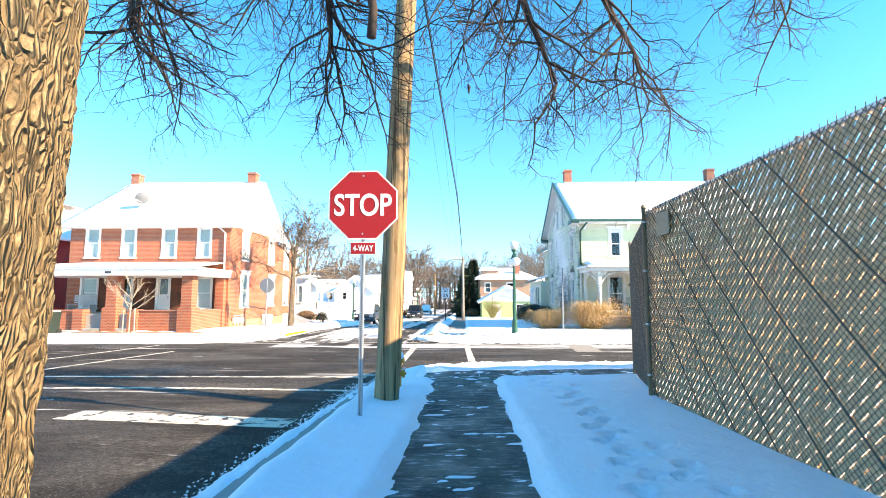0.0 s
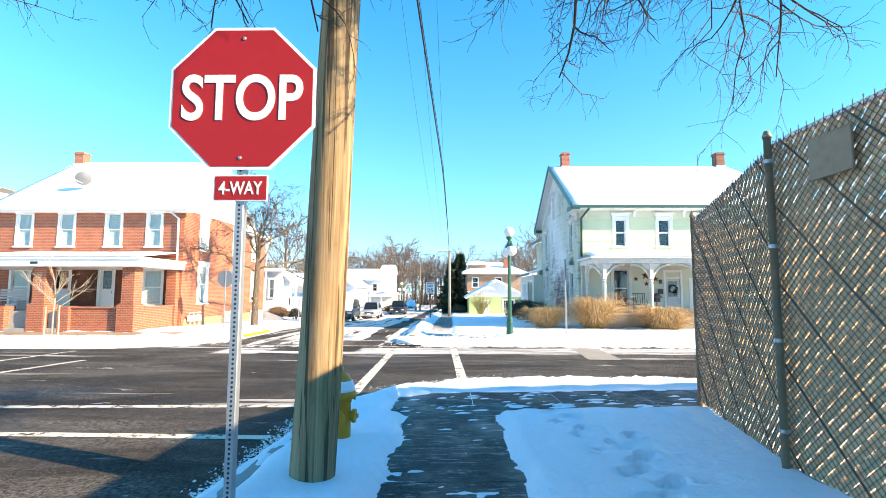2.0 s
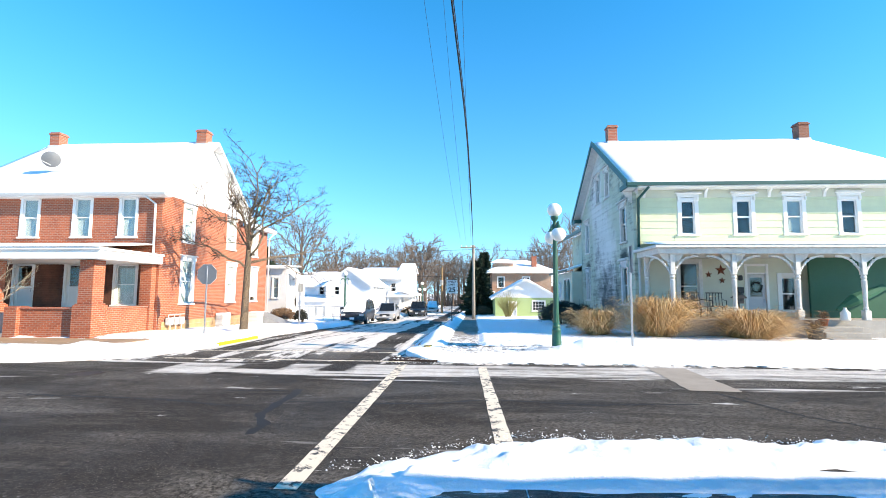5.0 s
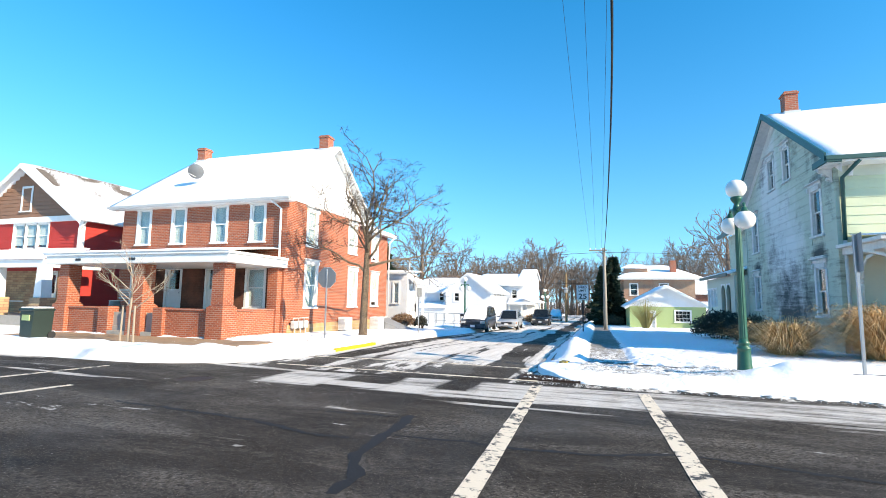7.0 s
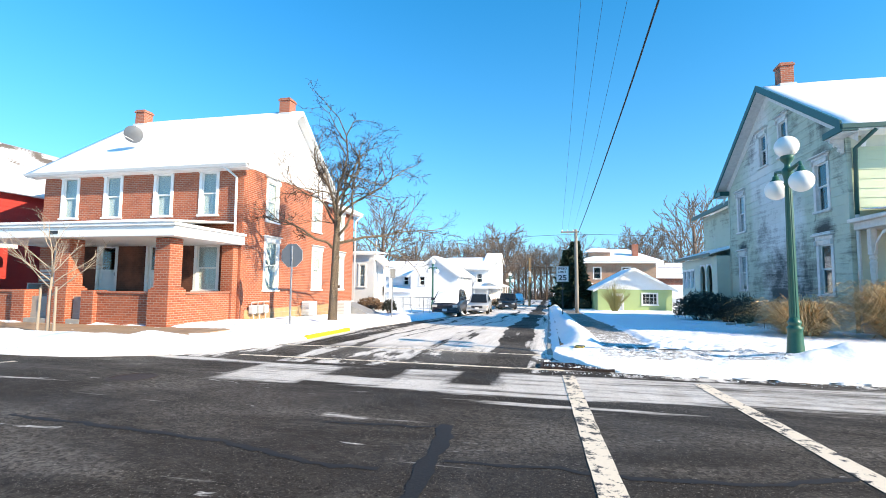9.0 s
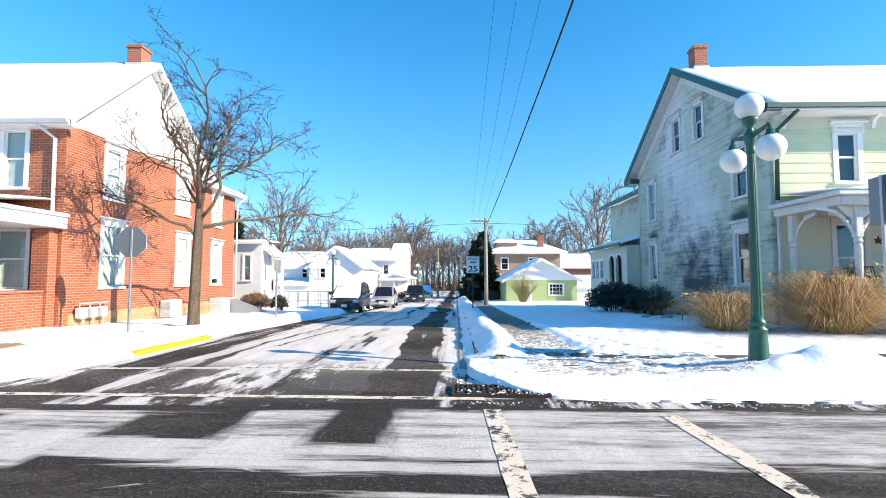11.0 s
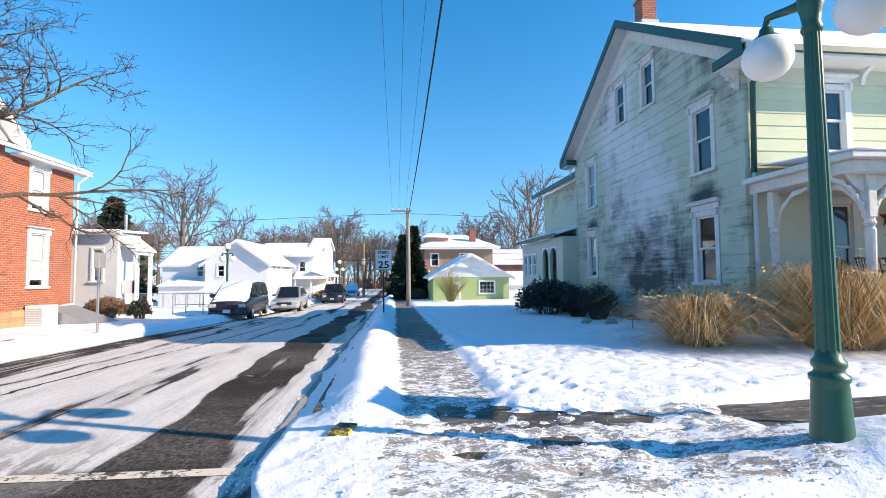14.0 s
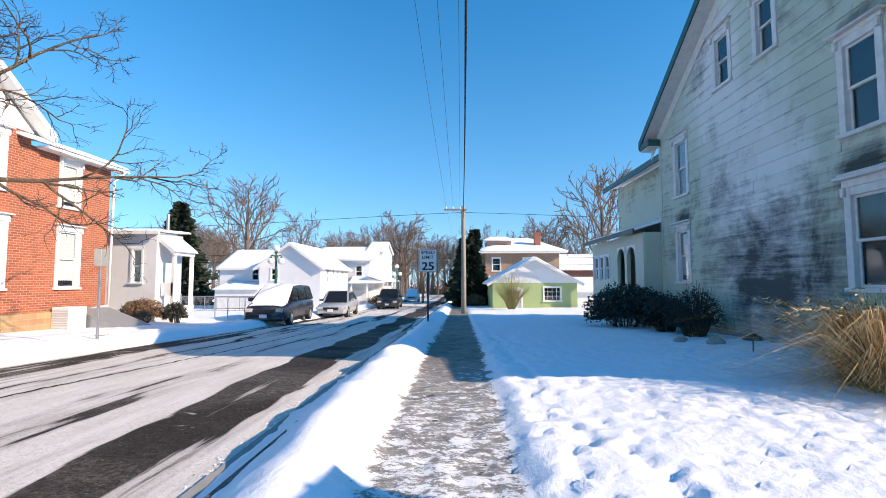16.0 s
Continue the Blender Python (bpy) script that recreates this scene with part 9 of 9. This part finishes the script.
for k in range(4):
    part("slat", Mesh().box(-21.6, -20.3, 25.1 + 0.11 * k, 25.19 + 0.11 * k, 0.9, 0.93, 0.008), trim_grey, bench)
    part("back_slat", Mesh().box(-21.6, -20.3, 25.56, 25.59, 1.0 + 0.12 * k, 1.09 + 0.12 * k, 0.008), trim_grey, bench)
for x in (-21.55, -20.35):
    part("leg", Mesh().box(x - 0.03, x + 0.03, 25.1, 25.6, 0.5, 0.9, 0.01), trim_grey, bench)
# gas meters, air conditioners and cellar hatch along the side wall
gm = thing("gas_meter", (-13.1, 27.3, -0.3), "grey gas meters and pipes on the brick wall", "gas meter")
for k in range(3):
    y = 26.95 + 0.4 * k
    part("meter", Mesh().box(-13.32, -13.08, y, y + 0.26, -0.16, 0.16, 0.04), trim_grey, gm)
    part("pipe", Mesh().tube([(-13.2, y + 0.05, 0.16), (-13.2, y + 0.05, 0.28), (-13.2, y + 0.4, 0.28)], 0.018, 8), trim_grey, gm)
    part("pipe", Mesh().tube([(-13.2, y + 0.2, 0.14), (-13.2, y + 0.2, -0.4)], 0.018, 8), trim_grey, gm)


def air_conditioner(x0, x1, y0, y1, z0, z1, label):
    ac = thing("air_conditioner", ((x0 + x1) / 2, y0, z0), label, "air conditioner")
    part("case", Mesh().box(x0, x1, y0, y1, z0, z1, 0.02), trim_white, ac)
    n = 8
    for k in range(n):
        z = z0 + 0.06 + (z1 - z0 - 0.12) * k / n
        part("louvre", Mesh().box(x0 + 0.04, x1 - 0.04, y0 - 0.015, y0 + 0.01, z, z + (z1 - z0) * 0.06, 0.003), trim_grey, ac)


air_conditioner(-13.36, -12.75, 34.6, 35.3, -0.62, 0.12, "white boxed heat pump beside the cellar hatch")
air_conditioner(-13.34, -12.9, 31.0, 31.7, -0.45, 0.2, "white boxed air conditioner at the brick wall")
ch = thing("cellar_hatch", (-12.6, 36, -0.6), "sloping grey steel cellar hatch dusted with snow", "cellar hatch")
part("frame", Mesh().prism([(35.35, -0.8), (36.9, -0.8), (36.9, 0.1), (35.35, -0.05)], "x", -13.35, -13.25), trim_grey, ch)
hm = Mesh()
hm.v = [(-13.35, 35.4, 0.05), (-13.35, 36.9, 0.05), (-11.6, 36.9, -0.62), (-11.6, 35.4, -0.62), (-13.35, 35.4, -0.9), (-13.35, 36.9, -0.9), (-11.6, 36.9, -0.9), (-11.6, 35.4, -0.9)]
hm.f = [(0, 1, 2, 3), (0, 3, 7, 4), (1, 2, 6, 5), (2, 3, 7, 6), (0, 1, 5, 4)]
part("door", hm, plain("grey_steel", (0.3, 0.31, 0.32), 0.5, 0.3), ch)
# pipe rails beside the far footway
rl = thing("handrail", (-11, 41.5, -0.8), "galvanised pipe railing beside the steps", "railing")
for x in (-11.7, -11.1, -10.3, -9.85):
    part("post", Mesh().tube([(x, 41.6, -1.2), (x, 41.6, 0.22)], 0.025, 8), galvanised, rl)
for z in (0.22, -0.3):
    part("rail", Mesh().tube([(-11.7, 41.6, z), (-9.85, 41.6, z)], 0.022, 8), galvanised, rl)
cf = thing("chain_link_fence", (-14, 49, -1), "low grey chain-link fence before the white house", "fence")
for k in range(12):
    x = -19.5 + k * 0.75
    part("post", Mesh().tube([(x, 49.5, -1.4), (x, 49.5, 0.0)], 0.03, 8), galvanised, cf)
for z in (0.0, -0.9):
    part("rail", Mesh().tube([(-19.5, 49.5, z), (-11.25, 49.5, z)], 0.02, 6), galvanised, cf)
wm = Mesh()
for k in range(110):
    x = -19.5 + k * 0.075
    wm.tube([(x, 49.5, -0.95), (x + 0.05, 49.5, 0.0)], 0.004, 3, False)
    wm.tube([(x + 0.05, 49.5, -0.95), (x, 49.5, 0.0)], 0.004, 3, False)
tagged(part("chain_link", wm, galvanised, cf), kind="stuff")
# garden lamp and logs before the shrubs
gl = thing("garden_lamp", (4.7, 28.3, -0.35), "small black garden lamp in the snow", "garden lamp")
part("stake", Mesh().tube([(4.7, 28.3, -0.5), (4.7, 28.3, -0.05)], 0.012, 8), black_metal, gl)
part("shade", Mesh().lathe([(0.16, -0.06), (0.17, -0.03), (0.05, 0.05), (0.01, 0.08)], 14, (4.7, 28.3, 0.0)), black_metal, gl, "", True)
for k in range(5):
    x, y = 4.3 + 0.25 * k, 30.2 + 0.5 * math.sin(k * 2)
    solo("garden_stone", Mesh().ball((x, y, far_snow(x, y) + 0.02), 0.13, 10, 0.6), concrete, "low grey stone edging in the snow", "stone", "edging stones")
